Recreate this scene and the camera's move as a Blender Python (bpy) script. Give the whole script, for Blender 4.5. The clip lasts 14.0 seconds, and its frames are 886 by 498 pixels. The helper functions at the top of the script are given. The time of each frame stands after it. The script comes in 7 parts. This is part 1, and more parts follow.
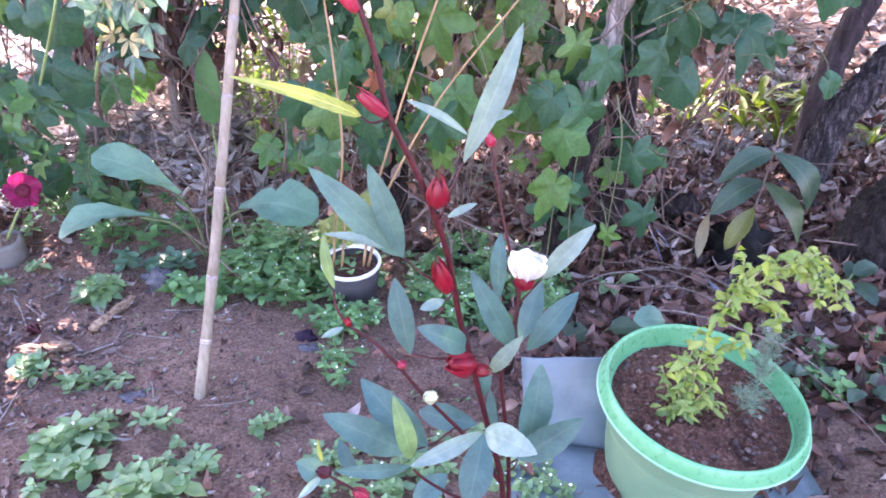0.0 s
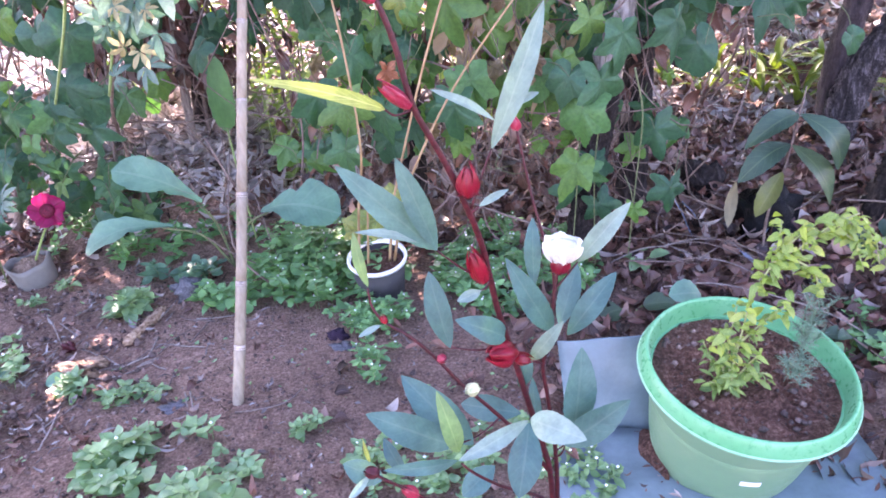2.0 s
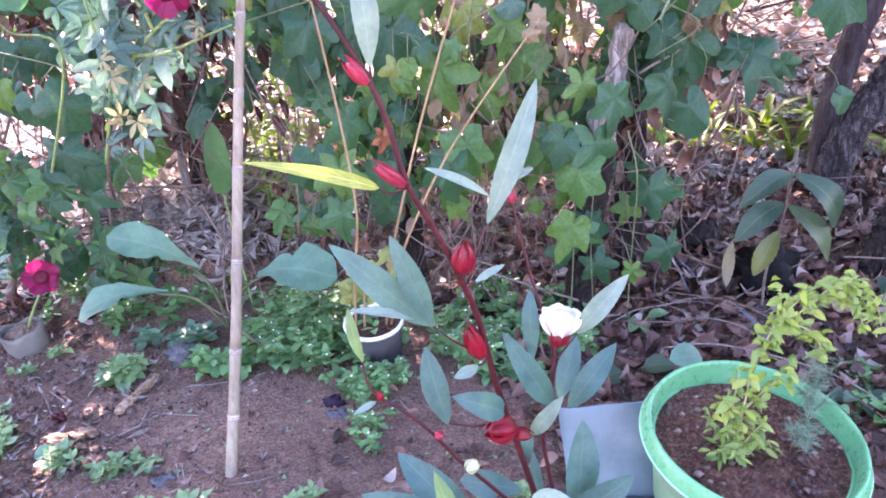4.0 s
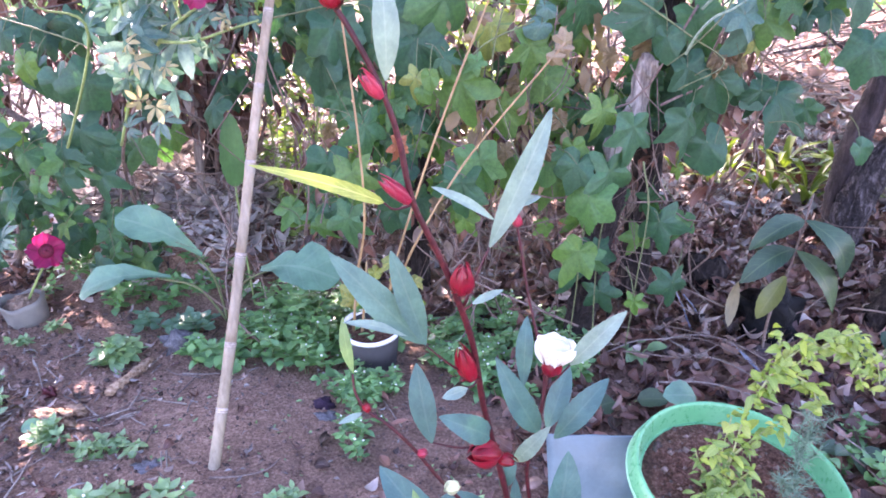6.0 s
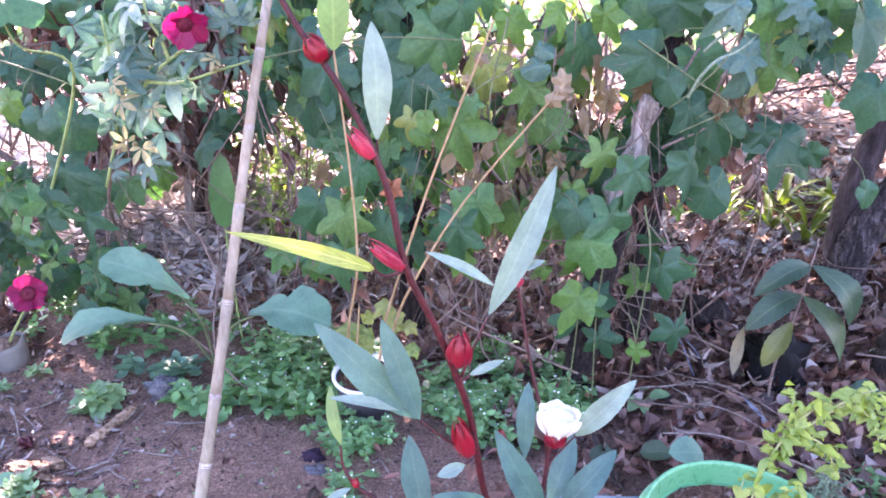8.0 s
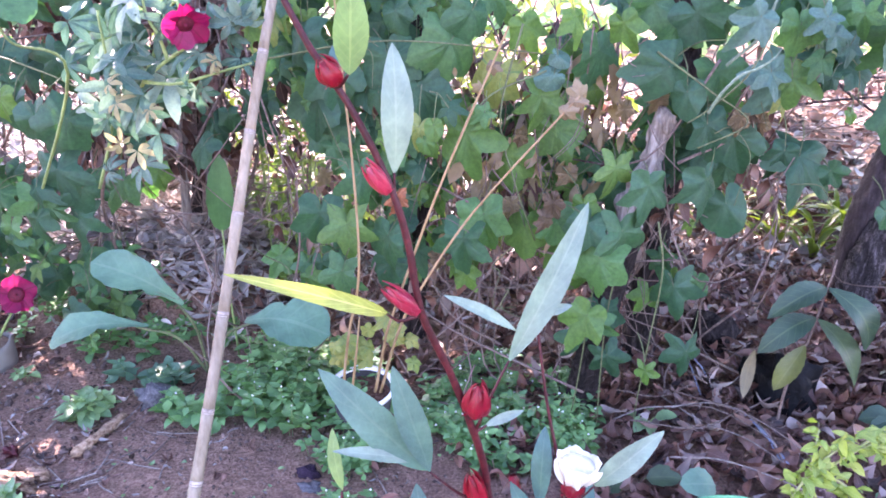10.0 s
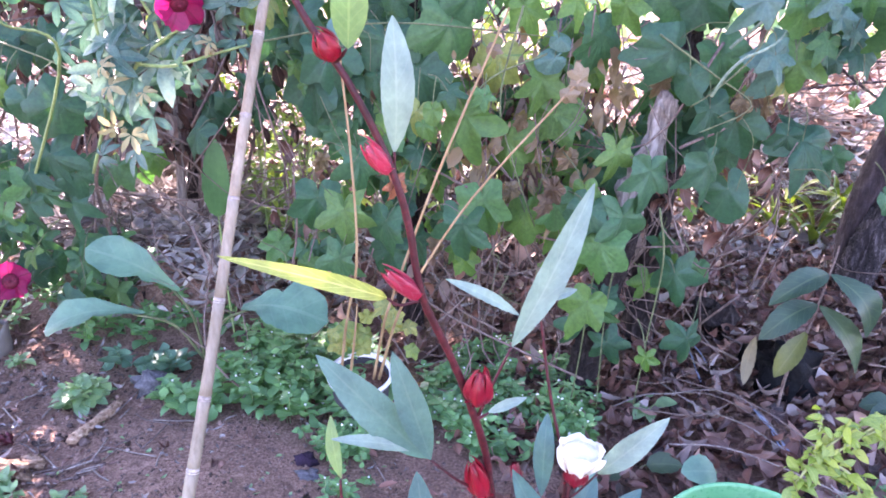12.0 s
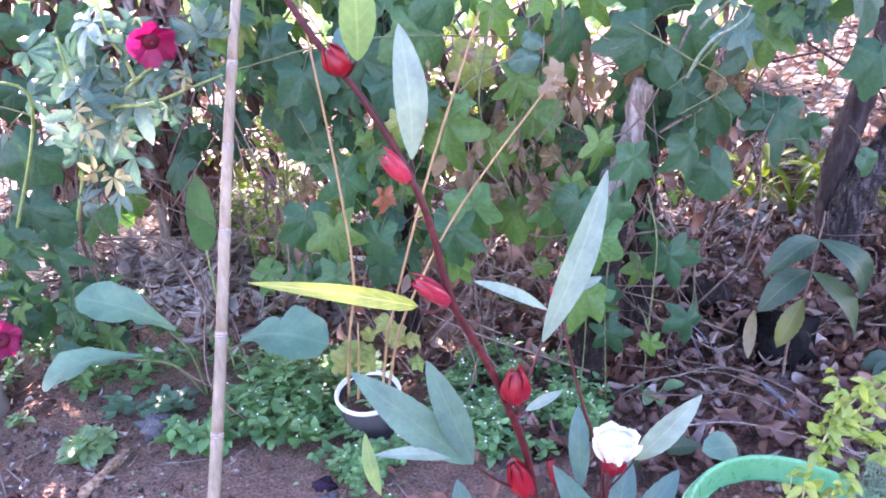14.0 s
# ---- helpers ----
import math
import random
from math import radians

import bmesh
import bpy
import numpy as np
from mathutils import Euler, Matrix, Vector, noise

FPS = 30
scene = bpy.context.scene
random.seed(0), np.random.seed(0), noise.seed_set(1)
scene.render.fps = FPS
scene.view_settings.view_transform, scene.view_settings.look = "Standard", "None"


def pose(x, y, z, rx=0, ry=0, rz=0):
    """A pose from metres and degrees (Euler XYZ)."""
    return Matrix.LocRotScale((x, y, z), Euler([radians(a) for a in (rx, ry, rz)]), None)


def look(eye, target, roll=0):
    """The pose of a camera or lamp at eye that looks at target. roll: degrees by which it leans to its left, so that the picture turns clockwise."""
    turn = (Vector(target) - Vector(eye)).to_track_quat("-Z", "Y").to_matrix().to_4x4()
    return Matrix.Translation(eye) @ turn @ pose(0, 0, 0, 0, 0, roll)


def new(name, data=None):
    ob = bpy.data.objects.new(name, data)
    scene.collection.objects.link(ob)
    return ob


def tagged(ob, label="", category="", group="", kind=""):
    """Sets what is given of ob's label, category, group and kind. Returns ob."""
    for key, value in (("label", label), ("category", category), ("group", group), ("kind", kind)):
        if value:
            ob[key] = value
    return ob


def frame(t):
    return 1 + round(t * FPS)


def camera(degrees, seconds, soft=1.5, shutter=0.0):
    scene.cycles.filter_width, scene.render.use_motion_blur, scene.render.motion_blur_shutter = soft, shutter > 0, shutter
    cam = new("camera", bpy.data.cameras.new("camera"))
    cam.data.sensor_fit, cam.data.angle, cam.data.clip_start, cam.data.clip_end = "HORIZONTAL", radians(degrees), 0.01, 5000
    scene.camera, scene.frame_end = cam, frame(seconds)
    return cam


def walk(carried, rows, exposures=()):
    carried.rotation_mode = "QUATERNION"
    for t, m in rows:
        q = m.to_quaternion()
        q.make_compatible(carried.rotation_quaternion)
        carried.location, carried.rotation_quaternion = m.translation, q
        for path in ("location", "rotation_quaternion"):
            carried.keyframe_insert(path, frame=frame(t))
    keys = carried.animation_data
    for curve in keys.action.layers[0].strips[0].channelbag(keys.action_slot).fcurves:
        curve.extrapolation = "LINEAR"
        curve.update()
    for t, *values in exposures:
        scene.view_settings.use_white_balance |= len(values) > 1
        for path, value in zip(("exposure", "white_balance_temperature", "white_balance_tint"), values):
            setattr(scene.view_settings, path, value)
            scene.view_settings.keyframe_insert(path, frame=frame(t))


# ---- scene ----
cam = camera(63.1, 14.0, soft=1.75)
METRES, EYE, TILT, LEAN, TURN = 0.38, 1.10, -27.0, 0.0, 0.0
ROWS = [
    (0.0, 0.0, 0.0, 0.0, 0.0, 0.0, -0.0),
    (0.5, 0.0032, 0.0091, -0.0208, 0.24, 0.41, 0.1),
    (1.0, -0.0134, 0.0166, -0.0265, 0.06, 0.7, -0.12),
    (1.5, -0.0333, 0.0353, -0.0152, 0.8, 0.4, 1.26),
    (2.0, -0.0444, 0.0459, 0.0097, 1.53, -0.86, 4.26),
    (2.5, -0.0711, 0.0533, 0.031, 5.01, 0.77, 7.99),
    (3.0, -0.0778, 0.0584, 0.0423, 5.73, 1.39, 9.22),
    (3.5, -0.0567, 0.068, 0.0612, 2.92, 3.01, 6.92),
    (6.0, -0.0118, 0.0851, 0.1151, 1.63, 3.94, -0.6),
    (6.5, -0.0219, 0.064, 0.0881, 2.36, 4.89, -1.23),
    (7.0, -0.0007, 0.0505, 0.1001, 1.97, 6.18, -2.02),
    (7.5, 0.0321, 0.1023, 0.1192, 2.14, 7.67, -2.43),
    (8.0, -0.0189, 0.2347, 0.2277, 1.23, 6.32, -0.72),
    (10.5, -0.0804, 0.3957, 0.3571, 0.77, 5.74, -2.28),
    (11.0, -0.0827, 0.4084, 0.355, 0.87, 5.41, -2.06),
    (11.5, -0.0888, 0.422, 0.3592, 1.05, 5.89, -2.11),
    (12.0, -0.0896, 0.4421, 0.3463, 0.59, 5.01, -2.12),
    (12.5, -0.0954, 0.422, 0.3457, 0.17, 5.64, -0.73),
    (13.0, -0.1261, 0.3911, 0.3326, -0.87, 6.46, 0.48),
    (13.5, -0.16, 0.3963, 0.3297, -1.39, 5.85, 1.97),
    (14.0, -0.191, 0.4472, 0.3337, -0.5, 5.84, 4.43),
]
walk(cam, [(t, pose(0, 0, EYE, TILT, LEAN, TURN) @ pose(METRES * x, METRES * y, METRES * z, 90 + pitch, roll, yaw)) for t, x, y, z, yaw, pitch, roll in ROWS], [(0.0, 3.35, 6640, 44), (3.5, 3.36, 6620, 44), (7.0, 3.38, 6540, 44), (14.0, 3.39, 6420, 44)])

# ---- sky, sun, light ----
SUN_DIR = Vector((-0.36, 0.80, 0.64)).normalized()
world = bpy.data.worlds.new("sky")
scene.world = world
world.use_nodes = True
sky = world.node_tree.nodes.new("ShaderNodeTexSky")
sky.sky_type = "NISHITA"
sky.sun_disc = False
sky.sun_elevation = math.asin(SUN_DIR.z)
sky.sun_rotation = math.atan2(SUN_DIR.x, SUN_DIR.y)
back = world.node_tree.nodes["Background"]
back.inputs["Strength"].default_value = 0.15
world.node_tree.links.new(sky.outputs["Color"], back.inputs["Color"])
sun_data = bpy.data.lights.new("sun", "SUN")
sun_data.energy, sun_data.angle, sun_data.color = 4.0, radians(0.53), (1.0, 0.93, 0.82)
sun = new("sun", sun_data)
sun.matrix_world = look(SUN_DIR * 30, (0, 0, 0))


# ---- small helpers ----
def link_mesh(name, verts, faces, material, parent=None, label="", uvs=None, smooth=True):
    me = bpy.data.meshes.new(name)
    me.from_pydata([tuple(v) for v in verts], [], faces)
    if uvs is not None:
        layer = me.uv_layers.new(name="UVMap")
        for loop in me.loops:
            layer.data[loop.index].uv = uvs[loop.vertex_index]
    if smooth:
        me.polygons.foreach_set("use_smooth", [True] * len(me.polygons))
    me.materials.append(material)
    me.update()
    return place_mesh(name, me, parent, label)


def place_mesh(name, me, parent=None, label="", m=None):
    ob = new(name, me)
    if parent:
        ob.parent = parent
        ob.matrix_parent_inverse = parent.matrix_basis.inverted()
    if m is not None:
        ob.matrix_basis = m
    if label:
        ob["label"] = label
    return ob


def thing(name, at, label, category, group="", kind=""):
    ob = new(name)
    ob.location = at
    ob.empty_display_size = 0.05
    return tagged(ob, label, category, group, kind)


def smooth_path(points, steps=5):
    pts = [Vector(p) for p in points]
    ext = [2 * pts[0] - pts[1]] + pts + [2 * pts[-1] - pts[-2]]
    out = []
    for i in range(1, len(ext) - 2):
        a, b, c, d = ext[i - 1:i + 3]
        for k in range(steps):
            t = k / steps
            out.append(0.5 * (2 * b + (c - a) * t + (2 * a - 5 * b + 4 * c - d) * t * t + (3 * b - a - 3 * c + d) * t ** 3))
    return out + [pts[-1]]


def tube_data(path, radii, sides=7, rough=0.0, rng=None):
    """Vertices and faces of a tube along path; radii: one for each point, or first and last."""
    path = [Vector(p) for p in path]
    n = len(path)
    if len(radii) == 2 and n != 2:
        radii = [radii[0] + (radii[1] - radii[0]) * i / (n - 1) for i in range(n)]
    verts, faces = [], []
    side = None
    for i, p in enumerate(path):
        d = (path[min(i + 1, n - 1)] - path[max(i - 1, 0)]).normalized()
        if side is None:
            side = d.orthogonal().normalized()
        side = (side - d * side.dot(d)).normalized()
        other = d.cross(side)
        for k in range(sides):
            a = 2 * math.pi * k / sides
            r = radii[i] * (1 + (rng.uniform(-rough, rough) if rng else 0))
            verts.append(p + (side * math.cos(a) + other * math.sin(a)) * r)
    for i in range(n - 1):
        for k in range(sides):
            faces.append((i * sides + k, i * sides + (k + 1) % sides, (i + 1) * sides + (k + 1) % sides, (i + 1) * sides + k))
    faces.append(tuple(range(sides))[::-1])
    faces.append(tuple((n - 1) * sides + k for k in range(sides)))
    return verts, faces


def tube(name, path, radii, material, parent=None, label="", sides=7, rough=0.0, rng=None):
    v, f = tube_data(path, radii, sides, rough, rng)
    return link_mesh(name, v, f, material, parent, label)


def join(pieces):
    """Several (verts, faces, uvs) as one."""
    verts, faces, uvs = [], [], []
    for v, f, u in pieces:
        k = len(verts)
        verts += v
        uvs += u
        faces += [tuple(i + k for i in face) for face in f]
    return verts, faces, uvs


def lathe(profile, sides=48):
    """Turns a closed or open (radius, height) profile about z."""
    verts, faces = [], []
    n = len(profile)
    for r, z in profile:
        for k in range(sides):
            a = 2 * math.pi * k / sides
            verts.append((r * math.cos(a), r * math.sin(a), z))
    for i in range(n - 1):
        for k in range(sides):
            faces.append((i * sides + k, i * sides + (k + 1) % sides, (i + 1) * sides + (k + 1) % sides, (i + 1) * sides + k))
    return verts, faces


def axes_matrix(at, along, up, size=1.0):
    y = Vector(along).normalized()
    z = Vector(up)
    z = (z - y * z.dot(y))
    z = z.normalized() if z.length > 1e-4 else y.orthogonal().normalized()
    x = y.cross(z)
    m = Matrix(((x.x, y.x, z.x, at[0]), (x.y, y.y, z.y, at[1]), (x.z, y.z, z.z, at[2]), (0, 0, 0, 1)))
    return m @ Matrix.Scale(size, 4)


# ---- materials ----
def material(name):
    m = bpy.data.materials.new(name)
    m.use_nodes = True
    return m, m.node_tree, m.node_tree.nodes["Principled BSDF"]


def node(nt, kind, **values):
    n = nt.nodes.new(kind)
    for key, value in values.items():
        n.inputs[key.replace("_", " ")].default_value = value
    return n


def noise_tex(nt, scale, detail=4.0, rough=0.6, coord="Object"):
    c = nt.nodes.new("ShaderNodeTexCoord")
    n = node(nt, "ShaderNodeTexNoise", Scale=scale, Detail=detail, Roughness=rough)
    nt.links.new(c.outputs[coord], n.inputs["Vector"])
    return n


def ramp(nt, source, stops):
    r = nt.nodes.new("ShaderNodeValToRGB")
    while len(r.color_ramp.elements) < len(stops):
        r.color_ramp.elements.new(0.5)
    for e, (p, c) in zip(r.color_ramp.elements, stops):
        e.position, e.color = p, (*c, 1)
    nt.links.new(source, r.inputs["Fac"])
    return r.outputs["Color"]


def mix(nt, a, b, fac, mode="MIX"):
    n = nt.nodes.new("ShaderNodeMix")
    n.data_type, n.blend_type = "RGBA", mode
    for socket, value in ((n.inputs[0], fac), (n.inputs[6], a), (n.inputs[7], b)):
        if isinstance(value, (int, float)):
            socket.default_value = value
        elif isinstance(value, tuple):
            socket.default_value = (*value, 1)
        else:
            nt.links.new(value, socket)
    return n.outputs[2]


def math_node(nt, op, a, b=0.0):
    n = nt.nodes.new("ShaderNodeMath")
    n.operation = op
    for socket, value in ((n.inputs[0], a), (n.inputs[1], b)):
        if isinstance(value, (int, float)):
            socket.default_value = value
        else:
            nt.links.new(value, socket)
    return n.outputs[0]


def bump(nt, bsdf, height, strength=0.5, distance=0.01):
    b = node(nt, "ShaderNodeBump", Strength=strength, Distance=distance)
    nt.links.new(height, b.inputs["Height"])
    nt.links.new(b.outputs["Normal"], bsdf.inputs["Normal"])


def leaf_material(name, colours, rough=0.45, through_light=0.3, vein=(0.35, 0.42, 0.25), vein_amount=0.35, ribs=9.0, islands=False, fan=False, grain=60.0, tint=(1.3, 1.5, 0.5)):
    """Leaf: colours along a ramp by leaf, blotches, a pale midrib and side veins, some light passing through."""
    m, nt, bsdf = material(name)
    if islands:
        g = nt.nodes.new("ShaderNodeNewGeometry")
        pick = g.outputs["Random Per Island"]
    else:
        pick = nt.nodes.new("ShaderNodeObjectInfo").outputs["Random"]
    n = len(colours)
    base = ramp(nt, pick, [(i / max(1, n - 1), c) for i, c in enumerate(colours)])
    blot = noise_tex(nt, grain * 0.3, 3.0)
    fine = noise_tex(nt, grain * 2.0, 4.0, 0.7)
    base = mix(nt, base, ramp(nt, blot.outputs["Fac"], [(0.3, (0.55, 0.6, 0.6)), (0.75, (1.35, 1.3, 1.2))]), 0.6, "MULTIPLY")
    base = mix(nt, base, ramp(nt, fine.outputs["Fac"], [(0.3, (0.75, 0.78, 0.75)), (0.8, (1.2, 1.2, 1.15))]), 0.5, "MULTIPLY")
    height = fine.outputs["Fac"]
    if vein_amount > 0:
        uv = nt.nodes.new("ShaderNodeUVMap")
        sep = nt.nodes.new("ShaderNodeSeparateXYZ")
        nt.links.new(uv.outputs["UV"], sep.inputs[0])
        across = math_node(nt, "ABSOLUTE", math_node(nt, "SUBTRACT", sep.outputs["Y"], 0.5))
        if fan:
            lines = math_node(nt, "ABSOLUTE", math_node(nt, "SINE", math_node(nt, "MULTIPLY", sep.outputs["Y"], math.pi * ribs)))
            mid = math_node(nt, "LESS_THAN", lines, 0.13)
            both = mid
        else:
            mid = math_node(nt, "LESS_THAN", across, 0.035)
            wave = math_node(nt, "SINE", math_node(nt, "MULTIPLY", math_node(nt, "SUBTRACT", sep.outputs["X"], math_node(nt, "MULTIPLY", across, 0.45)), math.pi * 2 * ribs))
            side = math_node(nt, "MULTIPLY", math_node(nt, "GREATER_THAN", wave, 0.93), 0.45)
            both = math_node(nt, "MAXIMUM", mid, side)
        base = mix(nt, base, vein, math_node(nt, "MULTIPLY", both, vein_amount))
        height = math_node(nt, "SUBTRACT", height, math_node(nt, "MULTIPLY", both, 0.8))
    bump(nt, bsdf, height, 0.35, 0.002)
    nt.links.new(base, bsdf.inputs["Base Color"])
    bsdf.inputs["Roughness"].default_value = rough
    bsdf.inputs["Specular IOR Level"].default_value = 0.4
    tr = nt.nodes.new("ShaderNodeBsdfTranslucent")
    nt.links.new(mix(nt, base, tint, 1.0, "MULTIPLY"), tr.inputs["Color"])
    blend = node(nt, "ShaderNodeMixShader", Fac=through_light)
    nt.links.new(bsdf.outputs[0], blend.inputs[1])
    nt.links.new(tr.outputs[0], blend.inputs[2])
    nt.links.new(blend.outputs[0], nt.nodes["Material Output"].inputs["Surface"])
    return m


def rough_material(name, dark, mid, light, scale=40.0, rough=0.8, relief=0.6, distance=0.004, stretch=None, islands=False, metal=0.0, spec=0.3):
    """Mottled matt surface at two scales with relief; stretch makes grain along z."""
    m, nt, bsdf = material(name)
    c = nt.nodes.new("ShaderNodeTexCoord")
    mp = node(nt, "ShaderNodeMapping", Scale=stretch or (1, 1, 1))
    nt.links.new(c.outputs["Object"], mp.inputs["Vector"])
    a = node(nt, "ShaderNodeTexNoise", Scale=scale, Detail=6.0, Roughness=0.65)
    b = node(nt, "ShaderNodeTexNoise", Scale=scale * 0.13, Detail=3.0, Roughness=0.5)
    nt.links.new(mp.outputs["Vector"], a.inputs["Vector"])
    nt.links.new(mp.outputs["Vector"], b.inputs["Vector"])
    base = ramp(nt, a.outputs["Fac"], [(0.3, dark), (0.5, mid), (0.72, light)])
    base = mix(nt, base, ramp(nt, b.outputs["Fac"], [(0.3, (0.6, 0.6, 0.6)), (0.7, (1.3, 1.28, 1.25))]), 0.7, "MULTIPLY")
    if islands:
        g = nt.nodes.new("ShaderNodeNewGeometry")
        base = mix(nt, base, ramp(nt, g.outputs["Random Per Island"], [(0.0, (0.4, 0.38, 0.38)), (0.6, (0.95, 0.9, 0.9)), (1.0, (1.6, 1.5, 1.45))]), 1.0, "MULTIPLY")
    nt.links.new(base, bsdf.inputs["Base Color"])
    bsdf.inputs["Roughness"].default_value = rough
    bsdf.inputs["Metallic"].default_value = metal
    bsdf.inputs["Specular IOR Level"].default_value = spec
    bump(nt, bsdf, a.outputs["Fac"], relief, distance)
    return m


def soil_material(name, tones):
    m, nt, bsdf = material(name)
    big = noise_tex(nt, 1.6, 4.0, 0.6)
    mid = noise_tex(nt, 22.0, 6.0, 0.65)
    fine = noise_tex(nt, 130.0, 5.0, 0.7)
    specks = noise_tex(nt, 240.0, 2.0, 0.5)
    base = ramp(nt, fine.outputs["Fac"], [(0.28, tones[0]), (0.5, tones[1]), (0.75, tones[2])])
    base = mix(nt, base, ramp(nt, big.outputs["Fac"], [(0.35, (0.65, 0.62, 0.62)), (0.65, (1.35, 1.3, 1.28))]), 0.8, "MULTIPLY")
    base = mix(nt, base, ramp(nt, mid.outputs["Fac"], [(0.35, (0.6, 0.58, 0.58)), (0.7, (1.25, 1.2, 1.2))]), 0.8, "MULTIPLY")
    dot = math_node(nt, "GREATER_THAN", specks.outputs["Fac"], 0.70)
    dot = math_node(nt, "MULTIPLY", dot, math_node(nt, "GREATER_THAN", mid.outputs["Fac"], 0.56))
    base = mix(nt, base, (0.32, 0.29, 0.27), math_node(nt, "MULTIPLY", dot, 0.6))
    nt.links.new(base, bsdf.inputs["Base Color"])
    bsdf.inputs["Roughness"].default_value = 0.92
    bsdf.inputs["Specular IOR Level"].default_value = 0.2
    bump(nt, bsdf, math_node(nt, "ADD", math_node(nt, "MULTIPLY", mid.outputs["Fac"], 1.6), fine.outputs["Fac"]), 1.0, 0.02)
    return m


SOIL = soil_material("garden_soil", ((0.100, 0.060, 0.046), (0.312, 0.198, 0.149), (0.57, 0.400, 0.312)))
POT_SOIL = soil_material("potting_soil", ((0.055, 0.026, 0.019), (0.20, 0.098, 0.068), (0.48, 0.29, 0.22)))
PALE_SOIL = soil_material("pale_dry_soil", ((0.14, 0.095, 0.070), (0.34, 0.25, 0.19), (0.52, 0.41, 0.33)))
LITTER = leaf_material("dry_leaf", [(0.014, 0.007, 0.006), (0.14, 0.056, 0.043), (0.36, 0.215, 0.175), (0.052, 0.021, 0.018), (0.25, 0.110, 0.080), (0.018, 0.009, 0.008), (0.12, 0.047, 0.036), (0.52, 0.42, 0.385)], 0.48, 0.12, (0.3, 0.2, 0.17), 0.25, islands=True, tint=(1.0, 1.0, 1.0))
# paler copy of dry_leaf: sunlight on far litter is put into the colour
PALE_SUNLIT = leaf_material("pale_sunlit_leaf", [(0.130, 0.103, 0.100), (0.260, 0.220, 0.215), (0.430, 0.395, 0.385), (0.165, 0.125, 0.120), (0.075, 0.052, 0.050)], 0.5, 0.12, (0.3, 0.22, 0.18), 0.0, islands=True, tint=(1.0, 1.0, 1.0))
# paler still, with sun on the straw put into the colour
SUNLIT_STRAW = leaf_material("sunlit_pale_straw", [(0.42, 0.36, 0.34), (0.58, 0.51, 0.49), (0.30, 0.24, 0.225), (0.70, 0.63, 0.61), (0.20, 0.15, 0.14)], 0.5, 0.15, (0.3, 0.22, 0.18), 0.0, islands=True, tint=(1.0, 1.0, 1.0))
CLOD = rough_material("soil_clod", (0.10, 0.068, 0.058), (0.17, 0.120, 0.102), (0.25, 0.185, 0.160), 160.0, 0.95, 0.7, 0.003, islands=True)
BAMBOO = rough_material("weathered_bamboo", (0.192, 0.150, 0.105), (0.278, 0.224, 0.162), (0.360, 0.298, 0.224), 70.0, 0.6, 0.25, 0.001, (1, 1, 0.12))
BAMBOO_NODE = rough_material("bamboo_joint", (0.20, 0.155, 0.130), (0.34, 0.280, 0.245), (0.55, 0.475, 0.430), 120.0, 0.65, 0.3, 0.001)
STEM_RED = rough_material("red_stem", (0.026, 0.003, 0.005), (0.050, 0.005, 0.008), (0.105, 0.014, 0.018), 130.0, 0.5, 0.3, 0.001, spec=0.35)
CALYX_RED = leaf_material("red_calyx", [(0.26, 0.006, 0.020), (0.30, 0.008, 0.022), (0.22, 0.006, 0.022)], 0.30, 0.22, (0.17, 0.004, 0.010), 0.6, 3.0, grain=110.0, tint=(1.0, 1.0, 1.0))
CREAM_BUD = rough_material("cream_bud", (0.28, 0.31, 0.16), (0.46, 0.49, 0.29), (0.64, 0.65, 0.46), 150.0, 0.5, 0.2, 0.001)
CALYX_DARK = rough_material("dark_bud", (0.030, 0.004, 0.006), (0.060, 0.008, 0.012), (0.12, 0.02, 0.03), 150.0, 0.5, 0.3, 0.001)
CALYX_PINK = leaf_material("pinkish_calyx", [(0.36, 0.018, 0.045), (0.44, 0.035, 0.07)], 0.35, 0.25, (0.62, 0.20, 0.24), 0.3, 3.0, grain=110.0, tint=(1.0, 1.0, 1.0))
ROSELLE_LEAF = leaf_material("roselle_leaf", [(0.046, 0.122, 0.120), (0.062, 0.150, 0.142), (0.054, 0.136, 0.140), (0.080, 0.172, 0.152)], 0.44, 0.22, (0.18, 0.26, 0.22), 0.16, 8.0, grain=120.0)
# paler tone, on both faces of some leaves
ROSELLE_PALE = leaf_material("pale_roselle_leaf", [(0.175, 0.262, 0.238), (0.215, 0.305, 0.275)], 0.5, 0.22, (0.33, 0.40, 0.35), 0.25, 8.0, grain=120.0)
ROSELLE_LIME = leaf_material("lime_leaf", [(0.143, 0.252, 0.120), (0.176, 0.288, 0.140)], 0.45, 0.3, (0.35, 0.45, 0.22), 0.25, 8.0, grain=120.0)
YELLOW_LEAF = leaf_material("yellowed_leaf", [(0.300, 0.325, 0.082), (0.262, 0.310, 0.082)], 0.45, 0.3, (0.75, 0.72, 0.3), 0.4, 8.0, grain=140.0)
LOBED = leaf_material("lobed_vine_leaf", [(0.026, 0.090, 0.046), (0.056, 0.158, 0.070), (0.038, 0.120, 0.064), (0.082, 0.205, 0.072), (0.032, 0.100, 0.055), (0.062, 0.170, 0.084), (0.125, 0.230, 0.060)], 0.52, 0.32, (0.11, 0.21, 0.11), 0.16, 5.0, fan=True, grain=40.0)
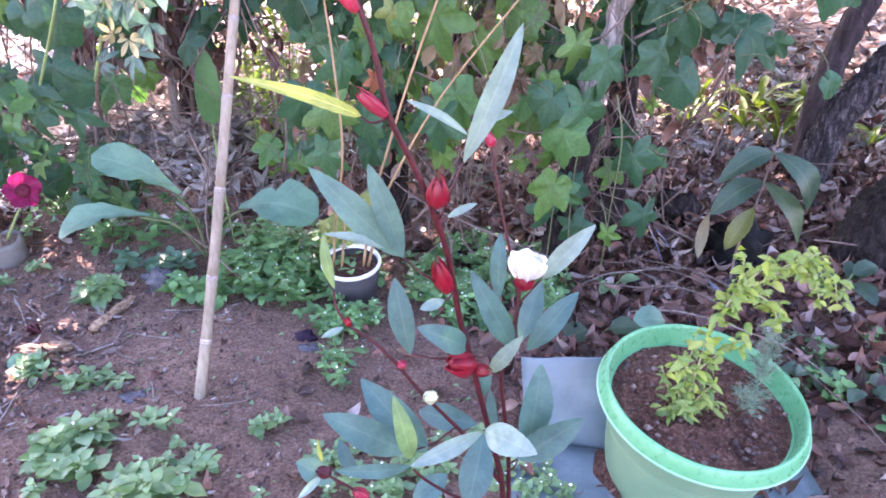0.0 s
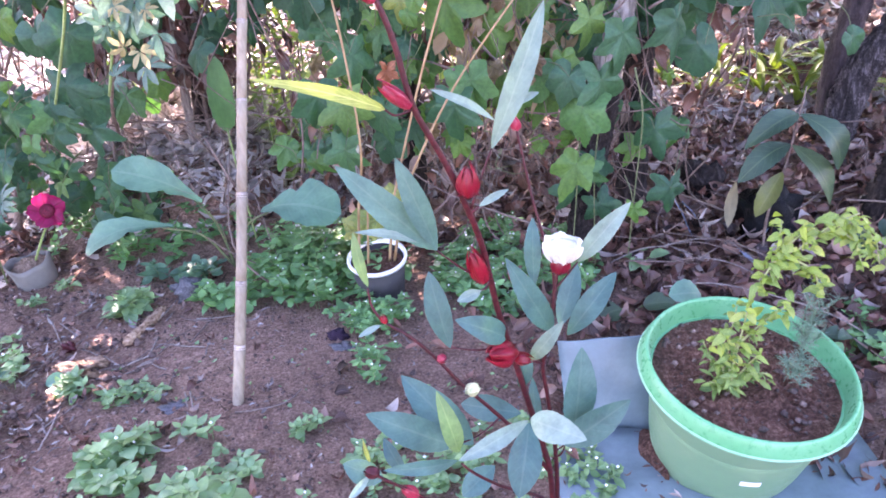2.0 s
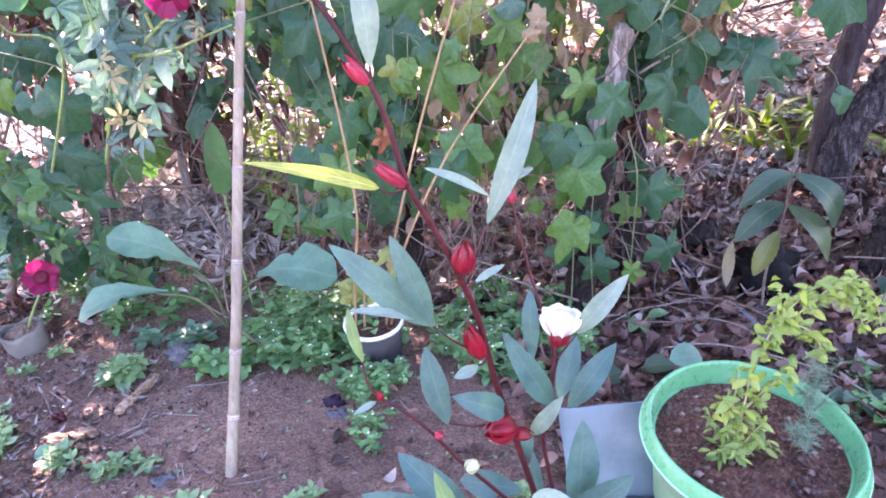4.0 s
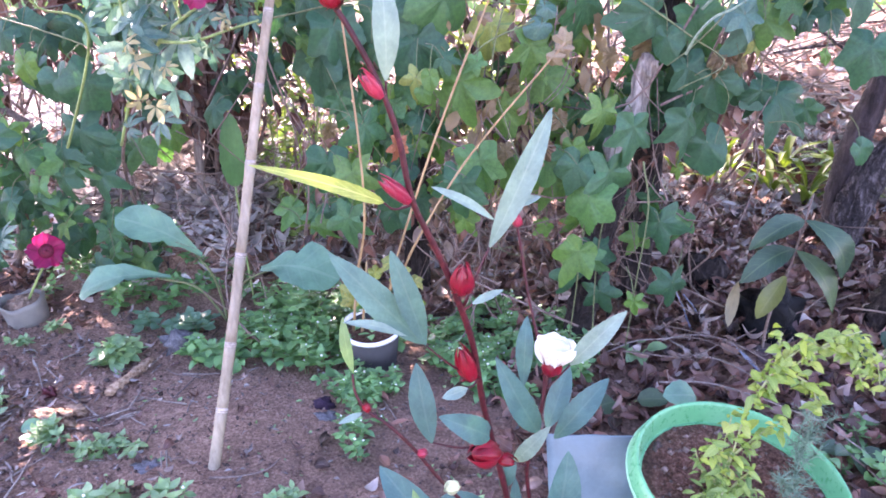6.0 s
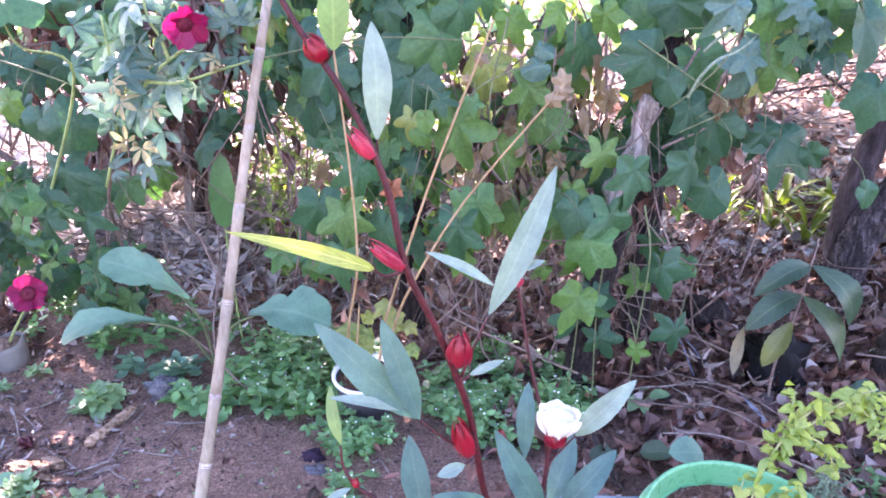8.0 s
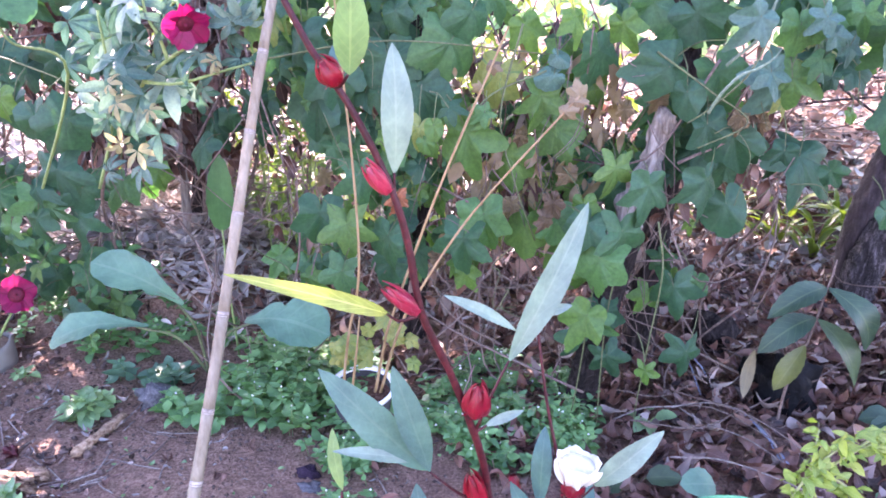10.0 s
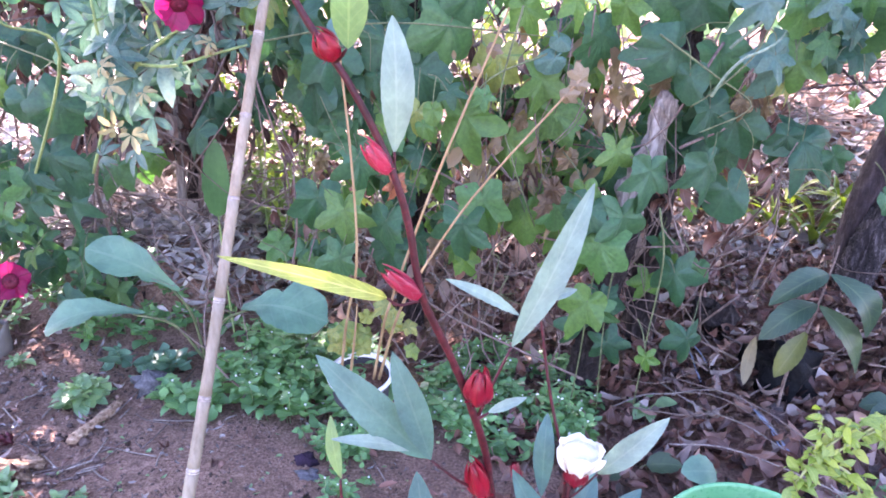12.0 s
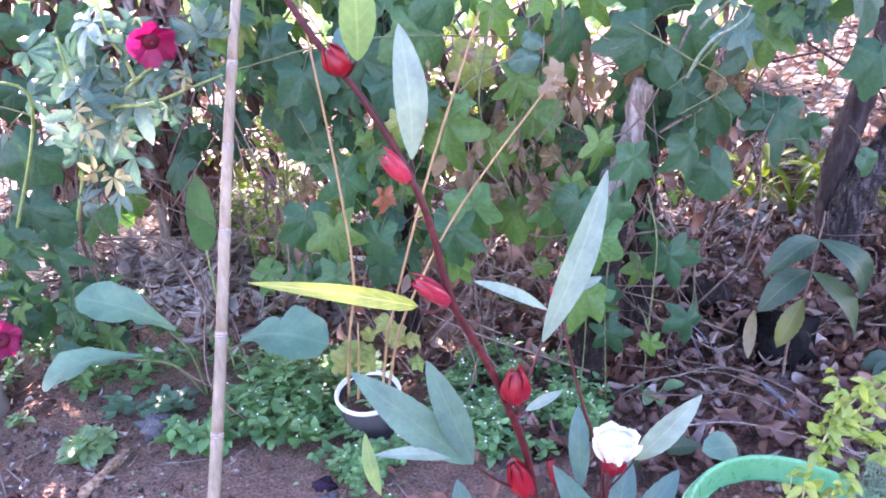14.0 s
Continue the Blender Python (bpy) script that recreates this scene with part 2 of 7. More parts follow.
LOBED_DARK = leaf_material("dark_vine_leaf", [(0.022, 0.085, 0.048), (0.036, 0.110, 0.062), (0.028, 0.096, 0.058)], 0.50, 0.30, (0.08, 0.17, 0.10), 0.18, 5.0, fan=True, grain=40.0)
# sky reflection on leaves is put into this bluish colour
LOBED_BLUE = leaf_material("sky_tinted_vine_leaf", [(0.070, 0.160, 0.130), (0.095, 0.190, 0.160)], 0.34, 0.25, (0.16, 0.24, 0.2), 0.15, 5.0, fan=True, grain=40.0)
LOBED_LIME = leaf_material("lime_vine_leaf", [(0.074, 0.175, 0.052), (0.113, 0.229, 0.059)], 0.48, 0.4, (0.2, 0.32, 0.11), 0.10, 5.0, fan=True, grain=40.0)
LOBED_YELLOW = leaf_material("yellowing_vine_leaf", [(0.20, 0.27, 0.08), (0.30, 0.29, 0.10)], 0.5, 0.35, (0.10, 0.2, 0.08), 0.8, 5.0, fan=True, grain=40.0)
ORANGE_LEAF = leaf_material("orange_dead_leaf", [(0.40, 0.15, 0.075), (0.46, 0.20, 0.10)], 0.6, 0.3, (0.4, 0.1, 0.05), 0.4, 5.0, fan=True, grain=40.0, tint=(1.0, 1.0, 1.0))
TAN_LEAF = leaf_material("tan_dead_leaf", [(0.250, 0.175, 0.112), (0.340, 0.255, 0.170), (0.180, 0.120, 0.084)], 0.65, 0.3, (0.3, 0.2, 0.1), 0.4, 5.0, fan=True, grain=40.0)
BUSH_LEAF = leaf_material("bush_leaf", [(0.028, 0.086, 0.064), (0.066, 0.150, 0.112), (0.180, 0.265, 0.215), (0.034, 0.096, 0.070), (0.095, 0.178, 0.135)], 0.22, 0.26, (0.17, 0.27, 0.2), 0.2, 6.0, grain=60.0, tint=(1.5, 1.5, 1.2))
MUSTARD = leaf_material("broad_leaf", [(0.10, 0.22, 0.16), (0.13, 0.26, 0.19)], 0.45, 0.25, (0.22, 0.33, 0.25), 0.25, 6.0, grain=50.0)
SHRUB_LEAF = leaf_material("shrub_leaf", [(0.026, 0.060, 0.042), (0.042, 0.085, 0.052), (0.034, 0.072, 0.052), (0.060, 0.095, 0.042)], 0.42, 0.25, (0.13, 0.18, 0.09), 0.3, 8.0, grain=60.0)
OLD_SHRUB_LEAF = leaf_material("old_shrub_leaf", [(0.095, 0.112, 0.032), (0.12, 0.13, 0.04)], 0.4, 0.25, (0.2, 0.2, 0.09), 0.3, 8.0, grain=40.0)
DEAD_SHRUB_LEAF = leaf_material("dead_shrub_leaf", [(0.18, 0.15, 0.09), (0.21, 0.17, 0.10)], 0.6, 0.15, (0.3, 0.2, 0.1), 0.3, 8.0, grain=40.0, tint=(1.0, 1.0, 1.0))
WEED = leaf_material("weed_leaf", [(0.091, 0.210, 0.098), (0.147, 0.315, 0.134), (0.189, 0.391, 0.161), (0.119, 0.265, 0.140)], 0.4, 0.3, vein_amount=0.0, islands=True)
WEED_TEAL = leaf_material("teal_weed_leaf", [(0.10, 0.21, 0.15), (0.14, 0.27, 0.18), (0.08, 0.18, 0.12)], 0.45, 0.25, vein_amount=0.0, islands=True)
WEED_PALE = leaf_material("pale_weed_leaf", [(0.17, 0.29, 0.14), (0.27, 0.41, 0.20), (0.14, 0.26, 0.14), (0.21, 0.36, 0.19)], 0.4, 0.3, vein_amount=0.0, islands=True)
STRAW_BUD = leaf_material("straw_coloured_bud", [(0.36, 0.31, 0.15), (0.46, 0.41, 0.22), (0.28, 0.25, 0.12)], 0.5, 0.35, (0.3, 0.2, 0.1), 0.3, 4.0, grain=120.0, tint=(1.0, 1.0, 1.0))
FLORET = rough_material("white_floret", (0.7, 0.75, 0.7), (0.8, 0.83, 0.78), (0.85, 0.86, 0.83), 300.0, 0.6, 0.1)
HERB_LEAF = leaf_material("yellow_green_herb_leaf", [(0.22, 0.32, 0.06), (0.38, 0.44, 0.08), (0.15, 0.25, 0.07), (0.46, 0.48, 0.13), (0.18, 0.28, 0.08), (0.30, 0.38, 0.07)], 0.45, 0.35, (0.5, 0.55, 0.2), 0.3, 6.0, grain=150.0)
STRAP_LEAF = leaf_material("olive_strap_leaf", [(0.085, 0.125, 0.022), (0.125, 0.165, 0.028), (0.062, 0.098, 0.020)], 0.42, 0.35, (0.22, 0.26, 0.05), 0.2, 3.0, grain=60.0)
HERB_GREEN = leaf_material("green_herb_leaf", [(0.13, 0.22, 0.06), (0.22, 0.31, 0.075), (0.10, 0.18, 0.06), (0.30, 0.38, 0.10), (0.16, 0.26, 0.08)], 0.45, 0.3, (0.4, 0.46, 0.18), 0.2, 6.0, grain=150.0)
HERB_STEM = rough_material("herb_stem", (0.22, 0.24, 0.09), (0.32, 0.34, 0.14), (0.42, 0.42, 0.2), 150.0, 0.6, 0.2, 0.001)
FEATHERY = rough_material("feathery_green", (0.10, 0.18, 0.12), (0.16, 0.25, 0.17), (0.22, 0.32, 0.22), 150.0, 0.6, 0.2, 0.001)
PINK = leaf_material("magenta_petal", [(0.27, 0.008, 0.070), (0.33, 0.012, 0.095)], 0.5, 0.4, (0.15, 0.004, 0.03), 0.6, 5.0, grain=120.0, tint=(1.0, 1.0, 1.0))
PINK_EYE = rough_material("dark_flower_eye", (0.05, 0.004, 0.01), (0.10, 0.006, 0.02), (0.2, 0.02, 0.05), 300.0, 0.7, 0.3, 0.001)
WHITE_PETAL = leaf_material("white_petal", [(0.84, 0.82, 0.76), (0.88, 0.86, 0.82)], 0.5, 0.3, (0.86, 0.83, 0.70), 0.3, 7.0, grain=150.0, tint=(1.0, 1.0, 1.0))
DRY_STEM = rough_material("dry_straw_stem", (0.238, 0.143, 0.062), (0.336, 0.218, 0.109), (0.420, 0.299, 0.172), 90.0, 0.65, 0.3, 0.001, (1, 1, 0.2))
TWIG = rough_material("dry_twig", (0.085, 0.058, 0.050), (0.165, 0.118, 0.102), (0.27, 0.21, 0.185), 120.0, 0.8, 0.5, 0.002)
VINE_STEM = rough_material("vine_stem", (0.055, 0.07, 0.035), (0.11, 0.135, 0.06), (0.19, 0.20, 0.10), 120.0, 0.6, 0.2, 0.001)
STICK = rough_material("pale_stick", (0.139, 0.102, 0.086), (0.246, 0.197, 0.172), (0.369, 0.312, 0.279), 120.0, 0.8, 0.5, 0.002)
PALE_EDGE = rough_material("pale_leaf_edge", (0.085, 0.14, 0.09), (0.15, 0.21, 0.14), (0.26, 0.32, 0.24), 120.0, 0.6, 0.3, 0.001)
GREEN_STEM = rough_material("green_stem", (0.13, 0.20, 0.07), (0.20, 0.29, 0.10), (0.28, 0.36, 0.15), 120.0, 0.5, 0.2, 0.001)
# darker copy of BARK; also paints shade low on the splintered post
DARK_BARK = rough_material("dark_shade_bark", (0.010, 0.007, 0.007), (0.034, 0.024, 0.023), (0.11, 0.085, 0.08), 42.0, 0.9, 1.0, 0.05, (1.6, 1.6, 0.45))
BARK = rough_material("dark_bark", (0.012, 0.008, 0.008), (0.060, 0.043, 0.041), (0.28, 0.225, 0.215), 42.0, 0.85, 1.0, 0.05, (1.6, 1.6, 0.45))
GREY_BARK = rough_material("grey_furrowed_bark", (0.009, 0.007, 0.009), (0.052, 0.042, 0.046), (0.26, 0.22, 0.235), 46.0, 0.85, 1.0, 0.04, (1.5, 1.5, 0.40))
BROWN_BARK = rough_material("smooth_brown_bark", (0.012, 0.008, 0.009), (0.034, 0.023, 0.025), (0.085, 0.063, 0.066), 30.0, 0.8, 0.7, 0.02, (1.4, 1.4, 0.35))
OLD_WOOD = rough_material("grey_old_wood", (0.10, 0.080, 0.072), (0.28, 0.238, 0.215), (0.52, 0.46, 0.425), 55.0, 0.85, 0.9, 0.012, (1.5, 1.5, 0.18))
SPLIT_WOOD = rough_material("split_wood", (0.12, 0.065, 0.04), (0.36, 0.23, 0.15), (0.58, 0.44, 0.33), 75.0, 0.9, 1.0, 0.012, (0.8, 1.3, 1.5))


def plastic(name, colour, worn, rough=0.35, glow=0.0):
    m, nt, bsdf = material(name)
    a = noise_tex(nt, 9.0, 5.0, 0.6)
    b = noise_tex(nt, 70.0, 5.0, 0.7)
    base = mix(nt, colour, worn, ramp(nt, a.outputs["Fac"], [(0.42, (0, 0, 0)), (0.75, (0.8, 0.8, 0.8))]))
    base = mix(nt, base, ramp(nt, b.outputs["Fac"], [(0.3, (0.88, 0.88, 0.88)), (0.7, (1.08, 1.08, 1.08))]), 0.7, "MULTIPLY")
    nt.links.new(base, bsdf.inputs["Base Color"])
    nt.links.new(ramp(nt, b.outputs["Fac"], [(0.3, (rough - 0.1,) * 3), (0.7, (rough + 0.15,) * 3)]), bsdf.inputs["Roughness"])
    bump(nt, bsdf, b.outputs["Fac"], 0.12, 0.001)
    if glow:
        tr = nt.nodes.new("ShaderNodeBsdfTranslucent")
        nt.links.new(base, tr.inputs["Color"])
        blend = node(nt, "ShaderNodeMixShader", Fac=glow)
        nt.links.new(bsdf.outputs[0], blend.inputs[1])
        nt.links.new(tr.outputs[0], blend.inputs[2])
        nt.links.new(blend.outputs[0], nt.nodes["Material Output"].inputs["Surface"])
    return m


POT_GREEN = plastic("green_plastic", (0.155, 0.285, 0.160), (0.22, 0.335, 0.19), 0.4, 0.10)
RIM_GREEN = plastic("bright_green_plastic", (0.075, 0.335, 0.150), (0.14, 0.41, 0.22), 0.3)
GREY_PLASTIC = plastic("blue_grey_plastic", (0.115, 0.170, 0.192), (0.215, 0.285, 0.31), 0.38)
RIM_HIGHLIGHT = plastic("pale_green_highlight", (0.20, 0.47, 0.28), (0.32, 0.54, 0.38), 0.35)
BLACK_PLASTIC = plastic("dark_grey_plastic", (0.022, 0.022, 0.024), (0.045, 0.043, 0.044), 0.65)
WHITE_PLASTIC = plastic("white_plastic", (0.74, 0.74, 0.76), (0.62, 0.62, 0.63), 0.45)
CLOUDY_PLASTIC = plastic("cloudy_clear_plastic", (0.215, 0.205, 0.185), (0.130, 0.112, 0.092), 0.65, 0.15)
BLUE_STRAP = plastic("pale_blue_strap", (0.13, 0.16, 0.24), (0.36, 0.40, 0.50), 0.4)
BLACK_FILM = rough_material("black_film", (0.003, 0.003, 0.004), (0.007, 0.007, 0.008), (0.016, 0.016, 0.018), 90.0, 0.55, 0.8, 0.006, spec=0.12)
CLOTH = rough_material("dark_purple_cloth", (0.012, 0.006, 0.014), (0.025, 0.012, 0.028), (0.06, 0.035, 0.06), 200.0, 0.9, 0.6, 0.003)
GREY_CLOTH = rough_material("grey_rag", (0.05, 0.05, 0.056), (0.10, 0.098, 0.108), (0.18, 0.177, 0.19), 160.0, 0.9, 0.5, 0.003)
LABEL_WHITE = rough_material("white_paper_label", (0.72, 0.72, 0.72), (0.8, 0.8, 0.8), (0.84, 0.84, 0.84), 90.0, 0.6, 0.1)


# ---- leaf shapes ----
def blade_data(base, tip, width, up=(0, -0.55, 0.83), sag=0.10, cup=0.25, widest=0.45, teeth=0.04, rows=10, twist=0.0, blunt=0.0):
    """A lance-shaped leaf from base to tip: folded along its midrib, bowed lengthwise, with a faintly toothed edge."""
    base, tip = Vector(base), Vector(tip)
    along = tip - base
    size = along.length
    y = along.normalized()
    z0 = Vector(up) - y * Vector(up).dot(y)
    z0 = z0.normalized() if z0.length > 1e-3 else y.orthogonal()
    verts, faces, uvs = [], [], []
    spread = (-1.0, -0.5, 0.0, 0.5, 1.0)
    for i in range(rows + 1):
        t = i / rows
        turn = Matrix.Rotation(twist * (t - 0.3), 3, y)
        z = turn @ z0
        x = y.cross(z)
        p = t ** (math.log(0.5) / math.log(widest))
        half = 0.5 * width * max(math.sin(math.pi * min(max(p, 0), 1)) ** (0.85 - 0.4 * blunt), 0.03)
        half *= 1 + teeth * (1 if i % 2 else -1)
        mid = base + along * t + z0 * (size * sag * (math.sin(math.pi * t) - 0.35 * t))
        for s in spread:
            verts.append(mid + x * (s * half) + z * (abs(s) * half * cup + 0.04 * half * math.sin(9 * t + 4 * s)))
            uvs.append((t, 0.5 + 0.5 * s))
    for i in range(rows):
        for k in range(4):
            a = i * 5 + k
            faces.append((a, a + 1, a + 6, a + 5))
    return verts, faces, uvs


def blade(parent, mat, base, tip, width, label="", name="leaf", **more):
    v, f, u = blade_data(base, tip, width, **more)
    return link_mesh(name, v, f, mat, parent, label, u)


STAR = ((0, 1.0), (7, 0.90), (14, 0.77), (22, 0.60), (30, 0.49), (38, 0.46), (46, 0.55), (54, 0.72), (61, 0.88), (67, 0.95), (74, 0.85), (84, 0.66), (94, 0.48), (102, 0.44), (112, 0.52), (122, 0.68), (130, 0.76), (138, 0.66), (150, 0.46), (165, 0.32), (177, 0.15))
TRI = ((0, 1.0), (6, 0.88), (13, 0.72), (21, 0.56), (30, 0.46), (38, 0.47), (46, 0.58), (53, 0.70), (59, 0.77), (66, 0.68), (78, 0.54), (92, 0.46), (105, 0.46), (118, 0.48), (132, 0.44), (148, 0.36), (165, 0.26), (177, 0.12))
FIVE = ((0, 1.0), (8, 0.90), (16, 0.82), (25, 0.73), (33, 0.68), (42, 0.73), (50, 0.83), (57, 0.92), (63, 0.96), (72, 0.84), (82, 0.74), (92, 0.66), (104, 0.68), (114, 0.75), (122, 0.79), (134, 0.66), (150, 0.54), (166, 0.40), (177, 0.16))
ROUND = ((0, 1.0), (12, 0.93), (28, 0.87), (48, 0.80), (70, 0.75), (90, 0.70), (110, 0.66), (130, 0.62), (150, 0.52), (166, 0.40), (177, 0.18))


def lobed_mesh(name, mat, seed, depth=1.0, crumple=0.0, lobes=STAR):
    """Lobed leaf, one unit from stalk to tip, growing along +y; its stalk end is the origin."""
    rng = random.Random(seed)
    rim = []
    for a, r in lobes:
        rim.append((a, 1 - (1 - r) * depth))
    rough = [(a, r * (1 + rng.uniform(-0.05, 0.05))) for a, r in rim] + [(360 - a, r * (1 + rng.uniform(-0.05, 0.05))) for a, r in reversed(rim) if a > 0] 
    ring = []
    for k, (a, r) in enumerate(rough):
        b, q = rough[(k + 1) % len(rough)]
        b = b if b > a else b + 360
        ring += [(a, r), (0.5 * (a + b), 0.5 * (r + q) * rng.uniform(0.99, 1.035))]
    verts, uvs, faces = [(0, 0, 0)], [(0, 0.5)], []
    wave, bow, fold = rng.uniform(0, 6), rng.uniform(0.1, 0.55), rng.uniform(-0.15, 0.45)
    n = len(ring)
    for share in (0.35, 0.7, 1.0):
        for a, r in ring:
            r = r * share * (1 + rng.uniform(-0.015, 0.015) * (share == 1.0))
            x, y = r * math.sin(radians(a)), r * math.cos(radians(a))
            lift = 0.05 * math.sin(radians(a) * 5 + wave) * share - bow * (r ** 2) + fold * abs(x) + 0.10 * math.sin(radians(a) * 2 + wave * 3) * r + rng.uniform(-0.012, 0.012)
            lift += crumple * (rng.uniform(-0.5, 0.5) + 1.6 * abs(x) - 0.6 * y)
            verts.append((x * 0.64 * (1 - 0.5 * crumple), y * 0.78 + 0.02, lift))
            uvs.append((share, (a / 360 + 0.5) % 1.0))
    for k in range(n):
        m = (k + 1) % n
        faces.append((0, 1 + m, 1 + k))
        for lap in (0, n):
            faces.append((1 + lap + k, 1 + lap + m, 1 + lap + n + m, 1 + lap + n + k))
    me = bpy.data.meshes.new(name)
    me.from_pydata(verts, [], faces)
    layer = me.uv_layers.new(name="UVMap")
    for loop in me.loops:
        layer.data[loop.index].uv = uvs[loop.vertex_index]
    me.polygons.foreach_set("use_smooth", [True] * len(me.polygons))
    me.materials.append(mat)
    return me


def palmate_mesh(name, mat, seed, fingers=6):
    """Hand-shaped leaf of narrow leaflets, one unit across, fan along +y."""
    rng = random.Random(seed)
    pieces = []
    for k in range(fingers):
        a = radians(-115 + 230 * k / (fingers - 1) + rng.uniform(-9, 9))
        r = (0.66 + 0.30 * math.cos(a)) * rng.uniform(0.85, 1.12)
        pieces.append(blade_data((0.03 * math.sin(a), 0.03 * math.cos(a), 0), (r * math.sin(a), r * math.cos(a), -0.22 * r * rng.uniform(0.3, 1.5)), 0.23 * rng.uniform(0.85, 1.25), up=(0, 0, 1), sag=0.12, rows=6, widest=0.55, blunt=0.25))
    v, f, u = join(pieces)
    me = bpy.data.meshes.new(name)
    me.from_pydata([tuple(p) for p in v], [], f)
    layer = me.uv_layers.new(name="UVMap")
    for loop in me.loops:
        layer.data[loop.index].uv = u[loop.vertex_index]
    me.polygons.foreach_set("use_smooth", [True] * len(me.polygons))
    me.materials.append(mat)
    return me


def small_leaf_mesh(name, mat, seed, slim=0.45):
    rng = random.Random(seed)
    v, f, u = blade_data((0, 0, 0), (0, 1, -0.1), slim, up=(0, 0, 1), sag=0.1 + rng.uniform(0, 0.15), rows=4, widest=0.42, twist=rng.uniform(-0.5, 0.5))
    me = bpy.data.meshes.new(name)
    me.from_pydata([tuple(p) for p in v], [], f)
    layer = me.uv_layers.new(name="UVMap")
    for loop in me.loops:
        layer.data[loop.index].uv = u[loop.vertex_index]
    me.polygons.foreach_set("use_smooth", [True] * len(me.polygons))
    me.materials.append(mat)
    return me


def scatter(name, mat, spots, label, category, seed, slim=(0.35, 0.6), curl=0.25, parent=None, fine=False):
    """One object of many loose bent leaves; spots: (place, length, along, up). fine: more stations along each leaf, and a rolled edge."""
    rng = random.Random(seed)
    verts, faces, uvs = [], [], []
    stations = ((0, 0.06), (0.1, 0.40), (0.24, 0.80), (0.4, 1.0), (0.58, 0.97), (0.75, 0.72), (0.9, 0.36), (1.0, 0.03)) if fine else ((0, 0.10), (0.22, 0.72), (0.48, 1.0), (0.76, 0.66), (1.0, 0.04))
    across = (-1.0, -0.55, 0.0, 0.55, 1.0) if fine else (-1.0, 0.0, 1.0)
    n = len(across)
    for at, size, along, up in spots:
        m = axes_matrix(at, along, up, size)
        w = rng.uniform(*slim) * 0.5
        c = rng.uniform(-curl, curl * 1.5)
        k = len(verts)
        left, right, bend = rng.uniform(-0.5 * curl, 0.2 + curl), rng.uniform(-0.5 * curl, 0.2 + curl), rng.uniform(-0.25, 0.25) * w
        warp = rng.uniform(-1.0, 1.0) * curl
        for t, h in stations:
            lift = c * (4 * (t - 0.5) ** 2)
            mid = bend * math.sin(3.14 * t)
            for q in across:
                edge = (left if q < 0 else right) * w * h * 1.6
                verts.append(m @ Vector((mid + w * h * q * rng.uniform(0.92, 1.06), t - 0.5, lift + edge * abs(q) ** (1.7 if fine else 1.0) + warp * q * (t - 0.5) * 0.5 * w / 0.3)))
                uvs.append((t, 0.5 + 0.5 * q))
        for i in range(len(stations) - 1):
            for b in range(n - 1):
                a = k + n * i + b
                faces.append((a, a + 1, a + n + 1, a + n))
    ob = link_mesh(name, verts, faces, mat, parent, "", uvs)
    if parent:
        ob["kind"] = "stuff"
        return ob
    return tagged(ob, label, category, kind="stuff")


# ---- ground ----
def ground_z(x, y):
    v = Vector((x, y, 0.0))
    z = 0.016 * noise.noise(v * 2.3) + 0.008 * noise.noise(v * 8.0 + Vector((5, 2, 1))) + 0.004 * noise.noise(v * 26.0)
    z -= 0.03 * math.exp(-((x - 0.5) ** 2 + (y - 1.1) ** 2) / 0.12)
    z += 0.07 * math.exp(-((x + 1.10) ** 2 / 0.14) ** 2) * (1 + math.tanh((y - 2.36) / 0.12)) * (1 - math.tanh((y - 3.3) / 0.2))
    z += 0.10 * math.exp(-((x + 1.5) ** 2 / 0.5 + (y - 3.2) ** 2 / 0.35))
    far = max(0.0, math.hypot(x, y - 2) - 4)
    return z + 0.02 * min(far, 6) * noise.noise(v * 0.25)


def build_ground():
    xs = list(np.arange(-2.4, 2.4, 0.03))
    ys = list(np.arange(0.2, 4.0, 0.03))
    step, a, b, c, d = 0.06, xs[0], xs[-1], ys[0], ys[-1]
    while step < 250:
        a, b, c, d = a - step, b + step, c - step, d + step
        xs, ys = [a] + xs + [b], [c] + ys + [d]
        step *= 1.35
    verts = [(x, y, ground_z(x, y)) for y in ys for x in xs]
    n = len(xs)
    faces = [(j * n + i, j * n + i + 1, (j + 1) * n + i + 1, (j + 1) * n + i) for j in range(len(ys) - 1) for i in range(n - 1)]
    tagged(link_mesh("ground", verts, faces, SOIL), "bare reddish-brown garden soil with clods and weeds", "ground", kind="structure")


build_ground()
rng = random.Random(11)


def flat_dir(r):
    a = r.uniform(0, 2 * math.pi)
    return Vector((math.cos(a), math.sin(a), r.uniform(-0.25, 0.25)))


def ground_spots(r, count, pick, sizes, lift=0.004, tilt=0.35):
    out = []
    while len(out) < count:
        x, y = pick(r)
        if x is None:
            continue
        out.append((Vector((x, y, ground_z(x, y) + lift + r.uniform(0, 0.012))), r.uniform(*sizes), flat_dir(r), Vector((r.uniform(-tilt, tilt), r.uniform(-tilt, tilt), 1))))
    return out


def litter_place(r):
    """Dense under the hedge and behind the pot, thinning towards the bare bed."""
    x, y = r.uniform(-2.4, 2.6), r.uniform(0.75, 4.6)
    edge = 2.15 if x < -0.05 else 2.15 - 1.1 * min(1, (x + 0.05) / 0.25)
    edge += 0.15 * math.sin(5 * x)
    keep = 1.0 if y > edge else 0.012
    if math.hypot((x + 1.10) / 0.36, (y - 2.80) / 0.42) < 1:
        keep = 0.12
    return (x, y) if r.random() < keep else (None, None)


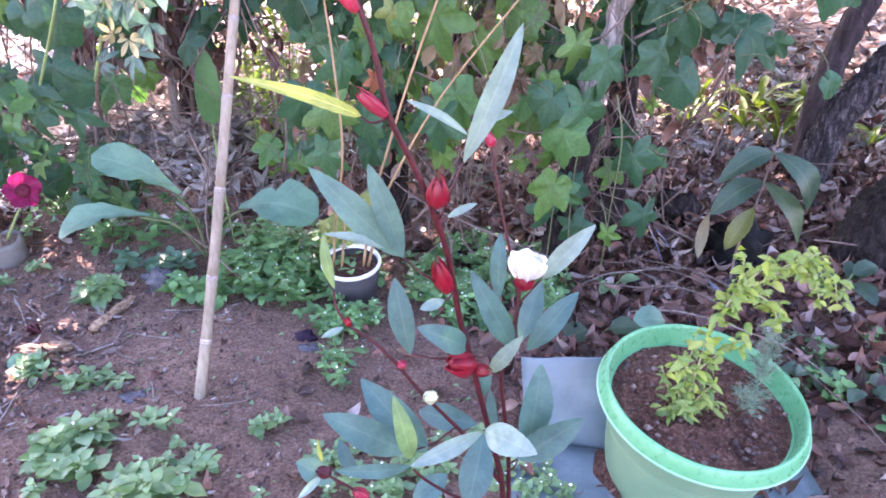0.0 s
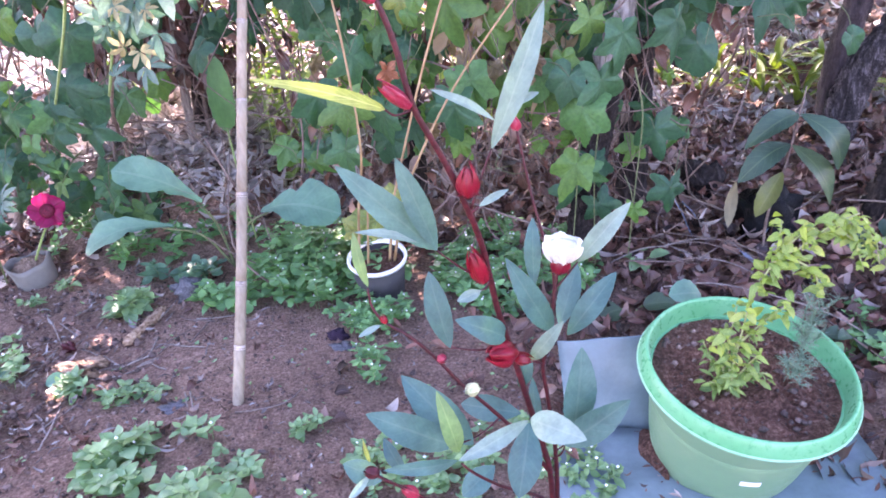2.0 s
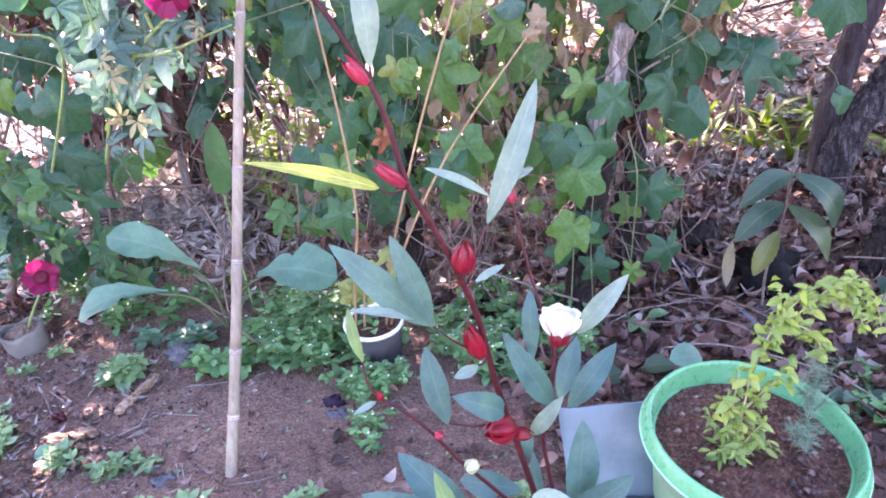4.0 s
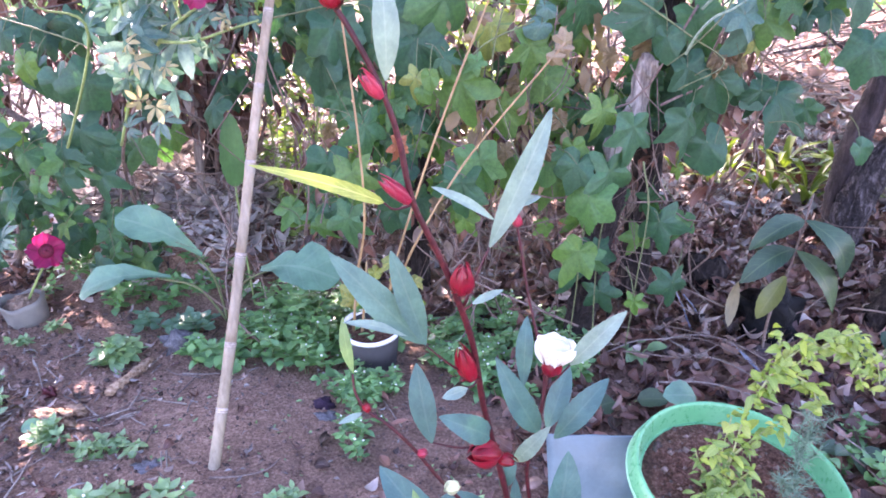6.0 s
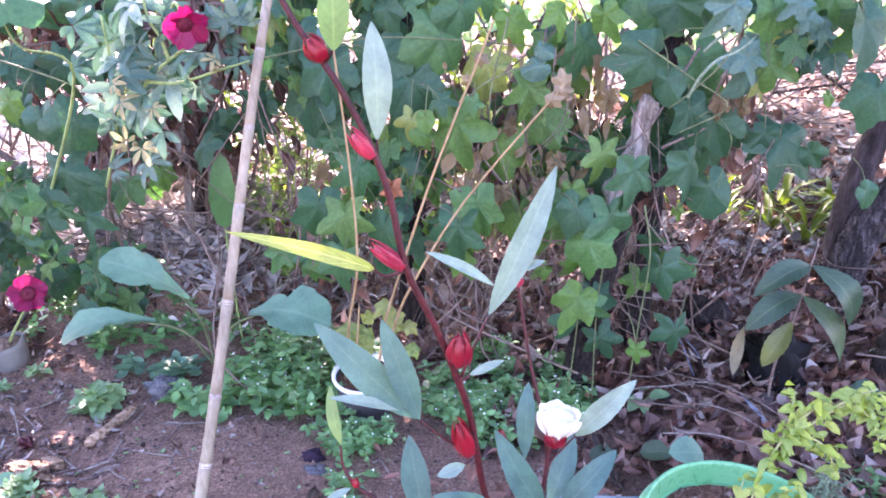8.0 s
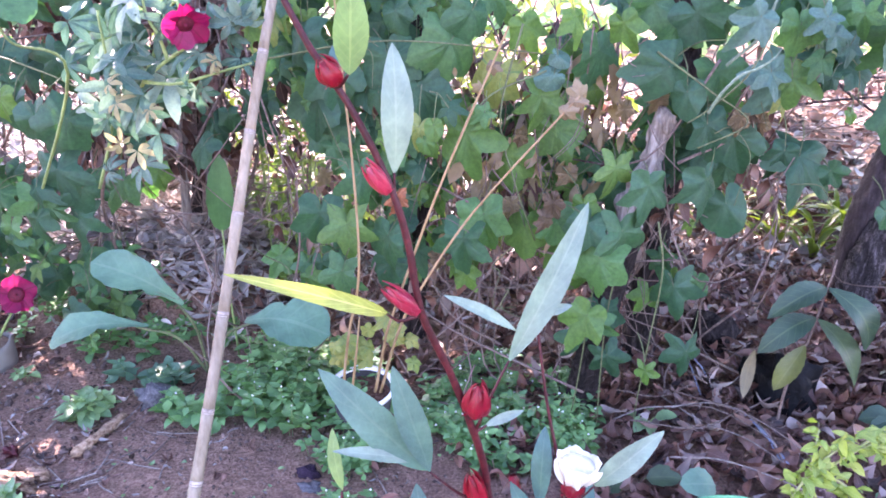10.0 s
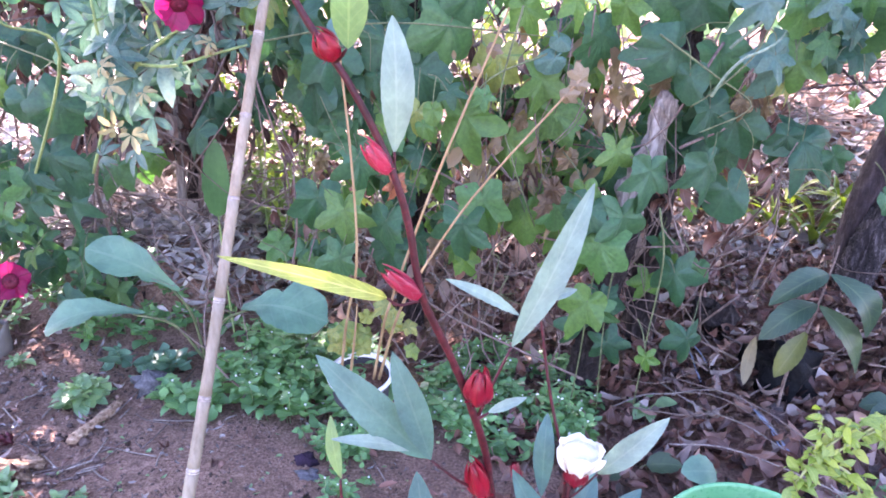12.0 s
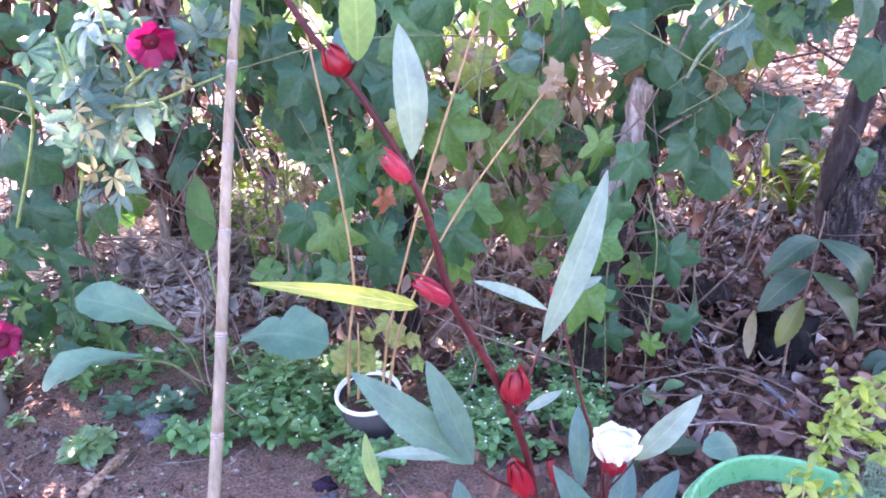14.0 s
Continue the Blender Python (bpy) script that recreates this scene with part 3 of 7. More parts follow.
scatter("leaf_litter", LITTER, ground_spots(rng, 13000, litter_place, (0.018, 0.075), 0.004, 1.0), "thick layer of dry brown fallen leaves under the hedge", "leaf litter", 3, (0.2, 0.6), 0.6)


def curled_place(r):
    """Broad curled leaves behind the pot and up to the leaning tree."""
    x, y = r.uniform(0.10, 1.9), r.uniform(1.30, 3.0)
    return (x, y) if y > 1.75 or x > 0.50 or r.random() < 0.35 else (None, None)


scatter("leaf_litter", LITTER, [(p + Vector((0, 0, rng.uniform(0.0, 0.035))), s, d, u) for p, s, d, u in ground_spots(rng, 2500, curled_place, (0.024, 0.072), 0.008, 1.3)], "large curled maroon-brown leaves heaped on the ground", "leaf litter", 17, (0.35, 0.65), 0.6, fine=True)


def straw_place(r):
    x, y = r.gauss(-1.15, 0.6), r.gauss(3.0, 0.4)
    return (x, y) if y > 2.35 else (None, None)


def heap_place(r):
    x, y = r.gauss(-1.10, 0.26), r.uniform(2.22, 3.25)
    return (x, y) if y > 2.40 + 0.05 * math.sin(9 * x) or r.random() < 0.10 else (None, None)


scatter("straw_litter", SUNLIT_STRAW, [(p + Vector((0, 0, rng.uniform(0.0, 0.03))), q, d, u) for p, q, d, u in ground_spots(rng, 2800, heap_place, (0.035, 0.13), 0.006, 1.0)], "straw and leaves heaped at the stump's foot, painted pale as if sunlit", "leaf litter", 24, (0.10, 0.38), 0.4)


scatter("straw_litter", PALE_SUNLIT, ground_spots(rng, 1500, straw_place, (0.05, 0.16), 0.01, 0.7), "heap of leaf straw behind the hedge, painted pale as if sunlit", "leaf litter", 4, (0.10, 0.3), 0.3)


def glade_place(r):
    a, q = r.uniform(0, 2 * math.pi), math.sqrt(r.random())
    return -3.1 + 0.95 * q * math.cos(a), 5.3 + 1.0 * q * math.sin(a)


# this pale straw stands in for a glaring sun patch
scatter("dry_leaf_carpet", SUNLIT_STRAW, ground_spots(rng, 900, glade_place, (0.06, 0.17), 0.006, 0.6), "leaves in an opening behind the hedge, painted pale for a sun patch", "leaf litter", 25)


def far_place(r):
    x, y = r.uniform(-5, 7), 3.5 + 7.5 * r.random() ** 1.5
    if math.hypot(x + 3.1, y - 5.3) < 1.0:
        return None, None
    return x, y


scatter("dry_leaf_carpet", PALE_SUNLIT, ground_spots(rng, 6500, far_place, (0.06, 0.17), 0.005, 0.6), "carpet of dry leaves beyond the hedge, sunlight put into their pale colour", "leaf litter", 5)


scatter("leaf_litter", LITTER, ground_spots(rng, 4500, far_place, (0.06, 0.18), 0.008, 0.9), "brown fallen leaves among the pale ones beyond the hedge", "leaf litter", 8, (0.3, 0.6), 0.45)


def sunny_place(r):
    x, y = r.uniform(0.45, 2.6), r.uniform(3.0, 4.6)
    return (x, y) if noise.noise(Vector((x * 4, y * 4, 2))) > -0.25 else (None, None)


scatter("dry_leaf_carpet", PALE_SUNLIT, ground_spots(rng, 1500, sunny_place, (0.03, 0.10), 0.012, 0.9), "leaves in the sun beside the leaning tree, paled in colour as well", "leaf litter", 14, (0.25, 0.6), 0.5)


def clods():
    r = random.Random(21)
    verts, faces = [], []
    for i in range(6000):
        x, y = r.uniform(-1.9, 1.0), 0.75 + 1.4 * r.random()
        s = r.uniform(0.0015, 0.006) * (1 if r.random() < 0.95 else 2.0)
        if x < -0.85 and r.random() < 0.4:
            s = r.uniform(0.005, 0.013)
        c = Vector((x, y, ground_z(x, y) + s * 0.35))
        k = len(verts)
        for d in ((1, 0, 0), (-1, 0, 0), (0, 1, 0), (0, -1, 0), (0, 0, 0.8), (0, 0, -0.8)):
            verts.append(c + Vector(d) * s * r.uniform(0.6, 1.4) + Vector((r.uniform(-1, 1), r.uniform(-1, 1), 0)) * s * 0.3)
        for a, b, e in ((0, 2, 4), (2, 1, 4), (1, 3, 4), (3, 0, 4), (2, 0, 5), (1, 2, 5), (3, 1, 5), (0, 3, 5)):
            faces.append((k + a, k + b, k + e))
    tagged(link_mesh("soil_clods", verts, faces, CLOD), "small crumbs and clods of dry soil", "soil", kind="stuff")


clods()


def fleck_place(r):
    return r.uniform(-1.3, 0.2), 0.85 + 1.1 * r.random()


scatter("leaf_bits", WEED_PALE, ground_spots(rng, 200, fleck_place, (0.006, 0.020), 0.003, 0.5), "tiny yellow-green leaf bits strewn on the soil", "leaf bits", 6)
scatter("straw_bits", PALE_SUNLIT, ground_spots(rng, 430, fleck_place, (0.005, 0.022), 0.003, 0.5), "small pale straw and bark bits strewn on the soil", "straw bits", 7, (0.15, 0.5))


def debris_place(r):
    return r.gauss(-1.22, 0.28), r.gauss(1.50, 0.30)


scatter("leaf_debris", LITTER, ground_spots(rng, 520, debris_place, (0.010, 0.036), 0.004, 0.6), "broken dry leaves and bark debris at the bed's edge", "leaf litter", 9, (0.25, 0.6), 0.5, fine=True)
scatter("straw_debris", PALE_SUNLIT, ground_spots(rng, 260, debris_place, (0.012, 0.055), 0.005, 0.5), "pale straw and husk debris at the bed's edge", "leaf litter", 10, (0.06, 0.25), 0.3)


def crumb_place(r):
    return r.uniform(-0.95, 0.15), r.uniform(0.92, 1.45)


scatter("leaf_crumbs", LITTER, ground_spots(rng, 90, crumb_place, (0.014, 0.045), 0.005, 0.5), "torn brown leaf scraps scattered on the bare bed", "leaf litter", 15, (0.35, 0.8), 0.5, fine=True)


# ---- weeds ----
def weed_patch(name, pick, count, label, seed, mat, height=(0.02, 0.10), size=(0.018, 0.035), florets=0.0):
    r = random.Random(seed)
    spots, dots, stems = [], [], []
    made = 0
    while made < count:
        x, y = pick(r)
        patchy = noise.noise(Vector((x * 8.5, y * 8.5, 1.7)))
        if count > 30 and patchy < -0.06 and r.random() < 0.85:
            continue
        made += 1
        g = ground_z(x, y)
        h = r.uniform(*height) * (0.75 + 0.7 * max(0, patchy))
        lean = Vector((r.uniform(-0.35, 0.35), r.uniform(-0.5, 0.2), 1))
        stems.append(((x, y, g - 0.01), Vector((x, y, g)) + lean * h))
        for level in range(2 if h < 0.05 else 3):
            top = Vector((x, y, g)) + lean * h * (1 - 0.3 * level)
            turn = r.uniform(0, 3)
            for k in range(r.choice((3, 4, 4))):
                a = turn + k * 1.57 + r.uniform(-0.3, 0.3)
                out = Vector((math.cos(a), math.sin(a), r.uniform(-0.35, 0.45)))
                s = r.uniform(*size) * (0.75 + 0.25 * level)
                spots.append((top + out * s * 0.55, s, out, Vector((-out.x * 0.3, -out.y * 0.3, 1))))
            if level == 0 and r.random() < florets:
                dots.append(top + Vector((0, 0, 0.006)))
    patch = thing(name, (*[sum(c[i] for c, _ in stems) / len(stems) for i in (0, 1)], 0), label, "weeds", kind="stuff")
    scatter("leaves", mat, spots, "", "", seed, (0.5, 0.75), 0.2, patch)
    v, f = [], []
    for a, b in stems:
        tv, tf = tube_data([a, b], [0.0014, 0.0009], 3)
        f += [tuple(i + len(v) for i in q) for q in tf]
        v += tv
    link_mesh("stalks", v, f, GREEN_STEM, patch)["kind"] = "stuff"
    if dots:
        v, f = [], []
        for c in dots:
            k = len(v)
            s = r.uniform(0.0025, 0.0045)
            for d in ((1, 0, 0), (-1, 0, 0), (0, 1, 0), (0, -1, 0), (0, 0, 1), (0, 0, -1)):
                v.append(c + Vector(d) * s)
            for a, b, e in ((0, 2, 4), (2, 1, 4), (1, 3, 4), (3, 0, 4), (2, 0, 5), (1, 2, 5), (3, 1, 5), (0, 3, 5)):
                f.append((k + a, k + b, k + e))
        link_mesh("florets", v, f, FLORET, patch, "tiny white flower heads")["kind"] = "stuff"
    return patch


def in_ellipse(cx, cy, rx, ry):
    def pick(r):
        a, q = r.uniform(0, 2 * math.pi), math.sqrt(r.random())
        return cx + rx * q * math.cos(a), cy + ry * q * math.sin(a)
    return pick


weed_patch("weed_patch", in_ellipse(-0.42, 1.98, 0.235, 0.22), 200, "dense green weeds with tiny white flower heads", 31, WEED, (0.03, 0.15), (0.026, 0.052), 0.5)
weed_patch("weed_patch", in_ellipse(0.14, 1.92, 0.24, 0.26), 210, "green weeds with tiny white flower heads behind the red-stemmed plant", 32, WEED, (0.02, 0.09), (0.022, 0.042), 0.45)
weed_patch("weed_patch", in_ellipse(-0.255, 1.56, 0.045, 0.21), 24, "trailing weeds beside the small white-rimmed pot", 33, WEED, (0.015, 0.075), (0.013, 0.032), 0.35)
weed_patch("weed_patch", in_ellipse(-0.27, 1.69, 0.12, 0.05), 40, "weeds in front of the small white-rimmed pot", 43, WEED, (0.02, 0.07), (0.018, 0.035), 0.3)
weed_patch("weed_patch", in_ellipse(-0.72, 1.84, 0.09, 0.06), 14, "young broad-leaved weeds at the edge of the bed", 34, WEED, (0.03, 0.11), (0.03, 0.055), 0.1)
weed_patch("weed_patch", in_ellipse(-0.775, 1.185, 0.085, 0.085), 15, "pale green serrated weeds in bare soil", 35, WEED_PALE, (0.02, 0.10), (0.030, 0.060), 0.2)
weed_patch("weed_patch", in_ellipse(-0.585, 1.045, 0.075, 0.045), 12, "pale green serrated weeds with white florets in bare soil", 36, WEED_PALE, (0.02, 0.085), (0.026, 0.052), 0.6)
weed_patch("weed_patch", in_ellipse(-0.85, 1.43, 0.085, 0.045), 12, "scattered weed seedlings around the bark chips", 37, WEED_PALE, (0.01, 0.045), (0.020, 0.038))
weed_patch("weed_patch", in_ellipse(-1.02, 1.47, 0.045, 0.035), 8, "weed seedlings beside a bark chunk", 47, WEED_PALE, (0.02, 0.055), (0.022, 0.042))
weed_patch("weed_patch", in_ellipse(-1.37, 1.50, 0.20, 0.22), 32, "bright green weeds among dry twigs", 38, WEED_PALE, (0.02, 0.085), (0.02, 0.042), 0.25)
weed_patch("weed_patch", in_ellipse(-1.25, 1.33, 0.13, 0.10), 19, "pale green weeds at the bed's near edge", 46, WEED_PALE, (0.02, 0.085), (0.022, 0.046), 0.25)
weed_patch("weed_patch", in_ellipse(-0.385, 1.262, 0.045, 0.025), 6, "few weed seedlings in bare soil", 39, WEED_PALE, (0.01, 0.04), (0.020, 0.034))
weed_patch("weed_patch", in_ellipse(-0.70, 1.16, 0.16, 0.16), 12, "loose pale seedlings between the clumps in bare soil", 53, WEED_PALE, (0.015, 0.05), (0.016, 0.038), 0.3)
weed_patch("weed_patch", in_ellipse(-1.275, 1.99, 0.02, 0.02), 3, "yellow-green seedling beside the cut container", 54, WEED_PALE, (0.03, 0.06), (0.022, 0.04))
weed_patch("weed_patch", in_ellipse(-1.35, 1.905, 0.02, 0.015), 3, "yellow-green seedling in bare soil", 55, WEED_PALE, (0.02, 0.04), (0.02, 0.035))
weed_patch("weed_patch", in_ellipse(-0.505, 1.158, 0.025, 0.020), 4, "weed seedling in bare soil", 48, WEED_PALE, (0.015, 0.045), (0.026, 0.042))
weed_patch("weed_patch", in_ellipse(-1.005, 1.845, 0.045, 0.060), 13, "bright green weeds beside the split wood", 49, WEED_PALE, (0.03, 0.10), (0.026, 0.046), 0.2)
weed_patch("weed_patch", in_ellipse(-0.05, 1.05, 0.30, 0.22), 150, "low weeds with white flower heads around the stem's foot", 40, WEED_PALE, (0.015, 0.06), (0.015, 0.03), 0.4)
weed_patch("weed_patch", in_ellipse(1.05, 1.45, 0.30, 0.22), 26, "low weeds between dry leaves behind the green pot", 41, WEED, (0.02, 0.09), (0.025, 0.05))
weed_patch("weed_patch", in_ellipse(-1.05, 2.25, 0.40, 0.15), 60, "dark low weeds under the hedge", 42, WEED, (0.02, 0.10), (0.02, 0.04))


weed_patch("weed_patch", in_ellipse(-0.90, 1.99, 0.12, 0.07), 14, "blue-green broad seedlings at the edge of the bed", 44, WEED_TEAL, (0.02, 0.08), (0.03, 0.06))


# ---- bamboo stake ----
def bamboo_stake():
    foot = Vector((-0.586, 1.352, -0.04))
    lean = Vector((0.128, 0.418, 1.0))
    top_z = 1.66
    ob = thing("bamboo_stake", (-0.586, 1.352, 0), "pale weathered bamboo stake stuck upright in the soil", "stake")
    joints = [0.0, 0.17, 0.31, 0.50, 0.697, 0.86, 1.02, 1.18, 1.34, 1.50, top_z]
    for a, b in zip(joints, joints[1:]):
        path = [foot + lean * (a + (b - a) * k / 6) + Vector((0.004 * math.sin(5 * (a + (b - a) * k / 6)), 0, 0)) for k in range(7)]
        r = 0.0134 - 0.0026 * a
        tube("internode", path, [r * 1.02, r, r * 0.985, r * 0.98, r * 0.985, r, r * 1.03], BAMBOO, ob, sides=12)
    for a in joints[1:-1]:
        r = 0.0134 - 0.0026 * a
        c = foot + lean * a + Vector((0.004 * math.sin(5 * a), 0, 0))
        tube("joint", [c + lean * d for d in (-0.006, -0.003, 0, 0.003, 0.006)], [r * 1.01, r * 1.08, r * 1.04, r * 1.09, r * 1.01], BAMBOO_NODE, ob, sides=12)


bamboo_stake()


# ---- the red-stemmed roselle plant ----
def calyx_data(base, tip, width, open_out=0.0, sepals=5):
    """Pointed fleshy ribbed sepals round an axis, closing towards the tip, with a ring of slim bracts below."""
    base, tip = Vector(base), Vector(tip)
    axis = tip - base
    size = axis.length
    d = axis.normalized()
    u = d.orthogonal().normalized()
    w = d.cross(u)
    pieces = []
    for k in range(sepals):
        a = 2 * math.pi * k / sepals
        reach = 1.0 - 0.10 * (k % 2) - 0.05 * (k % 3)
        verts, faces, uvs = [], [], []
        rows = 10
        for i in range(rows + 1):
            t = i / rows
            belly = math.sin(math.pi * min(0.985, 0.16 + 0.825 * t ** 0.9)) ** 0.75
            r = 0.5 * width * (belly + open_out * 0.22 * t ** 3 + 0.02)
            half = (math.pi / sepals) * (1.20 if t < 0.35 else 1.20 * (1 - ((t - 0.35) / 0.65) ** 1.3) + 0.03)
            for s in (-1, -0.5, 0, 0.5, 1):
                b = a + s * half
                rr = r * (0.86 + 0.26 * (1 - abs(s)) ** 1.4 + 0.05 * (k % 2))
                verts.append(base + d * (size * t * reach) + (u * math.cos(b) + w * math.sin(b)) * rr)
                uvs.append((t, 0.5 + 0.5 * s))
        for i in range(rows):
            for q in range(4):
                x = i * 5 + q
                faces.append((x, x + 1, x + 6, x + 5))
        pieces.append((verts, faces, uvs))
    v, f = tube_data([base + d * size * q for q in (0.02, 0.2, 0.42, 0.62, 0.78)], [width * q for q in (0.20, 0.40, 0.42, 0.30, 0.10)], 10)
    pieces.append((v, f, [(0.3, 0.5)] * len(v)))
    for k in range(8):
        a = 2 * math.pi * (k + 0.5) / 8
        out = u * math.cos(a) + w * math.sin(a)
        pieces.append(blade_data(base + out * width * 0.12, base + out * width * 0.58 + d * size * (0.05 + 0.06 * (k % 3)), width * 0.11, up=d, rows=3))
    return join(pieces)


def calyx(parent, mat, base, tip, width, open_out=0.0, label=""):
    v, f, u = calyx_data(base, tip, width, open_out)
    return link_mesh("calyx", v, f, mat, parent, label, u)


def roselle():
    foot = (0.105, 0.885, 0.0)
    ob = thing("roselle_plant", foot, "tall roselle plant with dark red stem, red calyces and grey-green leaves", "plant")
    g = ground_z(foot[0], foot[1]) - 0.02
    r = random.Random(5)

    def stem(name, points, radii, sides=8):
        tube(name, smooth_path(points), radii, STEM_RED, ob, sides=sides, rough=0.07, rng=r)

    stem("main_stem", [(0.105, 0.885, g), (0.097, 0.865, 0.211), (0.082, 0.860, 0.300), (0.060, 0.850, 0.400), (0.043, 0.840, 0.480), (0.023, 0.825, 0.572), (0.014, 0.810, 0.634), (0.005, 0.800, 0.689), (-0.014, 0.780, 0.759),
                       (-0.033, 0.770, 0.813), (-0.058, 0.760, 0.874), (-0.070, 0.758, 0.937), (-0.080, 0.756, 0.974), (-0.094, 0.756, 1.009), (-0.119, 0.756, 1.056), (-0.146, 0.757, 1.095), (-0.163, 0.758, 1.126), (-0.190, 0.760, 1.180)], (0.0050, 0.0024), 9)
    # the branch with the open flower, the slim one behind it, and three that reach out low down
    stem("branch", [(0.105, 0.875, 0.14), (0.108, 0.875, 0.195), (0.102, 0.870, 0.309), (0.092, 0.865, 0.390), (0.086, 0.862, 0.445), (0.093, 0.860, 0.490), (0.100, 0.860, 0.541), (0.105, 0.865, 0.574), (0.109, 0.870, 0.603)], (0.0040, 0.0020))
    stem("branch", [(0.099, 0.875, 0.48), (0.107, 0.890, 0.55), (0.105, 0.900, 0.596), (0.093, 0.920, 0.642), (0.083, 0.930, 0.685), (0.074, 0.940, 0.735), (0.065, 0.950, 0.784)], (0.0024, 0.0016))
    stem("branch", [(0.094, 0.865, 0.235), (0.080, 0.860, 0.262), (0.042, 0.850, 0.333), (0.020, 0.845, 0.370), (-0.032, 0.835, 0.443), (-0.074, 0.830, 0.508), (-0.103, 0.830, 0.540), (-0.131, 0.835, 0.559), (-0.145, 0.840, 0.582), (-0.148, 0.845, 0.607)], (0.0038, 0.0016))
    stem("branch", [(0.100, 0.872, 0.15), (0.070, 0.845, 0.205), (0.017, 0.800, 0.275), (-0.024, 0.775, 0.331), (-0.041, 0.765, 0.361)], (0.0034, 0.0017))
    stem("branch", [(0.103, 0.880, 0.08), (0.040, 0.835, 0.150), (-0.042, 0.780, 0.241), (-0.105, 0.730, 0.345), (-0.129, 0.720, 0.376), (-0.158, 0.715, 0.404)], (0.0034, 0.0017))

    def stalk(*points):
        tube("leaf_stalk", smooth_path(points, 4), (0.0018, 0.0011), STEM_RED, ob, sides=5)

    stalk((-0.000, 0.800, 0.640), (-0.021, 0.790, 0.659), (-0.050, 0.780, 0.692))
    stalk((-0.004, 0.785, 0.740), (0.008, 0.790, 0.772), (0.024, 0.800, 0.807))
    stalk((-0.058, 0.760, 0.872), (-0.077, 0.755, 0.868), (-0.088, 0.750, 0.877))
    stalk((-0.074, 0.757, 0.950), (-0.081, 0.757, 0.980), (-0.082, 0.757, 1.000))
    stalk((-0.006, 0.787, 0.733), (0.000, 0.789, 0.736), (0.006, 0.790, 0.740))
    stalk((0.036, 0.835, 0.507), (-0.006, 0.820, 0.512), (-0.043, 0.810, 0.527))
    stalk((0.041, 0.840, 0.490), (0.038, 0.837, 0.505), (0.034, 0.835, 0.521))
    stalk((0.088, 0.862, 0.450), (0.080, 0.856, 0.456), (0.067, 0.850, 0.466))
    stalk((0.105, 0.865, 0.574), (0.117, 0.865, 0.588), (0.136, 0.865, 0.613))
    stalk((0.080, 0.860, 0.318), (0.070, 0.830, 0.372), (0.058, 0.800, 0.402))
    stalk((-0.128, 0.756, 1.066), (-0.121, 0.750, 1.071), (-0.116, 0.745, 1.078))
    stalk((0.014, 0.810, 0.626), (0.008, 0.806, 0.618), (0.000, 0.800, 0.618))
    stalk((0.020, 0.845, 0.370), (-0.015, 0.828, 0.352), (-0.050, 0.800, 0.362))
    stalk((0.100, 0.866, 0.260), (0.112, 0.862, 0.272), (0.118, 0.860, 0.292))
    stalk((0.102, 0.870, 0.270), (0.118, 0.874, 0.278), (0.131, 0.875, 0.297))
    stalk((-0.130, 0.720, 0.376), (-0.140, 0.728, 0.372), (-0.148, 0.735, 0.371))

    def leaf(mat, base, tip, width, twist=0.1, sag=None, cup=None):
        sag = r.uniform(0.03, 0.11) if sag is None else sag
        cup = r.uniform(0.15, 0.38) if cup is None else cup
        up = (r.uniform(-0.3, 0.3), -0.75, r.uniform(0.45, 0.75))
        slim = mat is YELLOW_LEAF
        blade(ob, mat, base, tip, width, "yellowed leaf" if slim else "", twist=twist, sag=sag, cup=cup, widest=0.36 if slim else r.uniform(0.46, 0.54), blunt=0.35 if slim else 0.28, rows=20, teeth=0.014, up=up)

    G, P, Y, M = ROSELLE_LEAF, ROSELLE_PALE, YELLOW_LEAF, ROSELLE_LIME
    leaf(G, (-0.050, 0.780, 0.692), (-0.148, 0.750, 0.818), 0.035, 0.35)
    leaf(G, (-0.048, 0.780, 0.690), (-0.083, 0.760, 0.818), 0.028, -0.3)
    leaf(P, (-0.061, 0.780, 0.703), (-0.133, 0.730, 0.748), 0.014, 0.5)
    leaf(P, (0.024, 0.800, 0.806), (0.089, 0.820, 0.961), 0.029, 0.4)
    leaf(P, (0.030, 0.800, 0.839), (-0.038, 0.760, 0.892), 0.012, 0.0)
    leaf(P, (0.054, 0.805, 0.855), (0.079, 0.800, 0.868), 0.010, 0.0)
    leaf(Y, (-0.087, 0.750, 0.877), (-0.204, 0.690, 0.935), 0.015, 0.2)
    leaf(P, (0.005, 0.790, 0.740), (0.041, 0.790, 0.759), 0.010, 0.3)
    leaf(G, (-0.044, 0.810, 0.526), (-0.064, 0.830, 0.634), 0.034, 0.2)
    leaf(G, (0.034, 0.835, 0.519), (-0.031, 0.780, 0.589), 0.035, 0.1)
    leaf(P, (0.002, 0.800, 0.618), (-0.029, 0.780, 0.617), 0.015, 0.2)
    leaf(M, (-0.147, 0.845, 0.609), (-0.156, 0.840, 0.693), 0.016, 0.1)
    leaf(P, (-0.136, 0.835, 0.554), (-0.166, 0.820, 0.547), 0.009, 0.1)
    leaf(G, (0.099, 0.860, 0.507), (0.037, 0.810, 0.653), 0.034, 0.2)
    leaf(G, (0.077, 0.870, 0.574), (0.080, 0.900, 0.666), 0.024, 0.0)
    leaf(P, (0.136, 0.865, 0.613), (0.195, 0.840, 0.706), 0.027, 0.2)
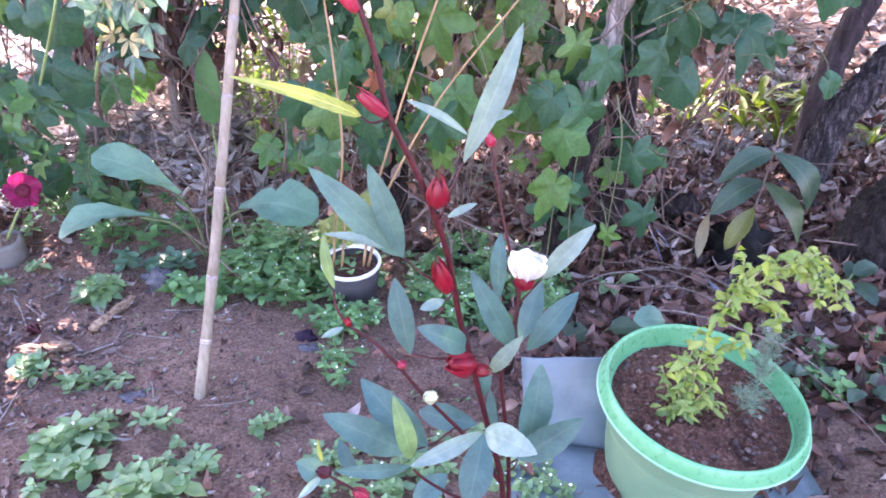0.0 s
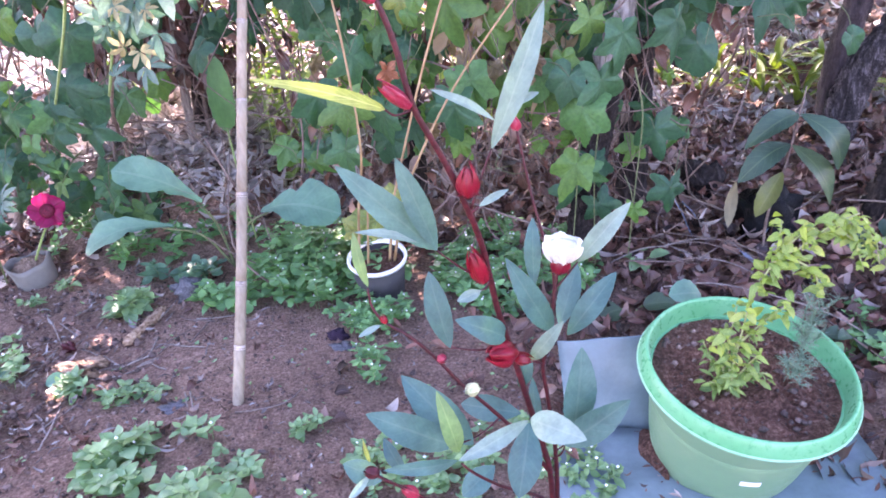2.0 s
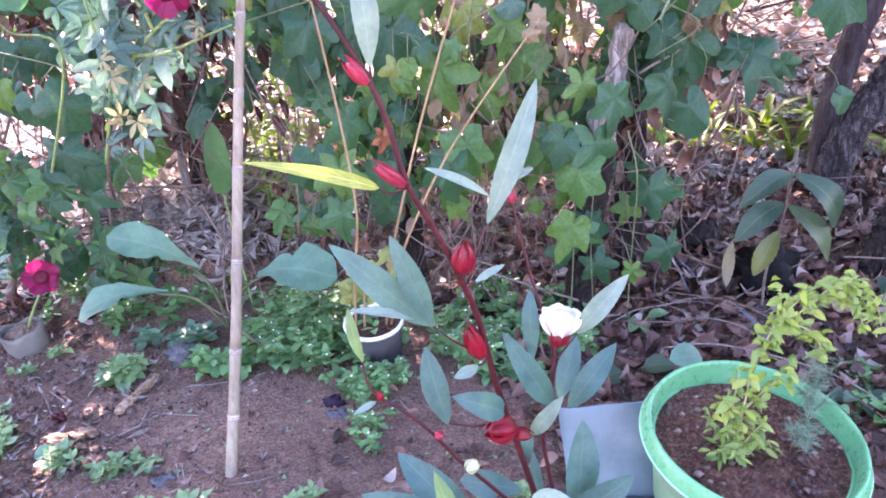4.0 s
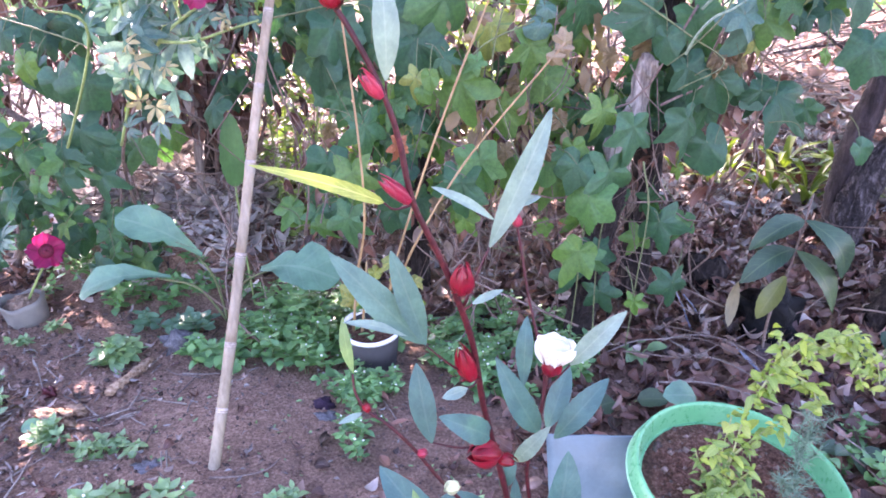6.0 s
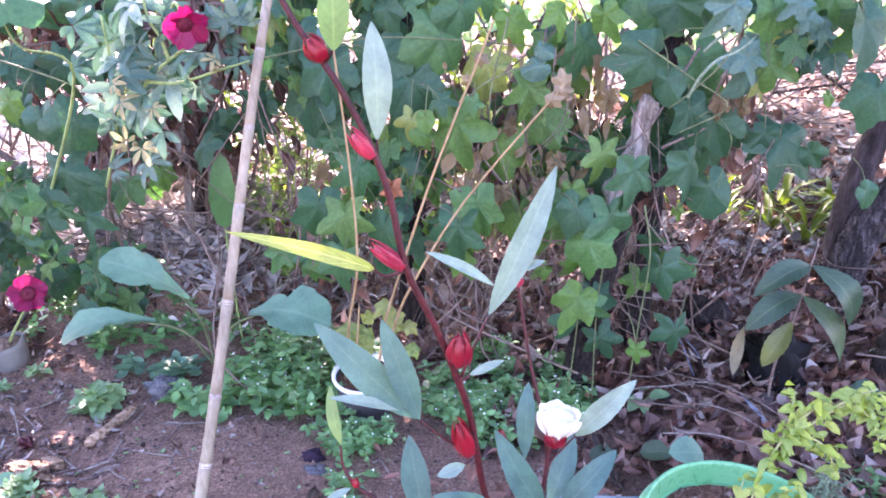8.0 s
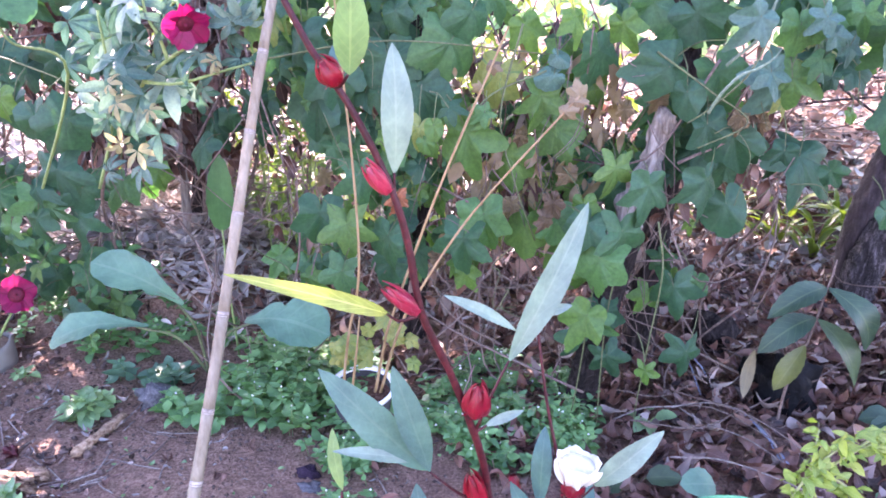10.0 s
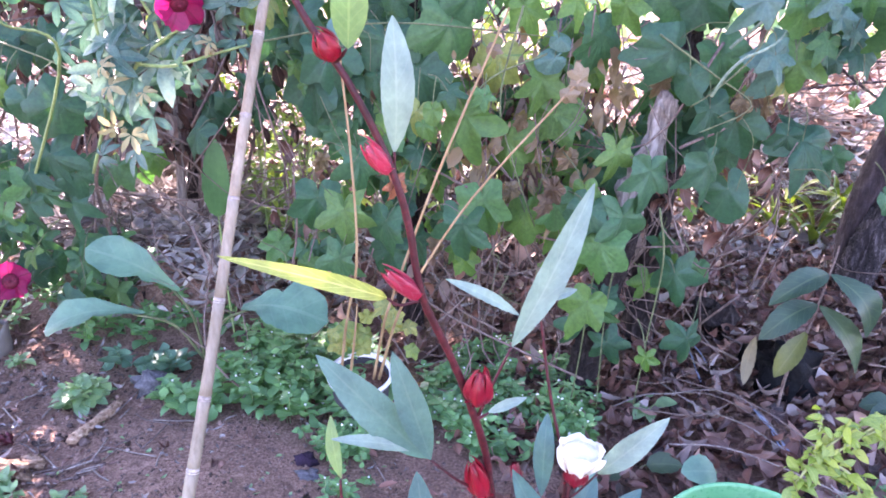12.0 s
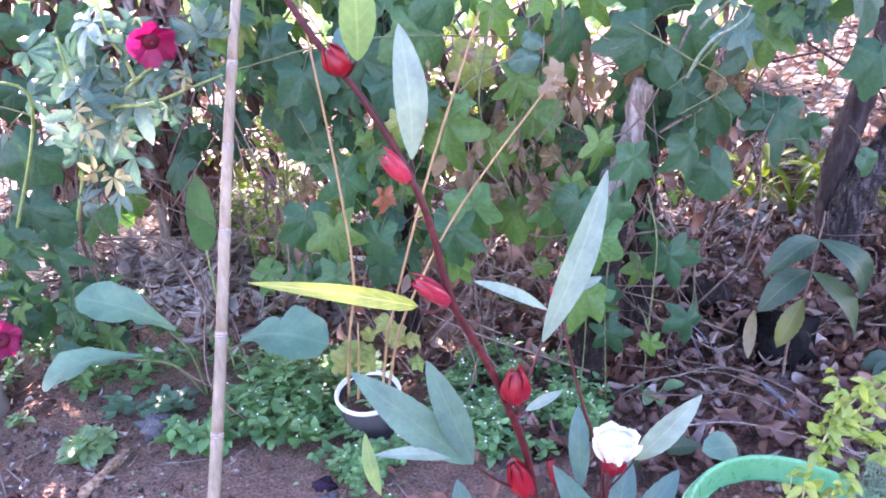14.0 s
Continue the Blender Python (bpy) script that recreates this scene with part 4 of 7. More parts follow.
    leaf(G, (0.110, 0.860, 0.514), (0.141, 0.900, 0.591), 0.031, 0.1)
    leaf(G, (0.121, 0.860, 0.498), (0.189, 0.870, 0.589), 0.034, -0.2)
    leaf(P, (0.067, 0.850, 0.466), (0.105, 0.800, 0.561), 0.022, -0.2)
    leaf(G, (0.052, 0.860, 0.410), (0.067, 0.850, 0.478), 0.021, 0.1)
    leaf(G, (0.131, 0.875, 0.295), (0.150, 0.900, 0.444), 0.054, 0.1)
    leaf(G, (0.116, 0.860, 0.292), (0.209, 0.840, 0.389), 0.047, 0.2)
    leaf(P, (0.060, 0.800, 0.402), (0.121, 0.720, 0.433), 0.042, -0.2)
    leaf(P, (0.057, 0.800, 0.400), (-0.042, 0.720, 0.410), 0.025, 0.2)
    leaf(G, (0.058, 0.800, 0.396), (0.035, 0.740, 0.313), 0.047, 0.1)
    leaf(G, (-0.051, 0.800, 0.362), (-0.165, 0.780, 0.447), 0.046, 0.2)
    leaf(G, (-0.023, 0.820, 0.343), (-0.117, 0.840, 0.461), 0.051, -0.2)
    leaf(M, (-0.044, 0.760, 0.386), (-0.063, 0.740, 0.507), 0.027, 0.2)
    leaf(G, (-0.045, 0.760, 0.372), (-0.137, 0.700, 0.420), 0.020, 0.1)
    leaf(G, (-0.119, 0.760, 0.352), (-0.146, 0.780, 0.403), 0.022, 0.0)
    leaf(G, (0.052, 0.860, 0.361), (-0.039, 0.900, 0.354), 0.040, 0.2)
    leaf(G, (-0.147, 0.735, 0.371), (-0.199, 0.740, 0.399), 0.034, 0.1)
    leaf(P, (-0.164, 0.728, 0.386), (-0.192, 0.700, 0.372), 0.011, 0.2)
    leaf(G, (0.007, 0.830, 0.289), (-0.045, 0.800, 0.261), 0.038, 0.1)
    leaf(G, (0.078, 0.880, 0.288), (0.074, 0.900, 0.396), 0.021, 0.1)
    leaf(P, (-0.082, 0.757, 0.999), (-0.083, 0.755, 1.101), 0.026, 0.1)
    leaf(M, (-0.115, 0.745, 1.078), (-0.109, 0.720, 1.148), 0.026, 0.2)
    leaf(G, (-0.134, 0.765, 1.074), (-0.118, 0.800, 1.103), 0.017, 0.1)
    # calyces, closed and half open
    calyx(ob, CALYX_RED, (-0.006, 0.775, 0.763), (-0.005, 0.765, 0.806), 0.026, 0.25)
    calyx(ob, CALYX_RED, (0.006, 0.805, 0.630), (-0.011, 0.790, 0.688), 0.0235, 0.2)
    calyx(ob, CALYX_RED, (0.040, 0.835, 0.493), (0.002, 0.800, 0.516), 0.035, 0.5)
    calyx(ob, CALYX_RED, (0.045, 0.840, 0.480), (0.072, 0.835, 0.476), 0.018, 0.1)
    calyx(ob, CALYX_PINK, (-0.062, 0.758, 0.876), (-0.092, 0.740, 0.909), 0.0150, 1.5)
    calyx(ob, CALYX_PINK, (-0.087, 0.754, 0.985), (-0.105, 0.740, 1.013), 0.0140, 1.9)
    calyx(ob, CALYX_RED, (-0.126, 0.752, 1.071), (-0.138, 0.740, 1.092), 0.019, 0.3)
    calyx(ob, CALYX_RED, (0.111, 0.868, 0.597), (0.116, 0.865, 0.632), 0.025, 0.6)
    calyx(ob, CALYX_PINK, (0.068, 0.950, 0.776), (0.061, 0.945, 0.798), 0.014, 0.1)
    calyx(ob, CALYX_RED, (-0.128, 0.832, 0.559), (-0.133, 0.830, 0.574), 0.010, 0.1)
    calyx(ob, CALYX_PINK, (-0.062, 0.830, 0.496), (-0.050, 0.820, 0.499), 0.012, 0.1)
    calyx(ob, CALYX_DARK, (-0.150, 0.718, 0.400), (-0.168, 0.710, 0.414), 0.016, 0.0)
    calyx(ob, CREAM_BUD, (-0.012, 0.838, 0.434), (-0.029, 0.820, 0.439), 0.0185, 0.1)
    calyx(ob, CALYX_PINK, (-0.105, 0.730, 0.343), (-0.123, 0.720, 0.370), 0.017, 0.4)
    calyx(ob, CALYX_RED, (0.047, 0.900, 0.595), (0.056, 0.890, 0.553), 0.012, 0.2)
    blade(ob, Y, (-0.157, 0.712, 0.426), (-0.161, 0.710, 0.467), 0.006, name="bract", rows=5)
    # the open white flower
    a, d = Vector((0.113, 0.868, 0.606)), Vector((0.006, 0.002, 0.058)).normalized()
    u = d.orthogonal().normalized()
    w = d.cross(u)
    flower = link_mesh("flower", *tube_data([a, a + d * 0.012], [0.006, 0.011], 8), WHITE_PETAL, ob, "half-open white flower")
    link_mesh("inner_petals", *tube_data([a + d * q for q in (0.006, 0.016, 0.027, 0.034, 0.036)], [0.009, 0.0150, 0.0185, 0.0190, 0.006], 14), WHITE_PETAL, flower)
    for k in range(5):
        ang = 2 * math.pi * k / 5 + 0.4
        out = u * math.cos(ang) + w * math.sin(ang)
        side = d.cross(out)
        verts, faces, uvs = [], [], []
        for i in range(8):
            t = i / 7
            rad = 0.006 + 0.0185 * t ** 0.65
            for j, s in enumerate((-1, -0.66, -0.33, 0, 0.33, 0.66, 1)):
                half = 0.0205 * math.sin(math.pi * (0.12 + 0.60 * t))
                verts.append(a + d * (0.003 + 0.036 * t - 0.0025 * s * s * t + 0.0012 * math.sin(4 * s + 2 * k) * t) + out * (rad - 0.006 * s * s + 0.002 * math.sin(6 * s + k) ) + side * (s * half + 0.005 * t))
                uvs.append((t, 0.5 + 0.5 * s))
        for i in range(7):
            for j in range(6):
                q = i * 7 + j
                faces.append((q, q + 1, q + 8, q + 7))
        link_mesh("petal", verts, faces, WHITE_PETAL, flower, "", uvs)


roselle()


# ---- green flower pot with its herbs ----
def pot_matrix(at, normal):
    z = Vector(normal).normalized()
    x = Vector((1, 0, 0))
    x = (x - z * x.dot(z)).normalized()
    y = z.cross(x)
    return Matrix(((x.x, y.x, z.x, at[0]), (x.y, y.y, z.y, at[1]), (x.z, y.z, z.z, at[2]), (0, 0, 0, 1)))


POT = pot_matrix((0.500, 1.100, 0.239), (0.085, -0.15, 1.0))


def green_pot():
    ob = thing("flower_pot", (0.48, 1.13, -0.03), "large green plastic flower pot filled with soil", "flower pot")
    R, H = 0.197, 0.255

    def add(name, profile, mat, label=""):
        v, f = lathe(profile, 64)
        return link_mesh(name, [POT @ Vector(p) for p in v], f, mat, ob, label)

    add("body", [(0.0, -H + 0.004), (0.125, -H + 0.004), (0.128, -H), (0.134, -H), (0.138, -H + 0.006), (0.150, -0.20), (0.163, -0.12), (0.1755, -0.046), (0.1745, -0.048), (0.1700, -0.090), (0.160, -0.12), (0.13, -H + 0.012), (0.0, -H + 0.012)], POT_GREEN, "translucent pale green wall")
    add("rim", [(0.1700, -0.044), (0.182, -0.044), (0.1885, -0.040), (0.1915, -0.037), (0.1985, -0.034), (0.2000, -0.031), (0.1995, -0.028), (0.1950, -0.014), (0.1905, -0.003), (0.1880, 0.000), (0.1845, -0.001), (0.1825, -0.006), (0.1765, -0.030), (0.1690, -0.080), (0.1670, -0.080), (0.1700, -0.044)], RIM_GREEN, "bright green rolled rim")
    # thin paler ring: the highlight along the rim's lower edge is painted
    add("rim_edge", [(0.1960, -0.0362), (0.2008, -0.0345), (0.2022, -0.0318), (0.2008, -0.0290), (0.1990, -0.0285), (0.1985, -0.0330), (0.1960, -0.0362)], RIM_HIGHLIGHT, "thin pale ring painted as the highlight on the rim's lower edge")
    r = random.Random(8)
    verts, faces = [], []
    rings, n = 26, 64
    for i in range(rings + 1):
        for k in range(n):
            a = 2 * math.pi * k / n
            q = 0.1748 * i / rings
            x, y = q * math.cos(a), q * math.sin(a)
            calm = 1 - (i / rings) ** 6
            z = -0.046 + calm * (0.016 * noise.noise(Vector((x * 22, y * 22, 3))) + 0.016 * noise.noise(Vector((x * 55, y * 55, 1)))) + 0.012 * (1 - (i / rings) ** 2)
            verts.append(POT @ Vector((x, y, z)))
    for i in range(rings):
        for k in range(n):
            faces.append((i * n + k, i * n + (k + 1) % n, (i + 1) * n + (k + 1) % n, (i + 1) * n + k))
    link_mesh("soil", verts, faces, POT_SOIL, ob, "dark crumbly reddish potting soil")
    v2, f2 = [], []
    for i in range(380):
        a, q = r.uniform(0, 6.28), 0.165 * math.sqrt(r.random())
        s = 0.0014 + 0.0085 * r.random() ** 4
        c = POT @ Vector((q * math.cos(a), q * math.sin(a), -0.044 + 0.010 * (1 - (q / 0.17) ** 2) + 0.002))
        k = len(v2)
        for d in ((1, 0, 0), (-1, 0, 0), (0, 1, 0), (0, -1, 0), (0, 0, 0.8), (0, 0, -0.8)):
            v2.append(c + Vector(d) * s * r.uniform(0.6, 1.4))
        for a1, b1, e1 in ((0, 2, 4), (2, 1, 4), (1, 3, 4), (3, 0, 4), (2, 0, 5), (1, 2, 5), (3, 1, 5), (0, 3, 5)):
            f2.append((k + a1, k + b1, k + e1))
    link_mesh("grit", v2, f2, CLOD, ob)["kind"] = "stuff"
    verts, faces = [], []
    for i in range(7):
        a = radians(-103 + 2.2 * i)
        for z, q in ((-0.160, 0.1582), (-0.145, 0.1606)):
            verts.append(POT @ Vector((q * math.cos(a), q * math.sin(a), z)))
    faces = [(2 * i, 2 * i + 2, 2 * i + 3, 2 * i + 1) for i in range(6)]
    link_mesh("label", verts, faces, LABEL_WHITE, ob, "small blank white paper sticker")


green_pot()


def herb():
    r = random.Random(77)
    ob = thing("herb_plant", (0.46, 1.08, 0.21), "sprawling yellow-green basil-like herb growing in the green pot", "plant")
    arch = [small_leaf_mesh("leaf", HERB_LEAF, s, 0.40 + 0.04 * s) for s in range(5)]
    low = [small_leaf_mesh("leaf", HERB_GREEN, s + 9, 0.24 + 0.05 * s) for s in range(4)]

    def grow(*points):
        path = smooth_path(points, 9)
        twig = tube("stem", path, (0.0026, 0.0012), HERB_STEM, ob, sides=5)
        for i, p in enumerate(path[2:]):
            inner = p.z < 0.30 + r.uniform(-0.05, 0.05)
            for k in range((2 if i % 2 else 1) if inner else 2):
                a = r.uniform(0, 6.28)
                out = Vector((math.cos(a), math.sin(a) - 0.25, r.uniform(-0.9, 0.4) if inner else r.uniform(-0.6, 0.5)))
                size = r.uniform(0.014, 0.038) * r.uniform(0.75, 1.0)
                place_mesh("leaf", r.choice(low if inner else arch), twig, m=axes_matrix(p + Vector((r.uniform(-1, 1), r.uniform(-1, 1), r.uniform(-1, 1))) * 0.009, out, Vector((r.uniform(-0.9, 0.9), -0.5 + r.uniform(-0.6, 0.6), 0.8)), size))

    grow((0.455, 1.08, 0.20), (0.435, 1.075, 0.27), (0.425, 1.07, 0.335))
    grow((0.46, 1.085, 0.20), (0.45, 1.07, 0.26), (0.455, 1.06, 0.32))
    grow((0.455, 1.08, 0.20), (0.47, 1.09, 0.29), (0.50, 1.12, 0.38), (0.565, 1.16, 0.445))
    grow((0.50, 1.12, 0.38), (0.54, 1.15, 0.43), (0.558, 1.18, 0.488))
    grow((0.50, 1.12, 0.38), (0.60, 1.17, 0.44), (0.70, 1.21, 0.455), (0.745, 1.22, 0.40))
    grow((0.60, 1.17, 0.44), (0.66, 1.2, 0.46), (0.72, 1.22, 0.47))
    grow((0.565, 1.15, 0.43), (0.61, 1.14, 0.40), (0.62, 1.13, 0.36))
    grow((0.70, 1.21, 0.455), (0.75, 1.21, 0.42), (0.765, 1.2, 0.37))
    grow((0.455, 1.08, 0.20), (0.48, 1.07, 0.235), (0.51, 1.05, 0.25))
    grow((0.455, 1.08, 0.20), (0.43, 1.06, 0.225), (0.41, 1.05, 0.24))
    grow((0.450, 1.08, 0.20), (0.425, 1.09, 0.25), (0.405, 1.09, 0.30))
    grow((0.460, 1.08, 0.20), (0.475, 1.06, 0.26), (0.485, 1.04, 0.30))
    grow((0.455, 1.09, 0.20), (0.460, 1.11, 0.27), (0.475, 1.13, 0.345))
    grow((0.455, 1.07, 0.20), (0.440, 1.04, 0.235), (0.435, 1.02, 0.27))
    grow((0.47, 1.09, 0.29), (0.515, 1.09, 0.34), (0.555, 1.10, 0.36))
    grow((0.54, 1.15, 0.43), (0.60, 1.17, 0.47), (0.655, 1.19, 0.485))
    grow((0.66, 1.2, 0.455), (0.70, 1.19, 0.43), (0.715, 1.17, 0.385))


herb()


def feathery(at, tips, label):
    r = random.Random(int(at[0] * 1000))
    ob = thing("feathery_herb", at, label, "plant")
    for tip in tips:
        path = smooth_path([at, (Vector(at) + Vector(tip)) / 2 + Vector((r.uniform(-0.02, 0.02), 0, 0.02)), tip], 6)
        tube("stem", path, (0.0015, 0.0006), FEATHERY, ob, sides=4)
        v, f = [], []
        for p in path[2:]:
            for k in range(7):
                out = Vector((r.uniform(-1, 1), r.uniform(-1, 1), r.uniform(-0.2, 0.8))).normalized() * r.uniform(0.012, 0.03)
                tv, tf = tube_data([p, p + out * 0.5 + Vector((0, 0, 0.002)), p + out], [0.0007, 0.0004], 3)
                f += [tuple(i + len(v) for i in q) for q in tf]
                v += tv
        link_mesh("needles", v, f, FEATHERY, ob)["kind"] = "stuff"


feathery((0.575, 1.09, 0.20), ((0.55, 1.06, 0.26), (0.60, 1.06, 0.25), (0.585, 1.12, 0.30), (0.62, 1.10, 0.29), (0.56, 1.03, 0.235)), "feathery grey-green herb seedling in the green pot")
feathery((0.63, 1.17, 0.20), ((0.62, 1.17, 0.33), (0.66, 1.19, 0.34), (0.69, 1.18, 0.31), (0.64, 1.15, 0.28)), "feathery grey-green herb at the pot's edge")


# ---- grey plastic sheet under the pot ----
def grey_sheet():
    ob = thing("plastic_sheet", (0.40, 1.15, -0.03), "blue-grey plastic sheet lying under the pot, back edge turned up", "plastic sheet")

    def panel(name, rows, label=""):
        n = len(rows[0])
        verts, faces = [], []
        for off in (0.0, -0.003):
            for row in rows:
                for p in row:
                    verts.append((p[0], p[1] + off * 0.5, p[2] + off))
        m = len(rows)
        for layer in range(2):
            for j in range(m - 1):
                for i in range(n - 1):
                    q = layer * m * n + j * n + i
                    faces.append((q, q + 1, q + n + 1, q + n) if layer == 0 else (q, q + n, q + n + 1, q + 1))
        for j in range(m - 1):
            for e in (0, n - 1):
                q = j * n + e
                faces.append((q, q + n, q + n + m * n, q + m * n))
        for i in range(n - 1):
            for e in (0, (m - 1) * n):
                q = e + i
                faces.append((q, q + 1, q + 1 + m * n, q + m * n))
        link_mesh(name, verts, faces, GREY_PLASTIC, ob, label)

    def wob(x, y):
        return 0.006 * noise.noise(Vector((x * 9, y * 9, 2.0)))

    panel("flap", [[(0.185 + 0.30 * i / 16 - 0.016 * (j / 10), 1.205 + 0.055 * (j / 10) ** 1.6 + 0.10 * (i / 16 - 0.5) ** 2 + wob(i * 0.03, j * 0.05), -0.030 + 0.235 * j / 10 + wob(i * 0.02, j * 0.1) - 0.02 * (1 - i / 16) ** 3) for i in range(17)] for j in range(11)], "upright flap")
    panel("base", [[(0.135 + 0.63 * i / 20, 0.78 + 0.42 * j / 14, ground_z(0.135 + 0.63 * i / 20, 0.78 + 0.42 * j / 14) + 0.014 + 0.03 * max(0, (j - 10) / 4) ** 2 * max(0, 1 - i / 8) + wob(i * 0.03, j * 0.03)) for i in range(21)] for j in range(15)], "flat part, dusty")


grey_sheet()


def shade_heap_by_pot():
    """A low dark heap standing in for the shadow between pot and sheet, with leaf bits."""
    r = random.Random(67)
    verts, faces = [], []
    n, rings = 22, 6
    for k in range(rings + 1):
        for i in range(n):
            a, q = 2 * math.pi * i / n, k / rings
            x = 0.352 + q * (0.034 + 0.010 * math.sin(2 * a + 1)) * math.cos(a)
            y = 1.145 + q * (0.080 + 0.02 * math.sin(3 * a)) * math.sin(a)
            z = ground_z(x, y) + 0.012 + 0.034 * (1 - q * q) + 0.007 * noise.noise(Vector((x * 60, y * 60, 1))) * (1 - q ** 4)
            verts.append((x, y, z - 0.010 * q ** 6))
    for k in range(rings):
        for i in range(n):
            faces.append((k * n + i, k * n + (i + 1) % n, (k + 1) * n + (i + 1) % n, (k + 1) * n + i))
    tagged(link_mesh("soil_heap", verts, faces, POT_SOIL), "low dark heap standing in for the shadow beside the pot", "soil")
    bits = []
    for k in range(26):
        x, y = r.gauss(0.335, 0.03), r.gauss(1.09, 0.06)
        bits.append((Vector((x, y, ground_z(x, y) + 0.026)), r.uniform(0.008, 0.026), flat_dir(r), Vector((r.uniform(-0.4, 0.4), r.uniform(-0.4, 0.4), 1))))
    scatter("leaf_bits", LITTER, bits, "small dark leaf bits on the plastic sheet", "leaf bits", 68, (0.2, 0.5), 0.3)


shade_heap_by_pot()


# ---- small pots ----
def small_pot(name, at, radius, height, wall, rim_mat, label, category="flower pot", rim=0.006, taper=0.78, tilt=0.0):
    ob = thing(name, at, label, category)
    stand = Matrix.Translation(at) @ Matrix.Rotation(tilt, 4, "X")

    def add(part_name, profile, mat, part_label=""):
        v, f = lathe(profile, 32)
        return link_mesh(part_name, [stand @ Vector(p) for p in v], f, mat, ob, part_label)

    add("body", [(0, 0), (radius * taper, 0), (radius * (taper + 0.02), 0.004), (radius * 0.97, height - 0.006), (radius * 0.93, height - 0.006), (radius * (taper - 0.03), 0.006), (0, 0.006)], wall)
    add("rim", [(radius * 0.92, height - 0.008), (radius + rim * 0.6, height - 0.008), (radius + rim, height - 0.002), (radius + rim * 0.6, height + 0.003), (radius * 0.95, height + 0.003), (radius * 0.92, height - 0.008)], rim_mat)
    v, f = lathe([(0.0001, height * 0.80), (radius * 0.45, height * 0.82), (radius * 0.90, height * 0.78)], 24)
    link_mesh("soil", [stand @ Vector((p[0], p[1], p[2] + 0.004 * noise.noise(Vector(p) * 60))) for p in v], f, POT_SOIL, ob)
    return ob


small_pot("small_pot", (-0.264, 1.850, 0.0), 0.083, 0.130, BLACK_PLASTIC, WHITE_PLASTIC, "small dark grey pot with a thin white rim holding dry stalks", rim=0.004, tilt=0.16)


def cut_container():
    """The bottom of a cloudy jug, cut off unevenly, dusty, with pale soil heaped inside."""
    at = Vector((-1.402, 2.060, 0.004))
    ob = thing("plastic_container", at, "cut-off cloudy plastic container with pale soil, used as a pot", "flower pot")
    n = 40
    stand = Matrix.Translation(at) @ Matrix.Rotation(0.10, 4, "X") @ Matrix.Rotation(-0.08, 4, "Y")

    def rim(a):
        return 0.088 + 0.009 * math.sin(a * 2 + 0.6) + 0.004 * math.sin(a * 5) - 0.012 * max(0, math.cos(a - 0.9)) ** 6

    rows = ((0.82, 0.0), (0.87, 0.03), (0.90, 0.25), (0.915, 0.5), (0.96, 0.75), (1.0, 1.0), (0.97, 1.0), (0.93, 0.72), (0.88, 0.3), (0.80, 0.05))
    verts, faces = [], []
    for q, h in rows:
        for k in range(n):
            a = 2 * math.pi * k / n
            rad = 0.066 * q * (1 + 0.05 * math.sin(2 * a + 0.4) + 0.015 * math.sin(7 * a + 9 * h))
            verts.append(stand @ Vector((rad * math.cos(a), rad * math.sin(a), h * rim(a))))
    for j in range(len(rows) - 1):
        for k in range(n):
            faces.append((j * n + k, j * n + (k + 1) % n, (j + 1) * n + (k + 1) % n, (j + 1) * n + k))
    faces.append(tuple(range(n))[::-1])
    link_mesh("wall", verts, faces, CLOUDY_PLASTIC, ob)
    verts, faces = [], []
    for j in range(9):
        for k in range(n):
            a, q = 2 * math.pi * k / n, j / 8
            x, y = 0.0600 * q * math.cos(a), 0.0600 * q * math.sin(a)
            verts.append(stand @ Vector((x, y, 0.066 + 0.024 * (1 - q * q) + 0.010 * noise.noise(Vector((x * 70, y * 70, 4))))))
    for j in range(8):
        for k in range(n):
            faces.append((j * n + k, j * n + (k + 1) % n, (j + 1) * n + (k + 1) % n, (j + 1) * n + k))
    link_mesh("soil", verts, faces, PALE_SOIL, ob, "pale dry soil heaped in the middle")


cut_container()


